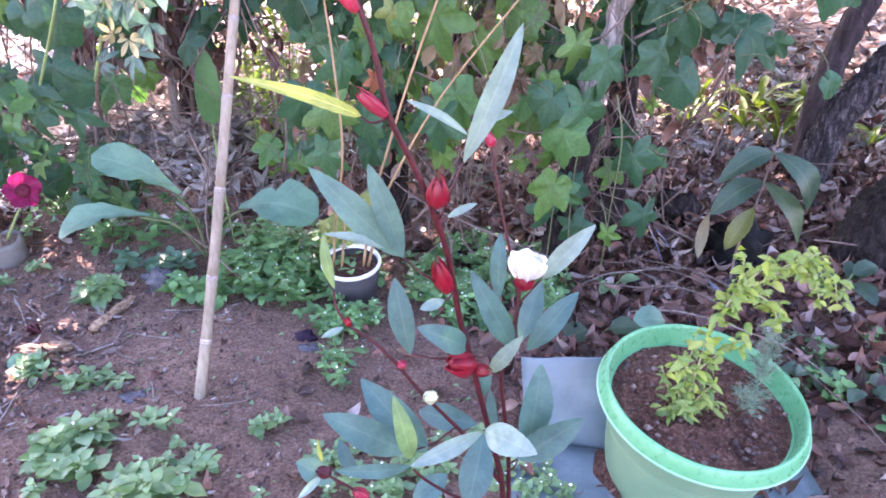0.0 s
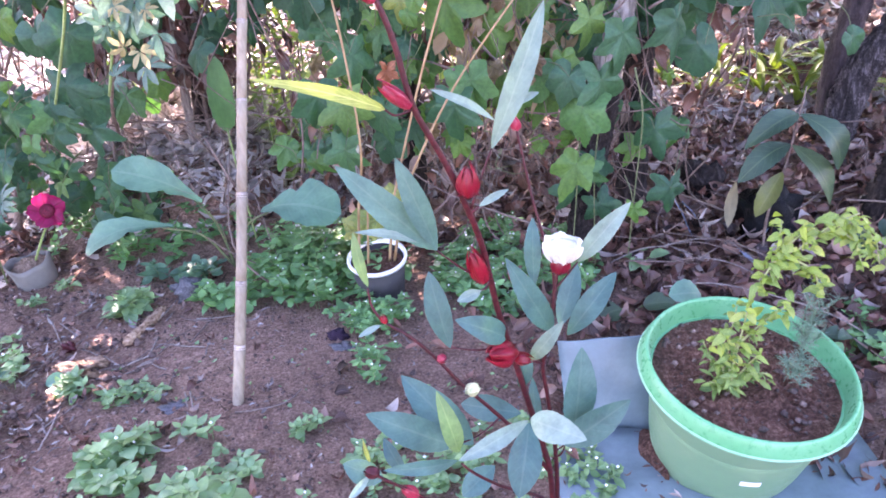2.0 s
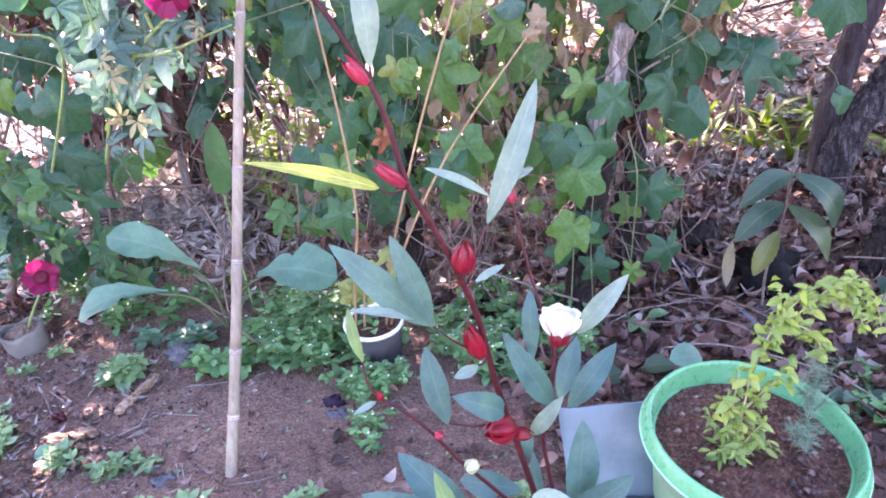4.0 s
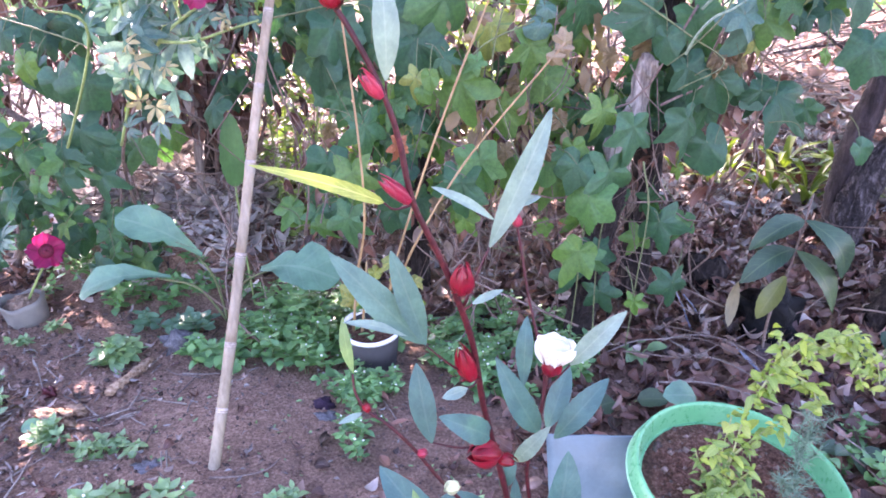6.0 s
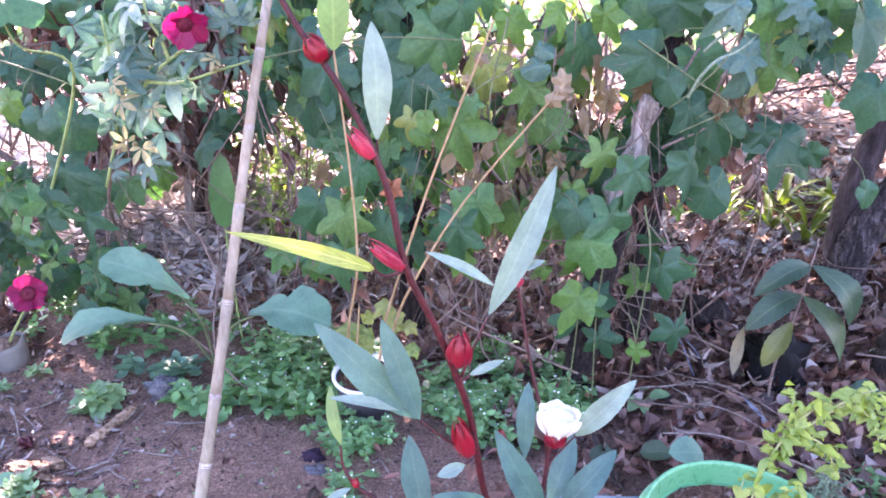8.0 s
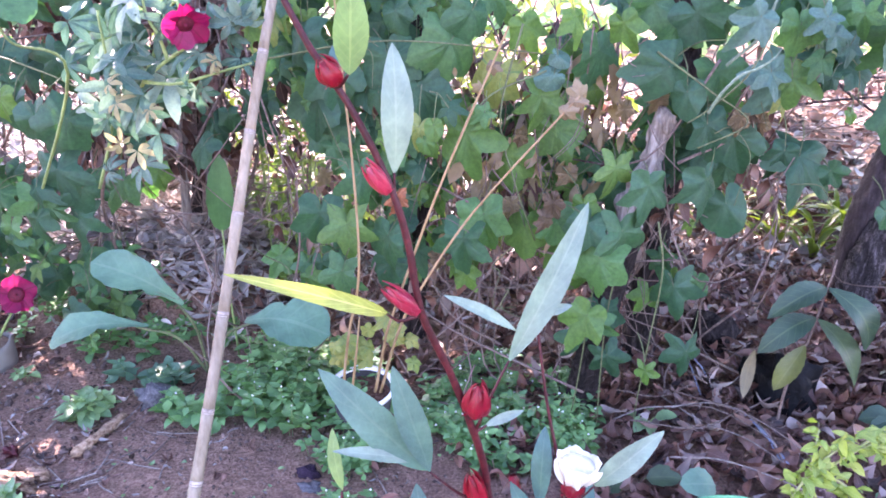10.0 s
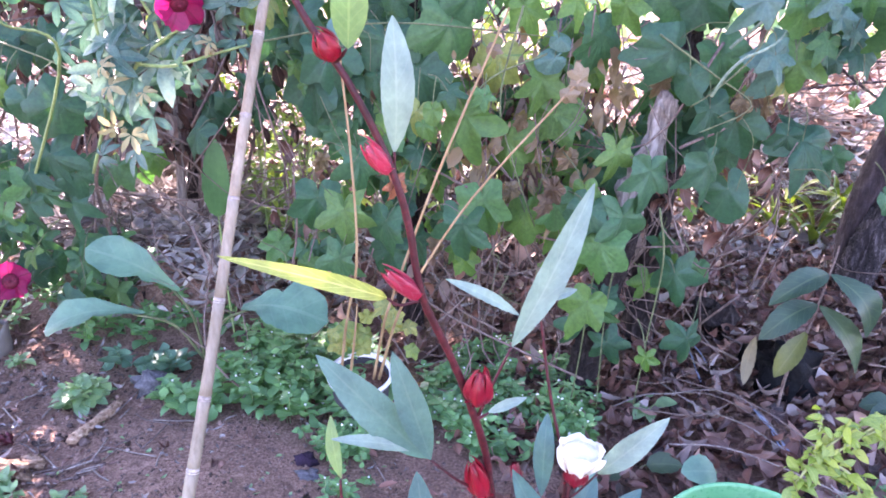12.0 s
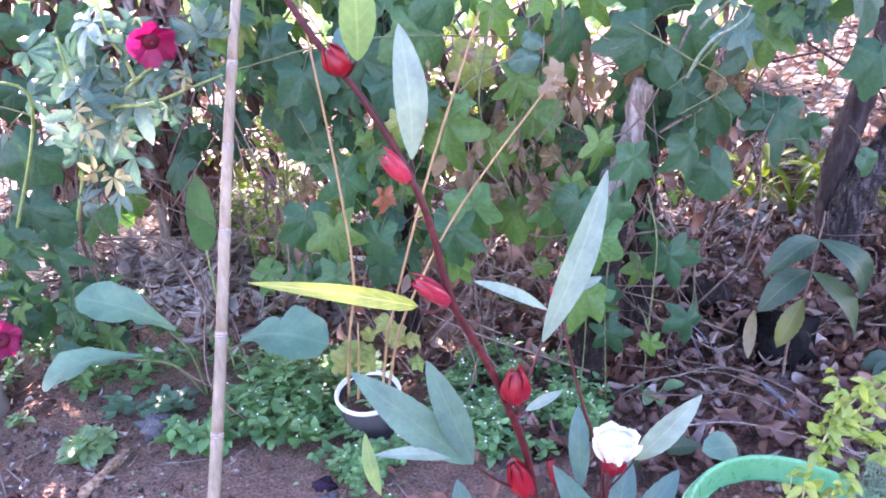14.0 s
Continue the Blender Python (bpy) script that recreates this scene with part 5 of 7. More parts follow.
def dry_stalks():
    ob = thing("dry_stalk_plant", (-0.264, 1.83, 0.11), "dried plant with tall straw-coloured stalks and few yellow leaves", "plant")
    r = random.Random(61)
    for pts in (((-0.315, 1.83, 0.112), (-0.29, 1.79, 0.30), (-0.258, 1.760, 0.472), (-0.264, 1.760, 0.693), (-0.291, 1.760, 0.998), (-0.30, 1.76, 1.10)),
                ((-0.229, 1.83, 0.112), (-0.20, 1.79, 0.28), (-0.181, 1.760, 0.363), (-0.078, 1.760, 0.682), (0.039, 1.760, 0.987), (0.063, 1.76, 1.05)),
                ((-0.215, 1.83, 0.112), (-0.17, 1.79, 0.30), (-0.120, 1.760, 0.428), (0.006, 1.760, 0.641), (0.223, 1.760, 0.912)),
                ((-0.290, 1.82, 0.112), (-0.275, 1.82, 0.24), (-0.268, 1.83, 0.33))):
        tube("stalk", smooth_path(pts), (0.0042, 0.0022), DRY_STEM, ob, sides=6, rough=0.06, rng=r)
    seeds = lobed_mesh("seed_husk", TAN_LEAF, 5, 0.5)
    for c, s in (((0.223, 1.758, 0.912), 0.04), ((0.216, 1.756, 0.900), 0.034), ((0.195, 1.756, 0.878), 0.036), ((0.033, 1.758, 0.97), 0.028), ((0.012, 1.758, 0.92), 0.024)):
        place_mesh("seed_husk", seeds, ob, m=axes_matrix(c, (r.uniform(-1, 1), r.uniform(-1, 0), r.uniform(-0.5, 1)), (0, -1, 0.3), s))
    ylw = [lobed_mesh("withered_leaf", LOBED_YELLOW, s, 0.5) for s in (1, 2)]
    for k in range(13):
        c = Vector((r.uniform(-0.33, -0.12), r.uniform(1.80, 1.86), r.uniform(0.19, 0.34)))
        place_mesh("withered_leaf", r.choice(ylw), ob, m=axes_matrix(c, (r.uniform(-1, 1), r.uniform(-0.7, 0.1), r.uniform(-1, 0.3)), (r.uniform(-0.5, 0.5), -1, 0.6), r.uniform(0.03, 0.055)))


dry_stalks()


# ---- magenta flowers ----
def pink_flower(at, facing, size, stalk, label, petals=5, cup=0.25, holder=None):
    """Five broad overlapping petals with a dark eye on a green stalk."""
    ob = thing("magenta_flower", stalk[0], label, "flower")
    c, d = Vector(at), Vector(facing).normalized()
    u = d.orthogonal().normalized()
    w = d.cross(u)
    r = random.Random(int(size * 1e4))
    tube("stalk", smooth_path(list(stalk) + [c - d * 0.012], 5), (0.0045, 0.0028), GREEN_STEM, ob, sides=6)
    for k in range(petals):
        a = 2 * math.pi * k / petals + 0.2
        out, side = u * math.cos(a) + w * math.sin(a), -u * math.sin(a) + w * math.cos(a)
        verts, faces, uvs = [], [], []
        for i in range(7):
            t = i / 6
            for s in (-1, -0.6, -0.2, 0.2, 0.6, 1):
                half = 0.5 * size * 0.55 * math.sin(math.pi * (0.08 + 0.74 * t)) ** 0.8
                reach = size * 0.5 * (0.08 + 0.92 * t) * (1 - 0.16 * s * s * t) * (1 + 0.05 * math.sin(9 * s + 2 * k))
                verts.append(c + out * reach + side * (s * half + 0.12 * half) + d * (size * cup * t * (0.6 - 0.3 * t) + 0.06 * size * math.sin(6 * s + k) * t + 0.09 * size * s))
                uvs.append((t, 0.5 + 0.5 * s))
        for i in range(6):
            for j in range(5):
                q = i * 6 + j
                faces.append((q, q + 1, q + 7, q + 6))
        link_mesh("petal", verts, faces, PINK, ob, "", uvs)
    v, f = tube_data([c - d * 0.006, c + d * size * 0.12, c + d * size * 0.17], [size * 0.10, size * 0.20, size * 0.10], 12)
    eye = link_mesh("eye", v, f, PINK_EYE, ob, "dark centre")
    v, f = tube_data([c + d * size * 0.08, c + d * size * 0.24], [size * 0.035, size * 0.05], 6)
    link_mesh("stamen", v, f, PINK_EYE, eye)
    v, f, uu = calyx_data(c - d * size * 0.20, c + d * size * 0.05, size * 0.22, 0.4)
    link_mesh("sepals", v, f, GREEN_STEM, ob, "", uu)


pink_flower((-1.246, 1.990, 0.279), (0.25, -0.85, 0.45), 0.110, ((-1.380, 2.05, 0.09), (-1.320, 2.03, 0.175), (-1.262, 2.010, 0.250)), "magenta five-petalled flower with dark eye in small pot", cup=0.45)
pink_flower((-0.572, 1.640, 1.050), (0.45, -0.75, -0.42), 0.095, ((-0.691, 1.70, 0.921), (-0.63, 1.69, 1.04), (-0.595, 1.665, 1.085)), "nodding magenta flower on a leafy bush", cup=0.9)
pink_flower((-1.321, 1.800, 0.603), (0.3, -0.85, 0.35), 0.105, ((-1.36, 1.90, 0.40), (-1.35, 1.88, 0.52), (-1.33, 1.83, 0.585)), "magenta five-petalled flower with dark eye on a bush", cup=0.55)


# ---- mustard-like broad-leaved plant ----
def paddle_data(base, tip, width, up, seed):
    """A spoon-shaped leaf with a narrow waist, a round end, a wavy edge with one torn notch and a drooping tip."""
    r = random.Random(seed)
    base, tip = Vector(base), Vector(tip)
    y = (tip - base).normalized()
    size = (tip - base).length
    z = (Vector(up) - y * Vector(up).dot(y)).normalized()
    x = y.cross(z)
    notch, side = r.uniform(0.40, 0.55), r.choice((-1, 1))
    rows, spread = 22, (-1.0, -0.7, -0.35, 0.0, 0.35, 0.7, 1.0)
    verts, faces, uvs = [], [], []
    for i in range(rows + 1):
        t = i / rows
        half = 0.5 * width * (0.10 + 0.22 * min(1, t / 0.30) + 0.68 / (1 + math.exp(-(t - 0.42) / 0.075)))
        half *= math.sqrt(max(0.0, 1 - max(0.0, (t - 0.70) / 0.30) ** 2.4)) + 0.02
        for s in spread:
            wave = 1 + (0.06 * math.sin(19 * t + seed + 2 * s) + 0.03 * math.sin(43 * t)) * abs(s)
            if s * side > 0:
                wave *= 1 - 0.42 * abs(s) * math.exp(-((t - notch) / 0.045) ** 2)
            bow = size * (0.13 * math.sin(math.pi * t) - 0.10 * t ** 3)
            curl = half * (0.28 * abs(s) ** 1.5 + 0.10 * math.sin(15 * t + 3 * s) * abs(s))
            verts.append(base + y * size * t + x * (s * half * wave) + z * (bow + curl))
            uvs.append((t, 0.5 + 0.5 * s))
    n = len(spread)
    for i in range(rows):
        for k in range(n - 1):
            a = i * n + k
            faces.append((a, a + 1, a + n + 1, a + n))
    return verts, faces, uvs


def broad_plant():
    ob = thing("broad_leaved_plant", (-0.74, 2.02, 0.0), "low plant with large rounded blue-green leaves", "plant")
    crown = Vector((-0.74, 2.02, 0.03))
    for k, (base, tip, width, up) in enumerate((((-0.770, 1.962, 0.284), (-0.972, 1.905, 0.430), 0.105, (0.3, -0.65, 0.7)), ((-0.869, 1.950, 0.219), (-1.122, 1.885, 0.204), 0.098, (0.0, -0.42, 0.9)), ((-0.600, 1.952, 0.245), (-0.362, 1.88, 0.262), 0.150, (0.1, -0.55, 0.85)))):
        base, tip = Vector(base), Vector(tip)
        stalk = tube("leaf_stalk", smooth_path([crown, (crown + base) / 2 + Vector((0, 0, 0.04)), base + (tip - base) * 0.12], 5), (0.0045, 0.0032), VINE_STEM, ob, sides=6)
        v, f, u = paddle_data(base, tip, width, up, 40 + k)
        link_mesh("leaf", v, f, MUSTARD, stalk, "", u)


broad_plant()


# ---- fallen things on the bed ----
def bed_clutter():
    r = random.Random(91)

    def ragged_log(name, a, b, radius, mat, label, category):
        a, b = Vector(a), Vector(b)
        path = [a + (b - a) * k / 12 + Vector((r.uniform(-1, 1), r.uniform(-1, 1), 0.3)) * radius * 0.2 for k in range(13)]
        tagged(tube(name, path, [radius * (0.45 if k in (0, 12) else r.uniform(0.75, 1.1)) for k in range(13)], mat, sides=11, rough=0.2, rng=r), label, category)

    ragged_log("branch_piece", (-0.957, 1.645, 0.014), (-0.903, 1.818, 0.018), 0.013, SPLIT_WOOD, "short piece of pale split wood on the soil", "wood")
    for k in range(70):
        x, y = r.uniform(-1.7, -0.1), r.uniform(0.95, 2.0)
        if r.random() < 0.55:
            x, y = r.uniform(-1.4, -0.7), r.uniform(1.3, 1.85)
        a = r.uniform(0, 3.14)
        d = Vector((math.cos(a), math.sin(a), 0)) * r.uniform(0.04, 0.16)
        p = Vector((x, y, 0))
        path = []
        for t in (0, 0.35, 0.7, 1):
            q = p + d * t + Vector((r.uniform(-0.003, 0.003), r.uniform(-0.003, 0.003), 0))
            q.z = ground_z(q.x, q.y) + 0.004
            path.append(q)
        tagged(tube("twig", smooth_path(path, 3), (0.0024, 0.0012), STICK if k % 2 else TWIG, sides=5), "thin dry twig lying on the soil", "twig", "twigs on the bed")
    tagged(tube("twig", smooth_path([(-0.575, 1.33, 0.012), (-0.52, 1.33, 0.016), (-0.46, 1.355, 0.012), (-0.43, 1.40, 0.012)], 4), (0.003, 0.0015), TWIG, sides=5), "curved dry twig beside the stake's foot", "twig", "twigs on the bed")
    for pts, rad in ((((-0.931, 1.548), (-0.885, 1.585), (-0.874, 1.597), (-0.875, 1.677)), 0.0030), (((-0.884, 1.558), (-0.842, 1.580)), 0.0032), (((-0.890, 1.546), (-0.848, 1.566)), 0.0026), (((-1.169, 1.493), (-1.158, 1.554), (-1.152, 1.657)), 0.0030), (((-1.011, 1.260), (-1.016, 1.331), (-1.029, 1.410)), 0.0030), (((-1.176, 1.826), (-1.126, 1.886)), 0.0024), (((-1.236, 1.801), (-1.150, 1.677)), 0.0024), (((-1.207, 1.791), (-1.115, 1.709)), 0.0024), (((-0.703, 1.410), (-0.678, 1.347)), 0.0026), (((-0.715, 1.408), (-0.692, 1.350)), 0.0020)):
        path = smooth_path([(x, y, ground_z(x, y) + 0.008) for x, y in pts], 5)
        tagged(tube("stick", path, (rad, rad * 0.6), STICK, sides=6, rough=0.1, rng=r), "pale dry stick lying on the soil", "stick", "sticks on the bed")
    # dark rag and grey rag
    # black bag is made taller to stand in for shade behind the shrub
    for name, at, size, mat, label in (("dark_rag", (-0.368, 1.620, 0.012), (0.024, 0.017, 0.016), CLOTH, "crumpled dark purple scrap on the soil"), ("grey_rag", (-0.350, 1.575, 0.002), (0.028, 0.026, 0.007), GREY_CLOTH, "crumpled grey scrap of film on the soil"), ("black_bag", (0.935, 2.05, 0.04), (0.080, 0.09, 0.095), BLACK_FILM, "crumpled black plastic bag in fallen leaves, made taller to stand in for shade"), ("dark_rock", (0.83, 2.36, 0.05), (0.075, 0.06, 0.075), DARK_BARK, "dark rough stone among fallen leaves"), ("bark_chunk", (-1.045, 1.540, 0.014), (0.050, 0.026, 0.020), SPLIT_WOOD, "broken crumbly chunk of orange-brown bark on the soil"), ("bark_chunk", (-1.005, 1.575, 0.012), (0.026, 0.018, 0.014), SPLIT_WOOD, "small broken piece of orange-brown bark on the soil"), ("withered_flower", (-1.116, 1.652, 0.014), (0.018, 0.014, 0.016), CALYX_DARK, "withered dark red flower head on the soil"), ("dead_leaf", (-0.728, 1.372, 0.006), (0.034, 0.022, 0.008), GREY_CLOTH, "crumpled grey-brown dead leaf on the soil"), ("grey_rag", (-0.850, 1.89, 0.03), (0.045, 0.03, 0.035), GREY_CLOTH, "crumpled grey rag among the weeds")):
        verts, faces = [], []
        n, m = 18, 9
        for j in range(m + 1):
            for i in range(n):
                th, ph = 2 * math.pi * i / n, math.pi * j / m
                d = Vector((math.sin(ph) * math.cos(th), math.sin(ph) * math.sin(th), math.cos(ph)))
                q = 1 + 0.8 * noise.noise(d * 2.6 + Vector(at) * 5) + 0.5 * noise.noise(d * 6)
                verts.append((at[0] + d.x * size[0] * q, at[1] + d.y * size[1] * q, at[2] + d.z * size[2] * q))
        for j in range(m):
            for i in range(n):
                faces.append((j * n + i, (j + 1) * n + i, (j + 1) * n + (i + 1) % n, j * n + (i + 1) % n))
        tagged(link_mesh(name, verts, faces, mat), label, name.split("_")[1])
    # pale bluish leaves on the ground
    for a, b, w in (((-1.110, 1.500, 0.03), (-1.062, 1.520, 0.035), 0.036), ((-1.26, 1.52, 0.03), (-1.24, 1.58, 0.04), 0.03), ((0.495, 1.365, 0.225), (0.420, 1.345, 0.240), 0.060),):
        g = ground_z(a[0], a[1])
        if a[2] < 0.1:
            tagged(blade(None, MUSTARD, (a[0], a[1], g + 0.006), (b[0], b[1], g + 0.02), w, name="fallen_leaf", widest=0.5, blunt=0.8), "pale blue-green rounded leaf on the soil", "leaf")
        else:
            sprig = thing("broad_leaved_seedling", (a[0], a[1], g), "seedling with a rounded pale leaf behind the pot", "plant")
            tube("stem", smooth_path([(a[0] + 0.01, a[1] + 0.03, g - 0.01), (a[0], a[1] + 0.02, a[2] * 0.6), a], 4), (0.003, 0.002), GREEN_STEM, sprig)
            blade(sprig, MUSTARD, a, b, w, widest=0.5, blunt=0.8)
    # thin blue-grey plastic straps and dead stems behind the pot
    for pts in (((0.722, 2.33, 0.03), (0.70, 2.18, 0.05), (0.701, 2.03, 0.02)), ((0.735, 2.30, 0.02), (0.728, 2.16, 0.05), (0.745, 2.03, 0.02)), ((0.774, 1.935, 0.03), (0.79, 1.83, 0.05), (0.813, 1.724, 0.02)), ((0.79, 1.90, 0.03), (0.80, 1.80, 0.04), (0.83, 1.70, 0.02)), ((0.90, 1.97, 0.03), (0.98, 2.04, 0.07), (1.07, 2.11, 0.05))):
        path = smooth_path(pts, 6)
        verts, faces = [], []
        for i, p in enumerate(path):
            for s in (-1, 1):
                verts.append(p + Vector((0.0028 * s, 0.001 * s, 0.003 * math.sin(i))))
                verts.append(p + Vector((0.0028 * s, 0.001 * s, 0.003 * math.sin(i) - 0.0008)))
        for i in range(len(path) - 1):
            q = 4 * i
            faces += [(q, q + 2, q + 6, q + 4), (q + 1, q + 5, q + 7, q + 3), (q, q + 4, q + 5, q + 1), (q + 2, q + 3, q + 7, q + 6)]
        tagged(link_mesh("plastic_strap", verts, faces, BLUE_STRAP), "pale blue plastic strap lying on dry leaves", "strap")
    for pts in (((0.412, 1.869, 0.03), (0.50, 1.90, 0.05), (0.582, 1.913, 0.05), (0.68, 1.93, 0.055), (0.765, 1.907, 0.05), (0.801, 1.787, 0.05), (0.800, 1.670, 0.035)), ((0.573, 1.998, 0.03), (0.640, 1.851, 0.05), (0.730, 1.771, 0.055), (0.800, 1.696, 0.04)), ((0.52, 1.93, 0.03), (0.68, 1.90, 0.06), (0.80, 1.78, 0.05)), ((0.45, 1.84, 0.05), (0.62, 1.80, 0.06), (0.78, 1.92, 0.05)), ((0.52, 1.70, 0.04), (0.66, 1.66, 0.06), (0.86, 1.52, 0.05), (0.95, 1.35, 0.04)), ((0.86, 1.50, 0.04), (0.92, 1.22, 0.05), (0.93, 1.0, 0.03)), ((0.60, 2.0, 0.05), (0.75, 1.80, 0.10), (0.88, 1.66, 0.06))):
        tagged(tube("twig", smooth_path(pts, 6), (0.0025, 0.0015), STICK if len(pts) > 3 else TWIG, sides=5), "long thin dead stem lying on fallen leaves", "twig", "dead stems behind the pot")


bed_clutter()


# ---- broad-leaved weeds and fallen leaves behind the plant ----
def broad_weed(at, leaves, mat, label, seed):
    r = random.Random(seed)
    g = ground_z(at[0], at[1])
    ob = thing("broad_leaved_weed", (at[0], at[1], g), label, "weed")
    for k in range(leaves):
        a = 2 * math.pi * k / leaves + r.uniform(-0.5, 0.5)
        out = Vector((math.cos(a), math.sin(a), 0)) * at[2] * 0.6
        base = Vector((at[0], at[1], g)) + out * 0.5 + Vector((0, 0, at[2] * r.uniform(0.4, 0.8)))
        tip = base + out * 1.5 + Vector((0, -0.01, r.uniform(-0.03, 0.02)))
        stalk = tube("stalk", smooth_path([(at[0], at[1], g - 0.01), (base + Vector((at[0], at[1], g))) / 2 + Vector((0, 0, 0.01)), base], 3), (0.0025, 0.0015), GREEN_STEM, ob, sides=5)
        blade(stalk, mat, base, tip, at[2] * r.uniform(0.55, 0.8), sag=0.12, widest=0.42, rows=8, blunt=0.5, up=(0, -0.4, 0.9))


broad_weed((0.415, 1.62, 0.095), 2, SHRUB_LEAF, "dark green broad-leaved weed in fallen leaves", 141)
broad_weed((0.98, 1.36, 0.075), 5, SHRUB_LEAF, "dark green broad-leaved weed behind the pot", 143)
broad_weed((1.10, 1.45, 0.068), 5, SHRUB_LEAF, "dark green broad-leaved weed behind the pot", 144)
broad_weed((1.18, 1.85, 0.10), 5, SHRUB_LEAF, "dark green broad-leaved weed by the leaning tree", 145)
broad_weed((0.90, 1.44, 0.060), 5, SHRUB_LEAF, "small dark broad-leaved weed behind the pot", 146)
broad_weed((0.98, 1.08, 0.068), 4, SHRUB_LEAF, "dark green broad-leaved weed beside the pot", 147)
broad_weed((0.51, 1.88, 0.06), 5, WEED_PALE, "small pale green seedling in fallen leaves", 148)
broad_weed((-1.01, 1.83, 0.06), 6, WEED_PALE, "bright green seedling at the edge of the bed", 150)


def fallen_leaves():
    r = random.Random(161)
    for k in range(50):
        if k < 24:
            x, y = r.uniform(-0.22, 0.25), r.uniform(1.10, 1.85)
        else:
            x, y = r.uniform(0.55, 1.2), r.uniform(1.2, 2.3)
        g = ground_z(x, y)
        a = r.uniform(0, 6.28)
        size = r.uniform(0.035, 0.07)
        base = Vector((x, y, g + r.uniform(0.008, 0.03)))
        tip = base + Vector((math.cos(a), math.sin(a), r.uniform(-0.1, 0.3))) * size
        tagged(blade(None, LITTER, base, tip, size * r.uniform(0.35, 0.55), name="fallen_leaf", sag=r.uniform(-0.15, 0.2), cup=r.uniform(0.2, 0.8), twist=r.uniform(-1, 1), up=(0, 0, 1), rows=7), "large curled dry maroon-brown leaf on the ground", "leaf", "large fallen leaves")


fallen_leaves()


# ---- posts and trunks ----
def craggy(ob, radius):
    """Ridges and knobs along a trunk."""
    for v in ob.data.vertices:
        p = Vector((v.co.x * 26, v.co.y * 26, v.co.z * 8))
        push = noise.noise_vector(p) * 0.16 + noise.noise_vector(Vector((v.co.x * 60, v.co.y * 60, v.co.z * 22))) * 0.14
        v.co += push * radius
    return ob


def trunk(name, pts, radii, mat, label, category="tree trunk", seed=1, sides=14, rough=0.12):
    ob = thing(name, (pts[0][0], pts[0][1], 0), label, category)
    r = random.Random(seed)
    craggy(tube("trunk", smooth_path(pts, 30), radii, mat, ob, sides=sides + 16, rough=rough * 0.5, rng=r), radii[0])
    return ob


# lower half in dark bark: shade at the post's foot is painted
old_post = trunk("shade_footed_post", ((0.335, 1.99, -0.05), (0.365, 1.97, 0.25), (0.392, 1.955, 0.45), (0.405, 1.95, 0.54)), (0.044, 0.036), DARK_BARK, "grey splintered post wrapped by vine, its lower half painted dark as shade", "tree", 3, 12, 0.2)
craggy(tube("splintered_top", smooth_path([(0.405, 1.95, 0.54), (0.412, 1.95, 0.57), (0.435, 1.95, 0.70), (0.455, 1.95, 0.81), (0.466, 1.95, 0.86)], 10), [0.040 - 0.0006 * k for k in range(41)], OLD_WOOD, old_post, "bare weathered grey wood", sides=26, rough=0.12, rng=random.Random(33)), 0.12)
trunk("fence_post", ((-0.968, 2.5, 0.05), (-0.949, 2.5, 0.378), (-0.938, 2.5, 0.55), (-0.928, 2.5, 0.736), (-0.905, 2.5, 1.2)), (0.0150, 0.0140), OLD_WOOD, "thin grey wooden post in front of a dark stump", "post", 4, 10, 0.10)
trunk("tree_stump", ((-0.965, 2.63, -0.05), (-0.950, 2.63, 0.285), (-0.916, 2.63, 0.565), (-0.885, 2.63, 0.9), (-0.855, 2.63, 1.3)), (0.036, 0.032), DARK_BARK, "dark rough-barked stump tangled with dry vines", "tree trunk", 5)
trunk("dead_branch", ((-1.68, 2.42, -0.04), (-1.517, 2.38, 0.31), (-1.388, 2.35, 0.481), (-1.452, 2.35, 0.587), (-1.602, 2.35, 0.694), (-1.76, 2.38, 0.90)), (0.016, 0.010), TWIG, "curved bare grey branch in the dark end of the hedge", "branch", 6, 6)
vine_bundle = thing("dead_vine", (-0.87, 2.57, 0.2), "bundle of thick dead brown vines climbing beside the stump", "vine")
for n, (x, lean) in enumerate(((-0.905, 0.03), (-0.885, 0.06), (-0.868, 0.02), (-0.850, 0.05), (-0.895, -0.02))):
    tube("strand", smooth_path([(x - 0.02, 2.57 + 0.01 * n, 0.12), (x + 0.012 * math.sin(2 * n), 2.565, 0.40), (x + lean * 0.4, 2.56 + 0.008 * n, 0.66), (x + 0.015 * math.cos(3 * n) + lean, 2.565, 0.92), (x + lean * 1.4, 2.57, 1.25)], 8), (0.0085, 0.0065), TWIG, vine_bundle, sides=7, rough=0.15, rng=random.Random(40 + n))
trunk("fence_post", ((-0.17, 2.35, -0.05), (-0.16, 2.35, 0.5), (-0.155, 2.35, 1.3)), (0.045, 0.04), DARK_BARK, "dark wooden post behind the vine leaves", "post", 7)
trunk("fence_post", ((0.57, 2.30, -0.05), (0.58, 2.30, 0.5), (0.60, 2.3, 1.4)), (0.05, 0.045), DARK_BARK, "dark wooden post behind the vine leaves", "post", 8)


trunk("tree_stump", ((1.36, 2.06, -0.05), (1.37, 2.07, 0.08), (1.42, 2.10, 0.17), (1.50, 2.13, 0.24)), (0.115, 0.075), DARK_BARK, "low dark stump among fallen leaves", "tree stump", 14)


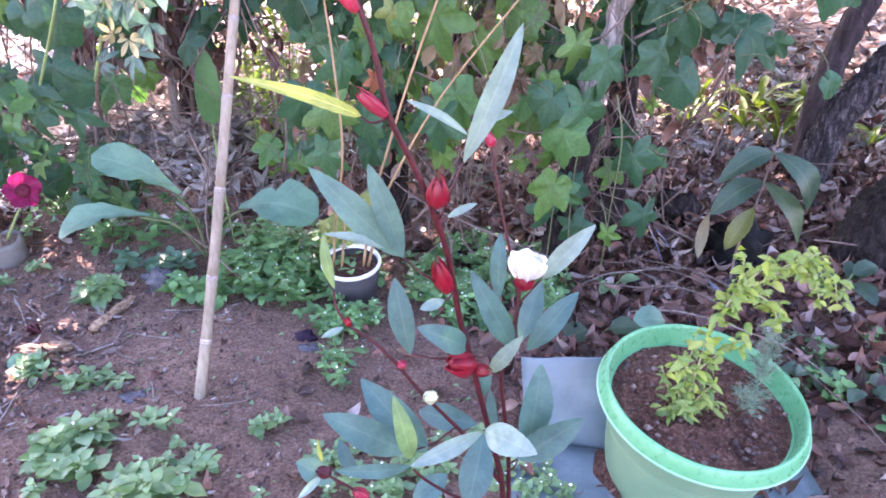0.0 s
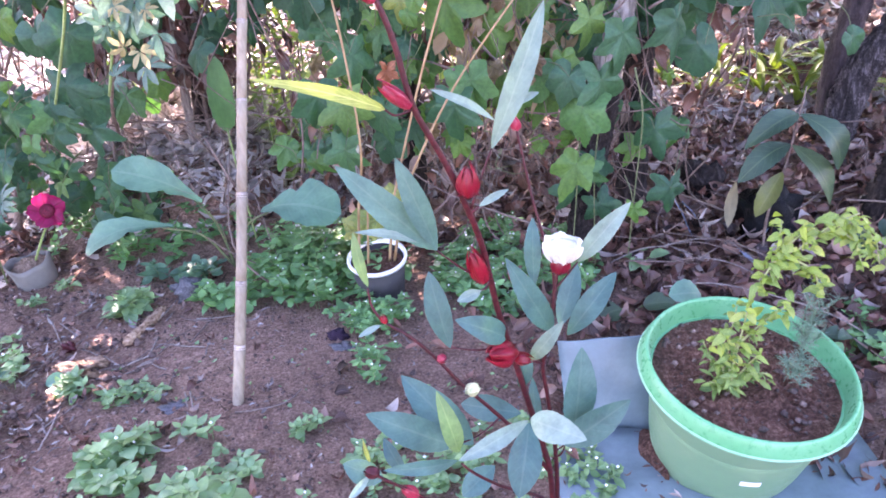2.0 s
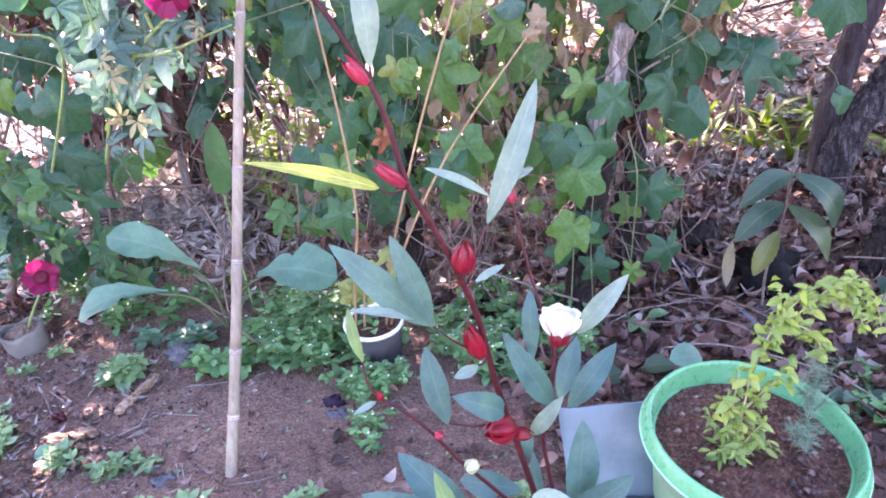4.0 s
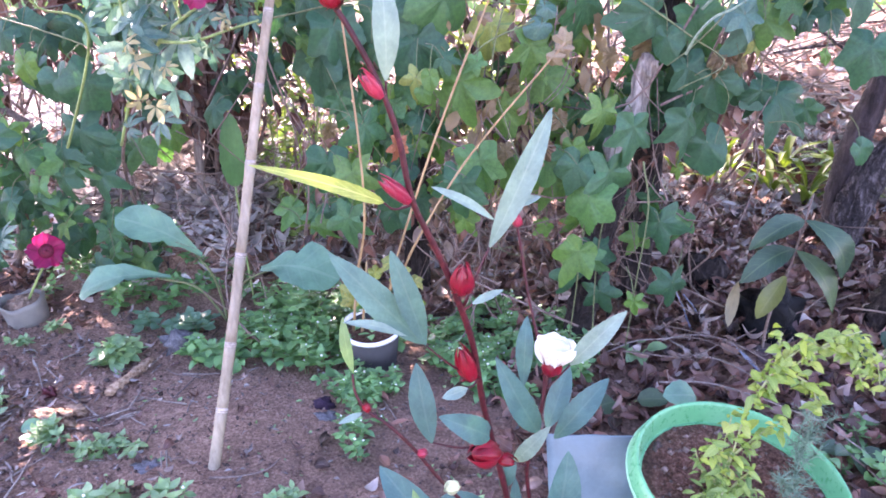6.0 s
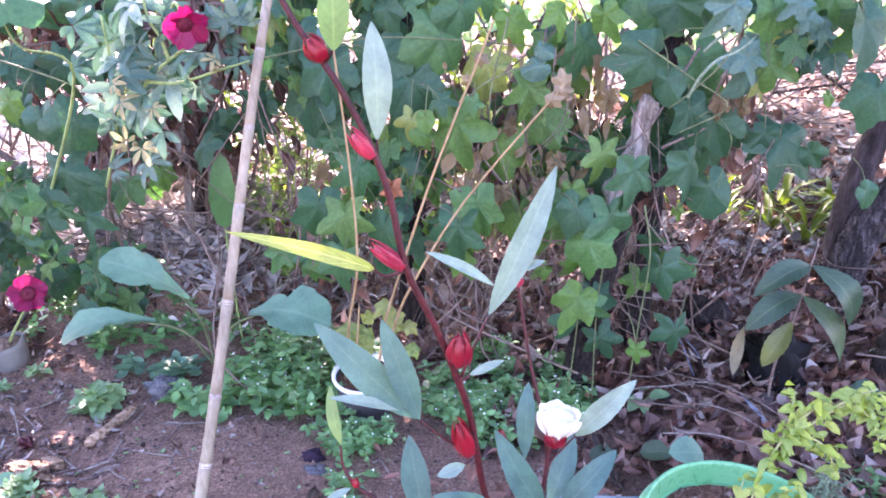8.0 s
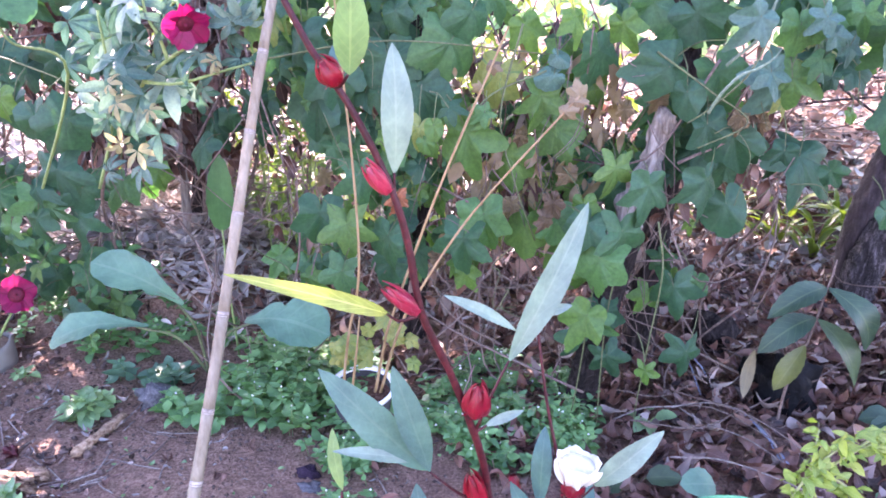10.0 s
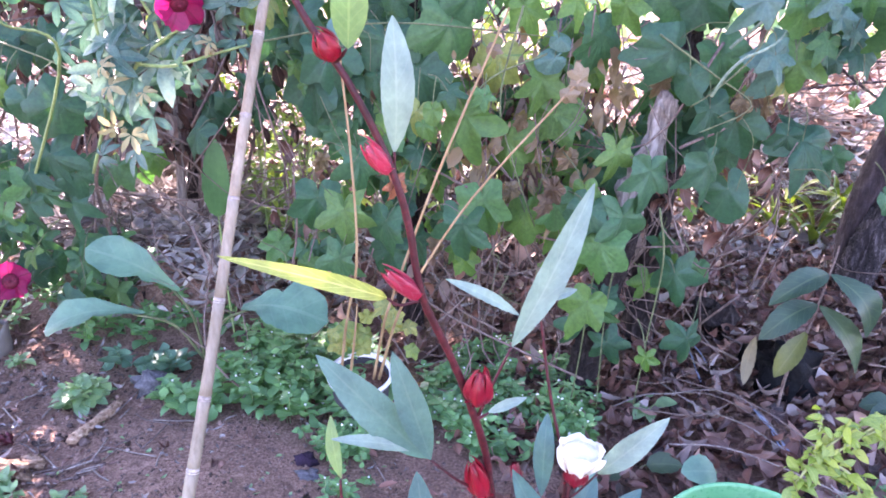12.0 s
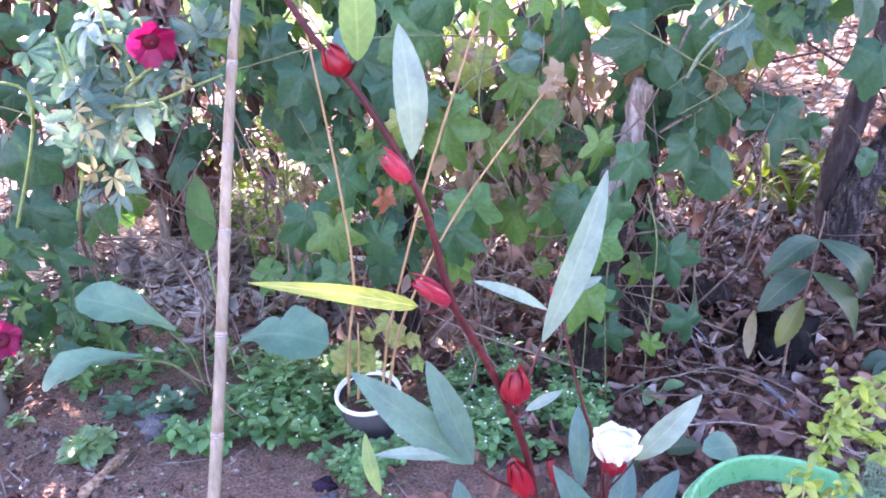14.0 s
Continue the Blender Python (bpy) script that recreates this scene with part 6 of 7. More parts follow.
def leaning_tree():
    ob = trunk("tree", ((1.490, 2.74, -0.08), (1.482, 2.73, 0.06), (1.505, 2.72, 0.235), (1.572, 2.72, 0.355), (1.645, 2.72, 0.467), (1.74, 2.72, 0.580), (1.90, 2.74, 0.85), (2.035, 2.75, 1.2), (2.000, 2.7, 1.8), (1.800, 2.6, 2.3)), (0.066, 0.055), GREY_BARK, "leaning dark-barked tree with two trunks and an added unseen crown for shade", "tree", 9, 20, 0.14)
    r = random.Random(12)
    craggy(tube("second_trunk", smooth_path([(1.505, 2.79, -0.02), (1.470, 2.79, 0.12), (1.472, 2.79, 0.30), (1.497, 2.79, 0.47), (1.535, 2.79, 0.62), (1.585, 2.80, 0.78), (1.625, 2.85, 1.2), (1.200, 2.5, 1.9), (0.7, 2.9, 2.5)], 26), (0.050, 0.046), BROWN_BARK, ob, "smooth dark brown bark", sides=26, rough=0.05, rng=r), 0.035)
    # limbs and leaves above are out of view, added to block the sun
    for pts in (((0.7, 2.9, 2.5), (-0.4, 3.0, 2.7), (-1.8, 3.1, 2.6)), ((1.8, 2.6, 2.3), (2.6, 2.9, 2.7), (3.6, 3.2, 2.8)), ((1.2, 2.5, 1.9), (0.2, 2.7, 2.1), (-1.2, 2.8, 2.2), (-2.6, 2.9, 2.3)), ((1.8, 2.6, 2.3), (2.2, 4.5, 2.4), (2.6, 6.5, 2.3), (3.0, 9.0, 2.4))):
        tube("limb", smooth_path(pts, 5), (0.045, 0.012), BARK, ob, sides=8)
    spots = []
    while len(spots) < 10500:
        x, y, z = r.uniform(-3.6, 4.2), r.uniform(2.35, 6.0), 1.5 + 1.9 * r.random()
        # gaps cut and leaves kept to put sun and shade on chosen spots below
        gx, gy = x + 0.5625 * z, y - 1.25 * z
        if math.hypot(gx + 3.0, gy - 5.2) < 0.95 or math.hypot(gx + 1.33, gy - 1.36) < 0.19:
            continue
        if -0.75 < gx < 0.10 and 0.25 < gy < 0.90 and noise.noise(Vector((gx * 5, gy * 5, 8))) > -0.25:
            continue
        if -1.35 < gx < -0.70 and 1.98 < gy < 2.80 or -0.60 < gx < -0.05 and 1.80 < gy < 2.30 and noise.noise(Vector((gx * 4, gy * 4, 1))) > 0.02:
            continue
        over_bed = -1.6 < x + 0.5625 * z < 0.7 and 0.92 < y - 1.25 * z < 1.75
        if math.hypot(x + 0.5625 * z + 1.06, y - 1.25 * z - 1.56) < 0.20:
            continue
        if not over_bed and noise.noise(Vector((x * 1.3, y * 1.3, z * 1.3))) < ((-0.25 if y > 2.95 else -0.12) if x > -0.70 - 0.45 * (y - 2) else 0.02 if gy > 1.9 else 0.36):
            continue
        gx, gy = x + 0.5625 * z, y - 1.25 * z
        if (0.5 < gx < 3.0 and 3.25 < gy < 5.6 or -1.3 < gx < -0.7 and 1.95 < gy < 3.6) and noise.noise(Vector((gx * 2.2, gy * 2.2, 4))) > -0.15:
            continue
        along = Vector((r.uniform(-1, 1), r.uniform(-1, 1), r.uniform(-0.9, 0.2)))
        spots.append((Vector((x, y, z)), r.uniform(0.12, 0.26), along, Vector((r.uniform(-1, 1), r.uniform(-1, 1), r.uniform(0.1, 1)))))
    # more unseen leaves, added to dapple the far ground
    while len(spots) < 13500:
        x, y, z = r.uniform(0.3, 5.5), r.uniform(6.0, 9.5), 1.6 + 1.6 * r.random()
        if noise.noise(Vector((x * 0.9, y * 0.9, z * 0.9))) < 0.0:
            continue
        along = Vector((r.uniform(-1, 1), r.uniform(-1, 1), r.uniform(-0.9, 0.2)))
        spots.append((Vector((x, y, z)), r.uniform(0.12, 0.26), along, Vector((r.uniform(-1, 1), r.uniform(-1, 1), r.uniform(0.1, 1)))))
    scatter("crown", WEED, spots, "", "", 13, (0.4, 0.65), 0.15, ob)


leaning_tree()


# ---- dry tangle of stems ----
def tangle(name, at, size, count, label, seed, thick=0.004, long=(0.2, 0.55), upright=0.5):
    r = random.Random(seed)
    v, f = [], []
    for k in range(count):
        p = Vector((at[0] + r.uniform(-1, 1) * size[0], at[1] + r.uniform(-1, 1) * size[1], at[2] + r.uniform(-1, 1) * size[2]))
        d = Vector((r.uniform(-1, 1), r.uniform(-0.6, 0.6), r.uniform(-1, 1) * upright * 2)).normalized() * r.uniform(*long)
        bend = Vector((r.uniform(-1, 1), r.uniform(-1, 1), r.uniform(-1, 0.2))) * d.length * 0.22
        pts = [p - d * 0.5, p + bend, p + d * 0.5]
        for q in pts:
            q.z = max(q.z, 0.01)
        rad = thick * r.uniform(0.4, 1.2)
        tv, tf = tube_data(smooth_path(pts, 4), (rad, rad * 0.5), 4)
        f += [tuple(i + len(v) for i in q) for q in tf]
        v += tv
    tagged(link_mesh(name, v, f, TWIG), label, "dry vines", kind="stuff")


tangle("dry_vines", (-0.845, 2.55, 0.82), (0.09, 0.05, 0.34), 46, "dry brown vines wound round the stump", 51, 0.006, (0.25, 0.7), 2.4)
tangle("dry_twigs", (-1.08, 2.52, 0.33), (0.30, 0.14, 0.10), 34, "dry twigs heaped under the hedge", 52, 0.004, (0.15, 0.45), 0.3)
tangle("dry_vines", (-0.15, 2.1, 0.35), (0.65, 0.2, 0.35), 80, "dry stems and tendrils inside the vine hedge", 53, 0.0035, (0.15, 0.6), 0.9)
tangle("dry_vines", (0.38, 2.08, 0.50), (0.40, 0.15, 0.42), 90, "dry hanging stems inside the vine hedge", 54, 0.0035, (0.2, 0.6), 1.2)
tangle("dry_twigs", (0.95, 2.3, 0.10), (0.6, 0.5, 0.07), 18, "dry twigs over fallen leaves by the leaning tree", 55, 0.0035, (0.15, 0.5), 0.25)
tangle("dry_vines", (-1.4, 2.5, 0.68), (0.35, 0.25, 0.5), 42, "dry brown vines at the end of the hedge", 56, 0.005, (0.2, 0.7), 0.9)
tangle("dry_twigs", (2.4, 5.5, 0.45), (0.9, 0.4, 0.25), 28, "bare fallen branches beyond the hedge", 57, 0.009, (0.6, 1.6), 0.2)


tangle("thicket", (-1.85, 3.0, 0.62), (0.65, 0.22, 0.55), 70, "dark thicket of bare stems behind the hedge", 58, 0.007, (0.3, 1.0), 1.2)
tangle("thicket", (-0.30, 2.75, 0.50), (0.45, 0.15, 0.50), 45, "dark thicket of bare stems behind the vine", 59, 0.006, (0.3, 0.9), 1.5)
tangle("thicket", (0.50, 2.75, 0.65), (0.35, 0.15, 0.40), 32, "dark thicket of bare stems behind the vine", 60, 0.006, (0.3, 0.9), 1.5)


# ---- vine hedge ----
LOBED_SET = [lobed_mesh("leaf", (LOBED, LOBED_DARK)[s % 3 == 1], s, 0.9, 0.0, (STAR, FIVE, TRI)[s % 3]) for s in range(12)]
LIME_SET = [lobed_mesh("leaf", LOBED_LIME, s + 20, 0.9, 0.0, (TRI, FIVE)[s % 2]) for s in range(4)]
YELLOW_SET = [lobed_mesh("leaf", LOBED_YELLOW, s + 30, 1.0) for s in range(2)]


def hang_leaf(parent, r, at, size, meshes, down=0.8, loose=1.0):
    along = Vector((r.uniform(-0.8, 0.8) * loose, r.uniform(-0.5, 0.1), -down + r.uniform(-0.5, 0.5) * loose))
    up = Vector((r.uniform(-0.8, 0.8) * loose, -0.9, r.uniform(-0.1, 1.0) * loose + 0.15))
    me = r.choice(meshes)
    ob = place_mesh("leaf", me, parent, m=axes_matrix(Vector(at) - along.normalized() * size * 0.35, along, up, size * 0.86))
    stalk = Vector(at) - along.normalized() * size * 0.35
    return ob, stalk


def vine(name, label, seed, middle, fill, count, sizes, runners, tendrils=9):
    r = random.Random(seed)
    ob = thing(name, middle, label, "vine")
    stalks_v, stalks_f = [], []

    def stalk(p):
        end = p + Vector((r.uniform(-0.06, 0.06), r.uniform(0.03, 0.10), r.uniform(0.0, 0.08)))
        tv, tf = tube_data(smooth_path([p, (p + end) / 2 + Vector((0, 0, 0.01)), end], 3), (0.0014, 0.0018), 4)
        stalks_f.extend(tuple(i + len(stalks_v) for i in q) for q in tf)
        stalks_v.extend(tv)

    made = 0
    while made < count:
        x, y, z = fill(r)
        if x is None:
            continue
        roll = r.random()
        _, p = hang_leaf(ob, r, (x, y, z), r.uniform(*sizes), LOBED_SET if x < -0.6 or roll < (0.80 if x < -0.15 or x > 0.4 else 0.35) else LIME_SET if roll < 0.93 else YELLOW_SET)
        stalk(p)
        made += 1
    link_mesh("stalk_tangle", stalks_v, stalks_f, VINE_STEM, ob)["kind"] = "stuff"
    for k in range(tendrils):
        x, z = middle[0] + r.uniform(-0.42, 0.42), r.uniform(0.35, 1.05)
        y = r.uniform(1.80, 1.95)
        pts = [(x, y, z)]
        for step in range(4):
            x, y, z = x + r.uniform(-0.07, 0.07), y + r.uniform(-0.02, 0.02), z - r.uniform(-0.03, 0.10)
            pts.append((x, y, max(z, 0.05)))
        tube("tendril", smooth_path(pts, 5), (0.0015, 0.0008), VINE_STEM if k % 3 else TWIG, ob, sides=4)
    for pts in runners:
        tube("runner", smooth_path(pts, 6), (0.0026, 0.0016), VINE_STEM, ob, sides=5)
    return ob


def fill_middle(r):
    x, z = r.uniform(-0.58, 0.25), r.uniform(0.34, 1.40)
    y = 1.96 + 0.28 * r.random() + 0.05 * math.sin(6 * x)
    hole = noise.noise(Vector((x * 6.5, z * 6.5, 3.3)))
    if x < -0.34 and 0.42 < z < 0.80:
        return None, None, None
    if hole < (-0.04 if z > 0.7 else -0.12) or (z < 0.5 and r.random() < 0.55) or (x > -0.12 and 0.5 < z < 0.9 and r.random() < 0.4) or (x > -0.05 and z > 0.92 and r.random() < 0.88):
        return None, None, None
    return x, y, z


def fill_right(r):
    x, z = r.uniform(0.18, 1.0), r.uniform(0.25, 1.40)
    y = 1.96 + 0.26 * r.random()
    hole = noise.noise(Vector((x * 6.5 + 9, z * 6.5, 1.3)))
    if hole < (-0.04 if z > 0.7 else -0.14) or z < 0.62 - 0.25 * max(0, 0.5 - x) + 0.30 * max(0, x - 0.55) and r.random() < 0.94:
        return None, None, None
    if z > 0.96 and r.random() < (0.85 if x < 0.45 else 0.35):
        return None, None, None
    if x > 0.74 and z < 0.92:
        return None, None, None
    return x, y, z


def on_sun_path(x, y, z):
    """Two slanting paths kept clear of leaves so the sun reaches chosen soil spots."""
    return any(math.hypot(x - gx + 0.45 * (y - gy), z - 0.03 - 0.8 * (y - gy)) < q for gx, gy, q in ((-1.045, 1.54, 0.10), (-1.38, 1.44, 0.085)))


def fill_left(r):
    x, z = r.uniform(-1.75, -0.52), r.uniform(0.10, 1.35)
    y = 1.98 + 0.35 * r.random()
    hole = noise.noise(Vector((x * 3.6 + 4, z * 3.6, 7.1)))
    if on_sun_path(x, y, z) or (z < 0.20 and x < -1.25):
        return None, None, None
    if hole < (0.06 if z > 0.55 else -0.12) or (x > -1.05 and z < 0.78) or z > 0.78 or math.hypot(x + 1.25, z - 0.68) < 0.17:
        return None, None, None
    return x, y, z


MADE = {}


def pin(parent, mat, at, size, turn, lobes):
    """A leaf whose middle is at a place; turn: degrees by which its tip swings out from straight down."""
    r = random.Random(int(1e4 * (at[0] + 3 * at[2])))
    key = (mat.name, lobes[1], r.randrange(3))
    if key not in MADE:
        MADE[key] = lobed_mesh("leaf", mat, 50 + len(MADE), 0.92, 0.0, lobes)
    a = radians(turn + r.uniform(-6, 6))
    along = Vector((math.sin(a), r.uniform(-0.30, -0.05), -math.cos(a)))
    up = Vector((r.uniform(-0.75, 0.75), -0.95, r.uniform(-0.1, 0.9)))
    stem_end = Vector(at) - along.normalized() * size * 0.26
    leaf = place_mesh("leaf", MADE[key], parent, m=axes_matrix(stem_end, along, up, size * (0.95 if lobes in (STAR, TRI) else 0.80)))
    end = stem_end + Vector((r.uniform(-0.05, 0.05), r.uniform(0.04, 0.10), r.uniform(0.02, 0.09)))
    tube("leaf_stalk", smooth_path([end, (stem_end + end) / 2 + Vector((0, -0.01, 0.012)), stem_end], 3), (0.0017, 0.0013), VINE_STEM, leaf, sides=4)


middle_vine = vine("loofah_vine", "dense green lobed-leaf vine climbing the middle of the hedge", 71, (-0.15, 1.98, 0), fill_middle, 300, (0.045, 0.125),
                   (((0.10, 1.86, 1.05), (0.06, 1.84, 0.85), (0.10, 1.83, 0.70), (0.16, 1.84, 0.55)), ((-0.5, 1.9, 0.95), (-0.2, 1.92, 1.0), (0.2, 1.9, 0.98)), ((0.16, 1.86, 0.95), (0.02, 1.84, 0.88), (-0.05, 1.84, 0.72))), 16)
right_vine = vine("loofah_vine", "green lobed-leaf vine hanging over the grey post", 72, (0.50, 1.95, 0), fill_right, 260, (0.05, 0.13),
                  (((0.40, 1.85, 1.0), (0.52, 1.80, 0.92), (0.60, 1.79, 0.86), (0.50, 1.79, 0.80)), ((0.44, 1.80, 0.62), (0.46, 1.78, 0.5), (0.45, 1.78, 0.30), (0.44, 1.78, 0.1)), ((0.33, 1.83, 0.60), (0.31, 1.82, 0.45), (0.30, 1.83, 0.2), (0.29, 1.85, 0.02)), ((0.37, 1.82, 0.55), (0.35, 1.82, 0.35), (0.36, 1.83, 0.02)), ((0.60, 1.75, 1.05), (0.56, 1.73, 0.97), (0.50, 1.74, 0.90), (0.46, 1.76, 0.86))), 14)
left_creeper = vine("hedge_creeper", "lobed-leaf creeper over the dark end of the hedge", 73, (-1.15, 2.05, 0), fill_left, 125, (0.06, 0.12), (((-1.2, 1.95, 0.95), (-1.0, 1.9, 0.9), (-0.85, 1.85, 0.85)), ((-1.45, 1.98, 0.05), (-1.4, 1.95, 0.5), (-1.3, 1.95, 0.9))))
pin(right_vine, LOBED_DARK, (0.504, 1.800, 0.423), 0.128, 10, STAR)
pin(right_vine, LOBED, (0.406, 1.800, 0.666), 0.153, -4, TRI)
pin(right_vine, LOBED, (0.541, 1.800, 0.685), 0.152, 6, TRI)
pin(right_vine, LOBED_DARK, (0.390, 1.840, 0.960), 0.161, -75, FIVE)
pin(right_vine, LOBED, (0.332, 1.830, 0.713), 0.109, 0, STAR)
pin(right_vine, LOBED_LIME, (0.271, 1.820, 0.628), 0.095, 10, TRI)
pin(right_vine, LOBED, (0.361, 1.800, 0.554), 0.152, 4, STAR)
pin(right_vine, LOBED, (0.265, 1.790, 0.582), 0.125, -20, FIVE)
pin(right_vine, LOBED_DARK, (0.36, 1.90, 0.30), 0.13, 10, FIVE)
pin(right_vine, LOBED_DARK, (0.30, 1.89, 0.24), 0.12, -20, STAR)
pin(right_vine, LOBED_DARK, (0.39, 1.88, 0.19), 0.11, 25, STAR)
pin(right_vine, LOBED_DARK, (0.842, 1.70, 1.012), 0.165, 20, FIVE)
pin(right_vine, LOBED_DARK, (0.885, 1.72, 0.872), 0.140, -15, FIVE)
pin(right_vine, LOBED, (0.751, 1.80, 1.068), 0.120, 15, STAR)
pin(right_vine, LOBED_DARK, (0.808, 1.84, 1.091), 0.130, -20, FIVE)
pin(right_vine, LOBED_DARK, (0.723, 1.87, 1.060), 0.130, 10, FIVE)
pin(right_vine, LOBED_DARK, (1.090, 2.00, 0.585), 0.090, 40, ROUND)
pin(right_vine, LOBED, (0.303, 1.780, 0.490), 0.160, -8, FIVE)
pin(right_vine, LOBED_LIME, (0.275, 1.765, 0.352), 0.150, -30, TRI)
pin(right_vine, LOBED, (0.335, 1.775, 0.350), 0.100, 50, TRI)
pin(right_vine, LOBED_DARK, (0.815, 1.880, 0.742), 0.185, 62, STAR)
pin(right_vine, LOBED_DARK, (0.722, 1.870, 0.756), 0.105, -20, TRI)
pin(right_vine, LOBED_DARK, (0.868, 1.885, 0.715), 0.095, 40, TRI)
pin(right_vine, LOBED_DARK, (0.617, 1.870, 0.775), 0.157, 20, FIVE)
pin(right_vine, LOBED_BLUE, (0.651, 1.800, 0.923), 0.170, -30, FIVE)
pin(right_vine, LOBED_LIME, (0.712, 1.800, 0.945), 0.118, 60, STAR)
pin(right_vine, LOBED_YELLOW, (0.690, 1.830, 0.895), 0.085, 20, TRI)
pin(right_vine, LOBED_BLUE, (0.632, 1.775, 0.950), 0.085, 10, STAR)
pin(right_vine, LOBED, (0.868, 1.760, 1.030), 0.150, -30, FIVE)
pin(right_vine, LOBED_LIME, (0.937, 2.000, 0.843), 0.050, 35, ROUND)
pin(right_vine, LOBED_DARK, (0.470, 1.820, 0.890), 0.104, 0, ROUND)
pin(right_vine, LOBED_DARK, (0.546, 1.850, 0.810), 0.129, 20, FIVE)
pin(right_vine, LOBED_DARK, (0.535, 1.740, 0.286), 0.106, 10, STAR)
pin(right_vine, LOBED_LIME, (0.436, 1.720, 0.255), 0.062, 0, STAR)
pin(right_vine, LOBED_LIME, (0.328, 1.840, 1.034), 0.107, 30, TRI)
pin(right_vine, LOBED, (0.285, 1.920, 0.951), 0.156, 0, FIVE)
pin(right_vine, LOBED_BLUE, (0.159, 1.860, 0.934), 0.078, -65, ROUND)
pin(right_vine, LOBED_BLUE, (0.197, 1.860, 0.977), 0.060, 70, ROUND)
pin(right_vine, LOBED_LIME, (0.221, 1.860, 1.045), 0.094, 20, TRI)
pin(right_vine, LOBED_BLUE, (0.537, 1.700, 1.061), 0.116, -40, TRI)
pin(right_vine, LOBED, (0.681, 1.800, 1.038), 0.114, 0, FIVE)
pin(right_vine, LOBED, (0.725, 1.750, 1.059), 0.073, 30, STAR)
pin(right_vine, LOBED_BLUE, (0.767, 1.750, 1.016), 0.062, 0, STAR)
pin(right_vine, LOBED_BLUE, (0.690, 1.740, 1.075), 0.070, -50, STAR)
pin(right_vine, LOBED_BLUE, (0.735, 1.735, 1.040), 0.068, 40, TRI)
pin(right_vine, LOBED_BLUE, (0.545, 1.715, 1.075), 0.075, -35, TRI)
pin(right_vine, LOBED, (0.781, 1.750, 1.078), 0.075, 0, STAR)
pin(right_vine, LOBED, (0.721, 1.780, 0.984), 0.076, -30, TRI)
pin(right_vine, LOBED_DARK, (0.695, 1.860, 1.097), 0.143, 15, FIVE)
pin(right_vine, LOBED, (0.577, 1.900, 0.918), 0.155, 25, FIVE)
pin(right_vine, LOBED_DARK, (0.614, 1.840, 0.620), 0.146, 12, ROUND)
pin(right_vine, LOBED, (0.371, 1.900, 1.072), 0.138, -30, FIVE)
pin(right_vine, LOBED_DARK, (0.511, 1.880, 1.054), 0.149, 40, FIVE)
pin(right_vine, LOBED, (0.460, 1.920, 1.013), 0.128, 0, STAR)

pin(middle_vine, LOBED_LIME, (-0.008, 1.800, 0.775), 0.159, 4, STAR)
pin(middle_vine, LOBED_LIME, (-0.088, 1.780, 0.818), 0.060, 0, ROUND)
pin(middle_vine, LOBED_LIME, (-0.101, 1.780, 0.785), 0.053, 30, ROUND)
pin(middle_vine, LOBED_YELLOW, (-0.128, 1.800, 0.805), 0.078, -20, STAR)
pin(middle_vine, LOBED, (-0.040, 1.780, 0.871), 0.064, 80, STAR)
pin(middle_vine, LOBED, (0.010, 1.790, 0.856), 0.057, -60, STAR)
pin(middle_vine, LOBED, (-0.064, 1.930, 0.953), 0.197, -10, FIVE)
pin(middle_vine, LOBED_DARK, (-0.115, 1.940, 0.852), 0.176, 20, FIVE)
pin(middle_vine, LOBED, (0.155, 1.880, 0.857), 0.124, 0, STAR)
pin(middle_vine, LOBED_LIME, (0.140, 1.900, 0.523), 0.148, 0, FIVE)
pin(middle_vine, LOBED, (0.042, 1.860, 0.563), 0.158, 10, FIVE)
pin(middle_vine, LOBED, (-0.015, 1.850, 0.506), 0.145, -10, STAR)
pin(middle_vine, LOBED, (0.208, 1.840, 0.576), 0.128, 5, FIVE)
pin(middle_vine, LOBED_LIME, (0.090, 1.950, 0.689), 0.168, 0, FIVE)
pin(middle_vine, LOBED_LIME, (0.217, 1.950, 0.764), 0.152, 20, FIVE)
pin(middle_vine, LOBED_YELLOW, (0.045, 1.960, 0.893), 0.149, -20, FIVE)
pin(middle_vine, LOBED_LIME, (0.121, 1.920, 1.016), 0.116, 20, TRI)
pin(middle_vine, LOBED, (-0.015, 1.940, 1.035), 0.143, 0, FIVE)
pin(middle_vine, LOBED_DARK, (-0.328, 1.920, 0.888), 0.173, 10, FIVE)
pin(middle_vine, LOBED_DARK, (-0.390, 1.950, 0.814), 0.165, -15, FIVE)
pin(middle_vine, LOBED, (-0.300, 1.860, 0.529), 0.139, 5, STAR)
pin(middle_vine, LOBED_DARK, (-0.373, 1.880, 0.548), 0.154, -10, FIVE)
pin(middle_vine, LOBED, (-0.259, 1.880, 0.654), 0.130, 15, STAR)
pin(middle_vine, LOBED, (-0.312, 1.830, 0.420), 0.126, 0, STAR)
pin(middle_vine, LOBED_DARK, (-0.198, 1.950, 0.914), 0.174, 10, FIVE)
pin(middle_vine, LOBED, (-0.203, 1.860, 0.503), 0.139, -5, FIVE)
pin(middle_vine, LOBED_DARK, (-0.354, 2.000, 0.735), 0.140, 10, FIVE)
pin(middle_vine, LOBED_DARK, (-0.405, 2.010, 0.785), 0.130, -25, FIVE)
pin(middle_vine, LOBED, (-0.300, 2.000, 0.677), 0.120, 15, STAR)
pin(middle_vine, LOBED_DARK, (-0.250, 2.010, 0.745), 0.130, 0, FIVE)
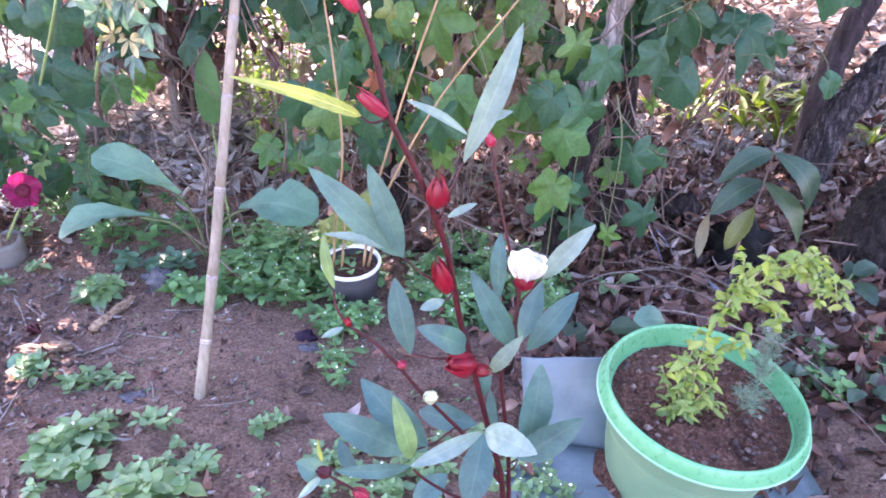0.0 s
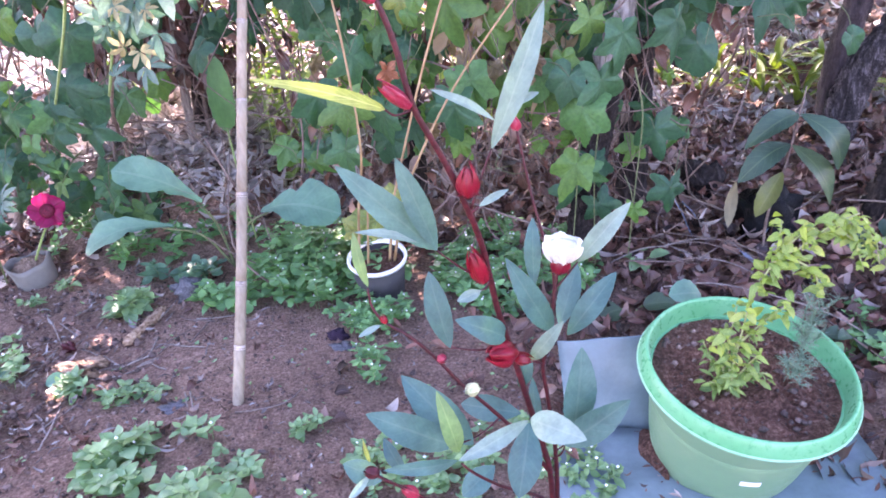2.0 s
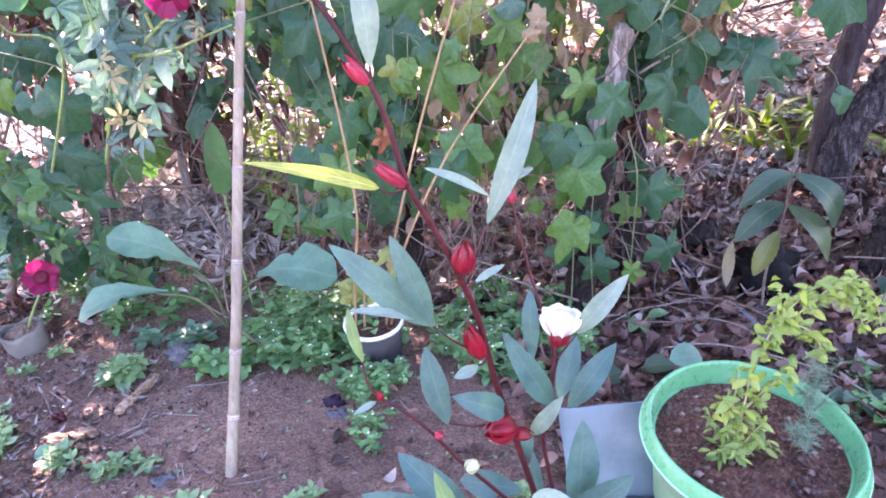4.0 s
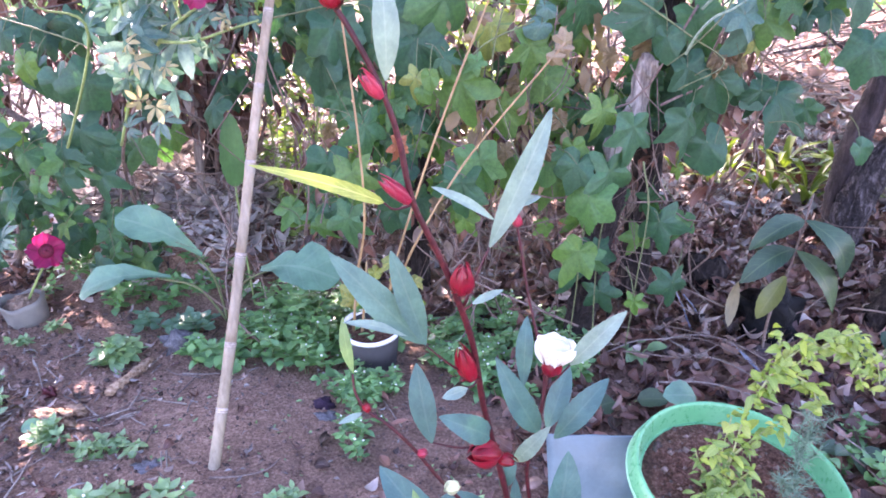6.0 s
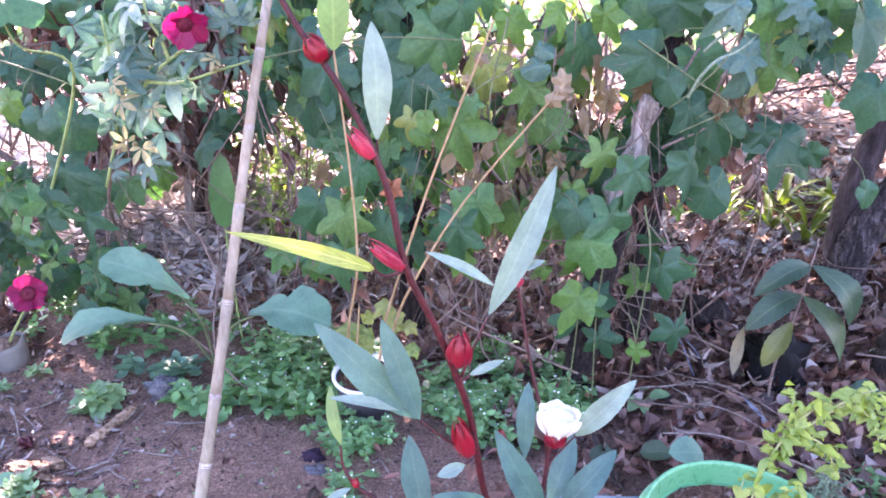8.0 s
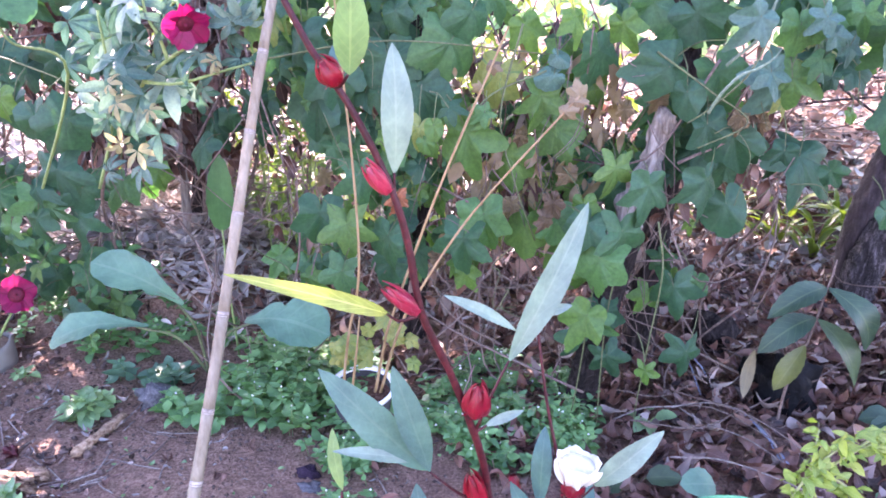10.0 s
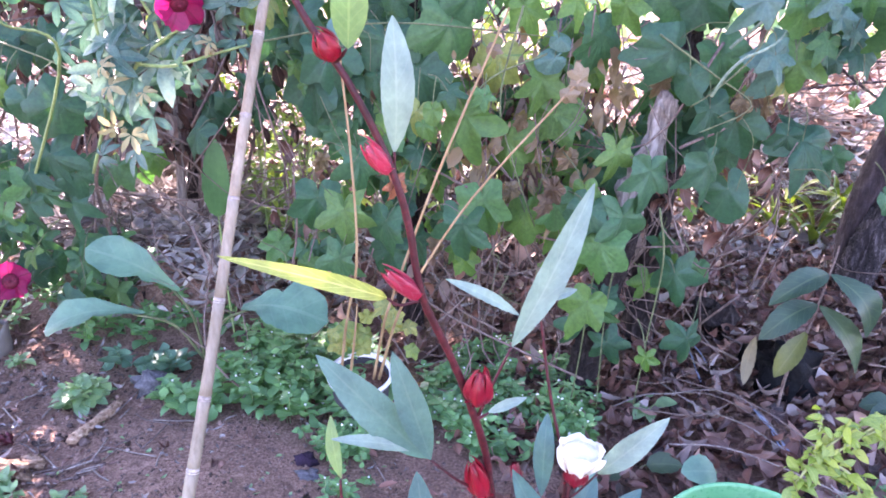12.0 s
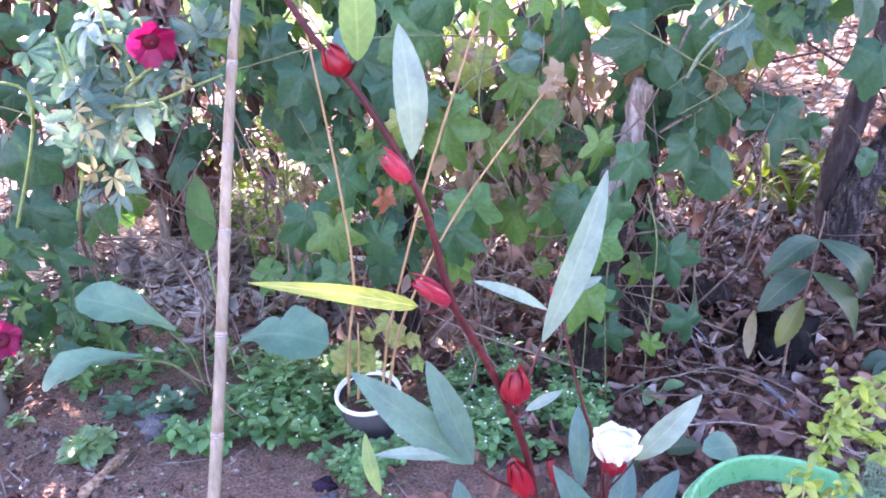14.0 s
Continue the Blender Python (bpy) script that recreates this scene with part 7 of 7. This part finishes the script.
pin(middle_vine, LOBED_DARK, (-0.409, 1.940, 0.961), 0.159, 0, FIVE)

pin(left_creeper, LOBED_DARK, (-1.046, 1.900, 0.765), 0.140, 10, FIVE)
# lime colour stands in for light on the next two leaves
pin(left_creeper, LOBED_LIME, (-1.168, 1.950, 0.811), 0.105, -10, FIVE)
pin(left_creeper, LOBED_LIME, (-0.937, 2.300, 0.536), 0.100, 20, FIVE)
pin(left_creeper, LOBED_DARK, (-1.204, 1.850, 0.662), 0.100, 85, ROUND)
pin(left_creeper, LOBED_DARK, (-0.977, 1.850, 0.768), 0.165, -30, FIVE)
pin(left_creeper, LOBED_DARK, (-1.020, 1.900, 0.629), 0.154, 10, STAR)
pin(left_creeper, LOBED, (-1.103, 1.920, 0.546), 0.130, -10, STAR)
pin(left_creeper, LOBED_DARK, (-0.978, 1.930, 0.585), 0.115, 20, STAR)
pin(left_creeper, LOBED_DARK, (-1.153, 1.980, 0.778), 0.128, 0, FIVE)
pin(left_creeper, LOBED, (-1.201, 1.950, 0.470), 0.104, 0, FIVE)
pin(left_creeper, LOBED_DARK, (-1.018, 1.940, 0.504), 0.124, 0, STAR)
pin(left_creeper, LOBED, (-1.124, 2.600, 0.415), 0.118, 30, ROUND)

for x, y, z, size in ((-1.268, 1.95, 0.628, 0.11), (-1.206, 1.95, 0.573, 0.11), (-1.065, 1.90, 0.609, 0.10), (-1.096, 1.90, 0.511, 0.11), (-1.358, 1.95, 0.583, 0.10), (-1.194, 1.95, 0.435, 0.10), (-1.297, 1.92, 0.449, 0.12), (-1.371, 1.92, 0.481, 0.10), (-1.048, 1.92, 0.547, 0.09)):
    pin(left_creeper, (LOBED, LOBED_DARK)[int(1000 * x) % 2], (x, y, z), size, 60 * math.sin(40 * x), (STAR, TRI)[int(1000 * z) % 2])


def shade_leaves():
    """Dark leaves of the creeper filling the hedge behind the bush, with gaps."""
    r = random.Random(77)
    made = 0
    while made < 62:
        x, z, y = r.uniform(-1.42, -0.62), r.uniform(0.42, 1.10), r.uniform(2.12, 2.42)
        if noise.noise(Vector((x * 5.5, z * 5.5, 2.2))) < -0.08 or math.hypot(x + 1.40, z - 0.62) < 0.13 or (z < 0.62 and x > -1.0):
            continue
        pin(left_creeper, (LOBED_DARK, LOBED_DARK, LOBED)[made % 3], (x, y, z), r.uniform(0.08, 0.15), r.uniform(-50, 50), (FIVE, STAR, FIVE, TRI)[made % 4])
        made += 1


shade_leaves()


def crumpled_edges():
    """Pale tubes standing in for a crumpled leaf edge, with dead branches crossing the gap behind."""
    ob = thing("crumpled_edge", (0.602, 1.76, 0.93), "pale twisted tubes standing in for a crumpled leaf edge on the vine", "vine")
    tube("shoot", smooth_path([(0.64, 1.78, 1.02), (0.602, 1.72, 1.005), (0.565, 1.705, 0.985), (0.533, 1.70, 0.972), (0.501, 1.70, 0.935), (0.488, 1.72, 0.891)], 6), (0.0020, 0.0036), PALE_EDGE, ob, sides=7, rough=0.12, rng=random.Random(5))
    tube("shoot", smooth_path([(0.52, 1.75, 0.985), (0.534, 1.74, 1.005), (0.560, 1.735, 1.03), (0.582, 1.74, 1.061), (0.60, 1.75, 1.12)], 6), (0.0036, 0.0030), PALE_EDGE, ob, sides=7, rough=0.12, rng=random.Random(6))
    for pts in (((0.95, 2.62, 0.79), (1.074, 2.60, 0.830), (1.200, 2.60, 0.866), (1.381, 2.60, 0.876), (1.75, 2.66, 0.90)), ((1.02, 2.55, 0.78), (1.20, 2.58, 0.80), (1.42, 2.62, 0.81), (1.70, 2.68, 0.78)), ((1.05, 2.5, 0.95), (1.15, 2.5, 0.85), (1.30, 2.52, 0.76), (1.44, 2.6, 0.70), (1.55, 2.68, 0.60))):
        tagged(tube("dead_branch", smooth_path(pts, 6), (0.0050, 0.0030), BARK, sides=6, rough=0.1, rng=random.Random(7)), "thin dark dead branch crossing the gap beside the tree", "branch", "dead branches beside the tree")


crumpled_edges()


def dead_vine_leaves():
    r = random.Random(81)
    orange = lobed_mesh("dead_leaf", ORANGE_LEAF, 2, 0.8, 0.2)
    tan = [lobed_mesh("dead_leaf", TAN_LEAF, s, 0.55, 0.35) for s in (3, 4, 5)]
    tagged(place_mesh("dead_leaf", orange, m=axes_matrix((-0.170, 1.76, 0.672), (-0.05, -0.2, -1), (0.5, -1, 0.25), 0.056)), "single orange dead leaf hanging in the vine", "leaf")
    for x, y, z, s in ((0.19, 1.80, 0.66, 0.055), (0.175, 1.80, 0.62, 0.05), (0.45, 1.97, 0.88, 0.05), (0.63, 1.86, 0.87, 0.06), (0.605, 1.85, 0.86, 0.05), (0.655, 1.86, 0.85, 0.05), (0.90, 1.90, 1.02, 0.05), (0.32, 2.0, 0.78, 0.045), (-0.38, 2.0, 0.65, 0.045), (0.36, 1.93, 0.86, 0.045), (0.12, 1.95, 0.78, 0.04), (-0.08, 1.95, 0.45, 0.05), (0.08, 2.0, 0.70, 0.045), (0.10, 1.9, 0.62, 0.045), (0.24, 1.92, 0.70, 0.05)):
        tagged(place_mesh("dead_leaf", r.choice(tan), m=axes_matrix((x, y, z), (r.uniform(-0.5, 0.5), -0.3, -1), (r.uniform(-0.6, 0.6), -1, 0.3), s)), "curled tan dead leaf caught in the vine", "leaf", "dead leaves in the vine")


dead_vine_leaves()


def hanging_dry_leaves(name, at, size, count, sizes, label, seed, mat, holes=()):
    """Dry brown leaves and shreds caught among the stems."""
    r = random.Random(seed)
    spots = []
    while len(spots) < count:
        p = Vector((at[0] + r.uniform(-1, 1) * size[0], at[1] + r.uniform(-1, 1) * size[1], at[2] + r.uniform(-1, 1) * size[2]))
        if noise.noise(p * 5.0) < -0.05 or any(math.hypot(p.x - x, p.z - z) < q for x, z, q in holes) or on_sun_path(p.x, p.y, p.z):
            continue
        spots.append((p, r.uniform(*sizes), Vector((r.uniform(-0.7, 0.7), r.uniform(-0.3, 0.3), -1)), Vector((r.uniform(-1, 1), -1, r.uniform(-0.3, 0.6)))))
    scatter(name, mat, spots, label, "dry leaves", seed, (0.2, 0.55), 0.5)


# holes keep the sun and the view to bright ground clear
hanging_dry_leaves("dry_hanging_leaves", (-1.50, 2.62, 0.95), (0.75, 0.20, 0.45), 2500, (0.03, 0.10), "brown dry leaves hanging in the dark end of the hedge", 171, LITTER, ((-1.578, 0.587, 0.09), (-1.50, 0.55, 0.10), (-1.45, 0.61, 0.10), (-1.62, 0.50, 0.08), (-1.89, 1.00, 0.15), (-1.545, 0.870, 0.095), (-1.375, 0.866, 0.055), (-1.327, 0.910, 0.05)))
hanging_dry_leaves("dry_hanging_leaves", (-0.12, 2.16, 0.55), (0.45, 0.10, 0.38), 260, (0.02, 0.08), "brown dry shreds of leaf caught inside the vine", 172, LITTER)
hanging_dry_leaves("dry_hanging_leaves", (0.14, 2.02, 0.72), (0.22, 0.10, 0.26), 170, (0.02, 0.07), "straw-coloured shreds of leaf caught in the vine", 174, TAN_LEAF)
hanging_dry_leaves("dry_hanging_leaves", (0.45, 2.14, 0.70), (0.38, 0.10, 0.32), 240, (0.02, 0.09), "brown dry shreds of leaf caught behind the post", 173, LITTER)


# ---- bush with hand-shaped leaves and magenta flowers ----
def flower_bush():
    r = random.Random(101)
    ob = thing("flower_bush", (-0.95, 1.92, 0.0), "leafy bush with narrow hand-shaped leaves, sun catching its top", "bush")
    meshes = [palmate_mesh("leaf", BUSH_LEAF, s, 5 + s % 3) for s in range(6)]
    main = ((-1.06, 2.30, 0), (-1.05, 2.22, 0.25), (-1.00, 2.06, 0.488), (-0.890, 1.86, 0.650), (-0.770, 1.76, 0.819), (-0.691, 1.70, 0.921), (-0.628, 1.68, 0.970), (-0.565, 1.66, 1.009), (-0.529, 1.66, 1.040))
    tube("stem", smooth_path(main[:5], 6), (0.0050, 0.0042), TWIG, ob, sides=7)
    tube("stem", smooth_path(main[4:], 6), (0.0042, 0.0030), GREEN_STEM, ob, sides=7)
    for s in (((-0.880, 1.82, 0.650), (-0.814, 1.78, 0.795), (-0.774, 1.74, 0.901), (-0.773, 1.72, 0.973), (-0.779, 1.72, 1.06)), ((-0.691, 1.70, 0.921), (-0.614, 1.69, 0.922), (-0.530, 1.69, 0.947), (-0.462, 1.70, 0.967)), ((-0.628, 1.68, 0.970), (-0.636, 1.67, 1.015), (-0.657, 1.67, 1.057), (-0.663, 1.67, 1.12))):
        tube("branch", smooth_path(s, 6), (0.0042, 0.0024), GREEN_STEM, ob, sides=6)

    def spray(at, size, leaves=2):
        """Hand-shaped leaves round one knot of the stem."""
        for k in range(leaves):
            a = r.uniform(0, 6.28)
            along = Vector((math.cos(a), r.uniform(-0.8, 0.2), math.sin(a) * 0.8))
            p = Vector(at) + Vector((r.uniform(-0.3, 0.3), r.uniform(-0.2, 0.3), r.uniform(-0.3, 0.3))) * size
            place_mesh("leaf", r.choice(meshes), ob, m=axes_matrix(p - along.normalized() * size * 0.25, along, (r.uniform(-0.5, 0.5), -0.8, r.uniform(0.2, 1.0)), size * r.uniform(0.85, 1.15) * (1.0 if k == 0 else 0.85)))

    spray((-0.716, 1.690, 0.919), 0.125, 2)
    spray((-0.775, 1.700, 0.930), 0.100, 2)
    spray((-0.720, 1.680, 0.965), 0.085, 2)
    spray((-0.744, 1.700, 1.056), 0.115, 2)
    spray((-0.800, 1.720, 1.030), 0.100, 2)
    spray((-0.690, 1.690, 1.070), 0.090, 1)
    spray((-0.627, 1.670, 1.081), 0.080, 2)
    spray((-0.672, 1.680, 1.000), 0.070, 2)
    spray((-0.575, 1.670, 0.975), 0.080, 2)
    spray((-0.610, 1.680, 0.945), 0.070, 1)
    spray((-0.593, 1.720, 0.885), 0.070, 2)
    spray((-0.726, 1.720, 0.825), 0.095, 2)
    spray((-0.790, 1.740, 0.840), 0.080, 1)
    spray((-0.479, 1.680, 1.015), 0.090, 2)
    spray((-0.510, 1.690, 0.955), 0.065, 1)
    spray((-0.491, 1.670, 1.082), 0.080, 2)
    spray((-0.824, 1.760, 0.708), 0.060, 1)
    spray((-0.747, 1.750, 0.731), 0.065, 1)
    spray((-0.853, 1.800, 0.968), 0.080, 2)
    spray((-0.560, 1.690, 1.050), 0.075, 2)
    spray((-0.865, 1.780, 0.860), 0.080, 1)
    for at in ((-1.439, 1.85, 0.40), (-1.387, 1.85, 0.33), (-1.453, 1.85, 0.26), (-1.316, 1.90, 0.35), (-1.58, 1.95, 0.22), (-1.46, 1.90, 0.30), (-1.42, 1.85, 0.48)):
        spray(at, 0.078)
    # yellowing leaves and dried buds at the knots
    yellow = [palmate_mesh("yellowed_leaf", STRAW_BUD, s + 20, 5) for s in range(3)]
    for c, size in (((-0.744, 1.655, 0.922), 0.042), ((-0.732, 1.650, 0.884), 0.050), ((-0.752, 1.690, 0.790), 0.046), ((-0.719, 1.690, 0.777), 0.052), ((-0.523, 1.655, 0.975), 0.036), ((-0.674, 1.67, 0.870), 0.034)):
        a = r.uniform(0, 6.28)
        place_mesh("yellowed_leaf", r.choice(yellow), ob, "straw-yellow withered leaf", axes_matrix(c, (math.cos(a), -0.5, math.sin(a)), (r.uniform(-0.5, 0.5), -0.8, r.uniform(0.2, 1.0)), size))
    for c in ((-0.738, 1.655, 0.905), (-0.735, 1.695, 0.784), (-0.520, 1.66, 0.956)):
        v, f, u = calyx_data(c, Vector(c) + Vector((r.uniform(-0.01, 0.01), -0.010, r.uniform(-0.006, 0.012))), 0.012, 0.7)
        link_mesh("bud", v, f, STRAW_BUD, ob, "dried yellowish bud", u)


flower_bush()


def tall_leaf():
    ob = thing("broad_leaf_shoot", (-0.72, 2.16, 0), "single shoot with a tall oval green leaf beside the stump", "plant")
    tube("stem", smooth_path([(-0.70, 2.18, -0.02), (-0.71, 2.17, 0.2), (-0.71, 2.15, 0.44)], 5), (0.004, 0.003), GREEN_STEM, ob, sides=5)
    blade(ob, LOBED, (-0.71, 2.15, 0.43), (-0.695, 2.13, 0.665), 0.075, up=(0.2, -0.95, 0.1), sag=0.05, blunt=0.8, rows=12)


tall_leaf()


def big_corner_leaf():
    ob = thing("climber_shoot", (-1.15, 1.9, 0.6), "young climber shoot with one large round leaf", "vine")
    tube("stem", smooth_path([(-1.12, 1.95, 0.55), (-0.86, 1.72, 0.93), (-0.905, 1.62, 1.0), (-0.92, 1.60, 1.05)], 6), (0.004, 0.002), GREEN_STEM, ob, sides=5)
    me = lobed_mesh("leaf", LOBED, 33, 0.25)
    place_mesh("leaf", me, ob, m=axes_matrix((-0.91, 1.60, 1.10), (-0.9, -0.2, -0.05), (0.0, -0.5, 0.85), 0.13))


big_corner_leaf()


# ---- shrub by the leaning tree ----
def shrub():
    r = random.Random(111)
    ob = thing("young_shrub", (0.875, 1.85, 0), "young shrub with large dark leathery drooping leaves", "shrub")
    tube("stem", smooth_path([(0.868, 1.90, -0.02), (0.855, 1.87, 0.15), (0.871, 1.85, 0.285), (0.882, 1.85, 0.366), (0.891, 1.85, 0.451), (0.896, 1.85, 0.49), (0.903, 1.86, 0.52)], 6), (0.0045, 0.002), TWIG, ob, sides=6)
    for mat, base, tip, w, sag in ((SHRUB_LEAF, (0.889, 1.85, 0.449), (0.739, 1.80, 0.388), 0.072, 0.24), (SHRUB_LEAF, (0.881, 1.85, 0.366), (0.726, 1.79, 0.300), 0.076, 0.22), (SHRUB_LEAF, (0.893, 1.85, 0.449), (1.012, 1.81, 0.300), 0.088, 0.26), (SHRUB_LEAF, (0.884, 1.85, 0.363), (0.998, 1.80, 0.200), 0.086, 0.16),
                                   (OLD_SHRUB_LEAF, (0.870, 1.85, 0.288), (0.794, 1.81, 0.176), 0.060, 0.10), (DEAD_SHRUB_LEAF, (0.745, 1.85, 0.270), (0.724, 1.82, 0.145), 0.036, -0.14)):
        blade(ob, mat, base, tip, w * 0.9, sag=sag, cup=r.uniform(0.1, 0.4), widest=r.uniform(0.50, 0.58), rows=15, teeth=0.035, twist=r.uniform(-0.6, 0.6), blunt=0.35, up=(r.uniform(-0.3, 0.3), -0.6, 0.8))
    tube("leaf_stalk", smooth_path([(0.858, 1.86, 0.20), (0.80, 1.86, 0.29), (0.745, 1.85, 0.270)], 4), (0.002, 0.0015), TWIG, ob, sides=5)


shrub()


# ---- low leafy plants and undergrowth beyond ----
def leafy_clump(name, at, spread, count, mat, size, label, seed, category="plant"):
    r = random.Random(seed)
    ob = thing(name, at, label, category)
    meshes = [small_leaf_mesh("leaf", mat, s, 0.32) for s in range(3)]
    for k in range(count):
        a = r.uniform(0, 6.28)
        p = Vector(at) + Vector((math.cos(a) * spread[0] * r.random(), math.sin(a) * spread[0] * r.random(), r.random() * spread[1]))
        place_mesh("leaf", r.choice(meshes), ob, m=axes_matrix(p, (r.uniform(-1, 1), r.uniform(-1, 0.5), r.uniform(-0.6, 0.6)), (r.uniform(-0.4, 0.4), -0.4, 1), r.uniform(*size)))
    for k in range(6):
        p = Vector(at) + Vector((r.uniform(-1, 1) * spread[0] * 0.6, r.uniform(-1, 1) * spread[0] * 0.5, 0))
        tube("stem", smooth_path([p, p + Vector((r.uniform(-0.05, 0.05), 0, spread[1] * 0.5)), p + Vector((r.uniform(-0.1, 0.1), -0.03, spread[1]))], 3), (0.004, 0.002), GREEN_STEM, ob, sides=4)


def strap_clump(at, count, size, label, seed):
    """Arching strap leaves from one foot."""
    r = random.Random(seed)
    g = ground_z(at[0], at[1])
    ob = thing("strap_leaf_plant", (at[0], at[1], g), label, "plant", "strap-leaved plants under the tree")
    for k in range(count):
        a = 2 * math.pi * k / count + r.uniform(-0.4, 0.4)
        out = Vector((math.cos(a), math.sin(a), 0)) * size * r.uniform(0.55, 1.1)
        base = Vector((at[0], at[1], g)) + out * 0.08
        blade(ob, STRAP_LEAF, base, base + out + Vector((0, 0, size * r.uniform(0.15, 0.75))), size * r.uniform(0.10, 0.16), sag=r.uniform(0.15, 0.35), cup=0.3, widest=0.45, teeth=0.0, rows=9, twist=r.uniform(-0.8, 0.8), up=(-out.x, -out.y, size * 1.2), blunt=0.5)


for n, (x, y, count, size) in enumerate(((1.47, 3.42, 9, 0.26), (1.66, 3.42, 9, 0.27), (1.84, 3.52, 8, 0.25), (1.22, 3.50, 8, 0.20), (1.66, 3.75, 9, 0.27), (1.95, 3.15, 7, 0.20), (1.40, 3.9, 8, 0.25), (1.55, 3.22, 8, 0.20), (1.80, 3.28, 8, 0.21), (1.34, 3.66, 8, 0.21), (1.92, 3.78, 8, 0.24), (1.10, 3.75, 7, 0.20))):
    strap_clump((x, y), count, size, "clump of olive-green arching strap leaves in leaf litter", 180 + n)
leafy_clump("sapling", (-0.85, 3.6, 0.0), (0.35, 0.3), 60, HERB_LEAF, (0.08, 0.15), "yellow-green undergrowth behind the stump", 124)
leafy_clump("sapling", (-0.66, 2.78, 0.0), (0.24, 0.95), 560, HERB_GREEN, (0.035, 0.075), "fine yellow-green undergrowth behind the stake", 129)
leafy_clump("sapling", (-0.35, 3.3, 0.0), (0.35, 0.45), 70, HERB_LEAF, (0.06, 0.12), "fine yellow-green undergrowth behind the vine", 125)


leafy_clump("leafy_shrub", (0.10, 4.3, 0.0), (0.42, 1.05), 150, HERB_LEAF, (0.08, 0.16), "sunlit yellow-green shrub behind the hedge", 126, "shrub")
leafy_clump("leafy_shrub", (0.62, 4.8, 0.0), (0.40, 1.0), 120, HERB_LEAF, (0.08, 0.16), "sunlit yellow-green shrub behind the hedge", 127, "shrub")
leafy_clump("leafy_shrub", (-1.7, 4.2, 0.0), (0.5, 1.0), 150, HERB_LEAF, (0.08, 0.16), "sunlit yellow-green shrub behind the hedge", 128, "shrub")


def far_bushes():
    r = random.Random(131)
    for x, y, w, h in ((-7, 12, 2.2, 1.6), (-3.5, 13, 2.4, 1.7), (0.5, 14, 2.6, 1.7), (4.2, 13.5, 2.3, 1.6), (8, 13, 2.6, 1.9), (12, 15, 3, 2.2), (-11, 14, 3, 2.2)):
        ob = thing("far_bush", (x, y, 0), "distant sunlit bush beyond the clearing", "bush", "bushes beyond the clearing")
        spots = []
        for k in range(420):
            d = Vector((r.gauss(0, 0.5), r.gauss(0, 0.4), abs(r.gauss(0, 0.5)))) 
            spots.append((Vector((x, y, 0.1)) + Vector((d.x * w, d.y * w, d.z * h)), r.uniform(0.15, 0.35), Vector((r.uniform(-1, 1), r.uniform(-1, 1), r.uniform(-1, 1))), Vector((r.uniform(-1, 1), -1, 1))))
        scatter("crown", WEED_PALE, spots, "", "", 132, (0.45, 0.7), 0.2, ob)
        for k in range(4):
            tube("trunk", smooth_path([(x + r.uniform(-0.3, 0.3), y, -0.1), (x + r.uniform(-0.6, 0.6), y, h * 0.5), (x + r.uniform(-1, 1), y, h)], 3), (0.06, 0.02), BARK, ob, sides=6)


far_bushes()
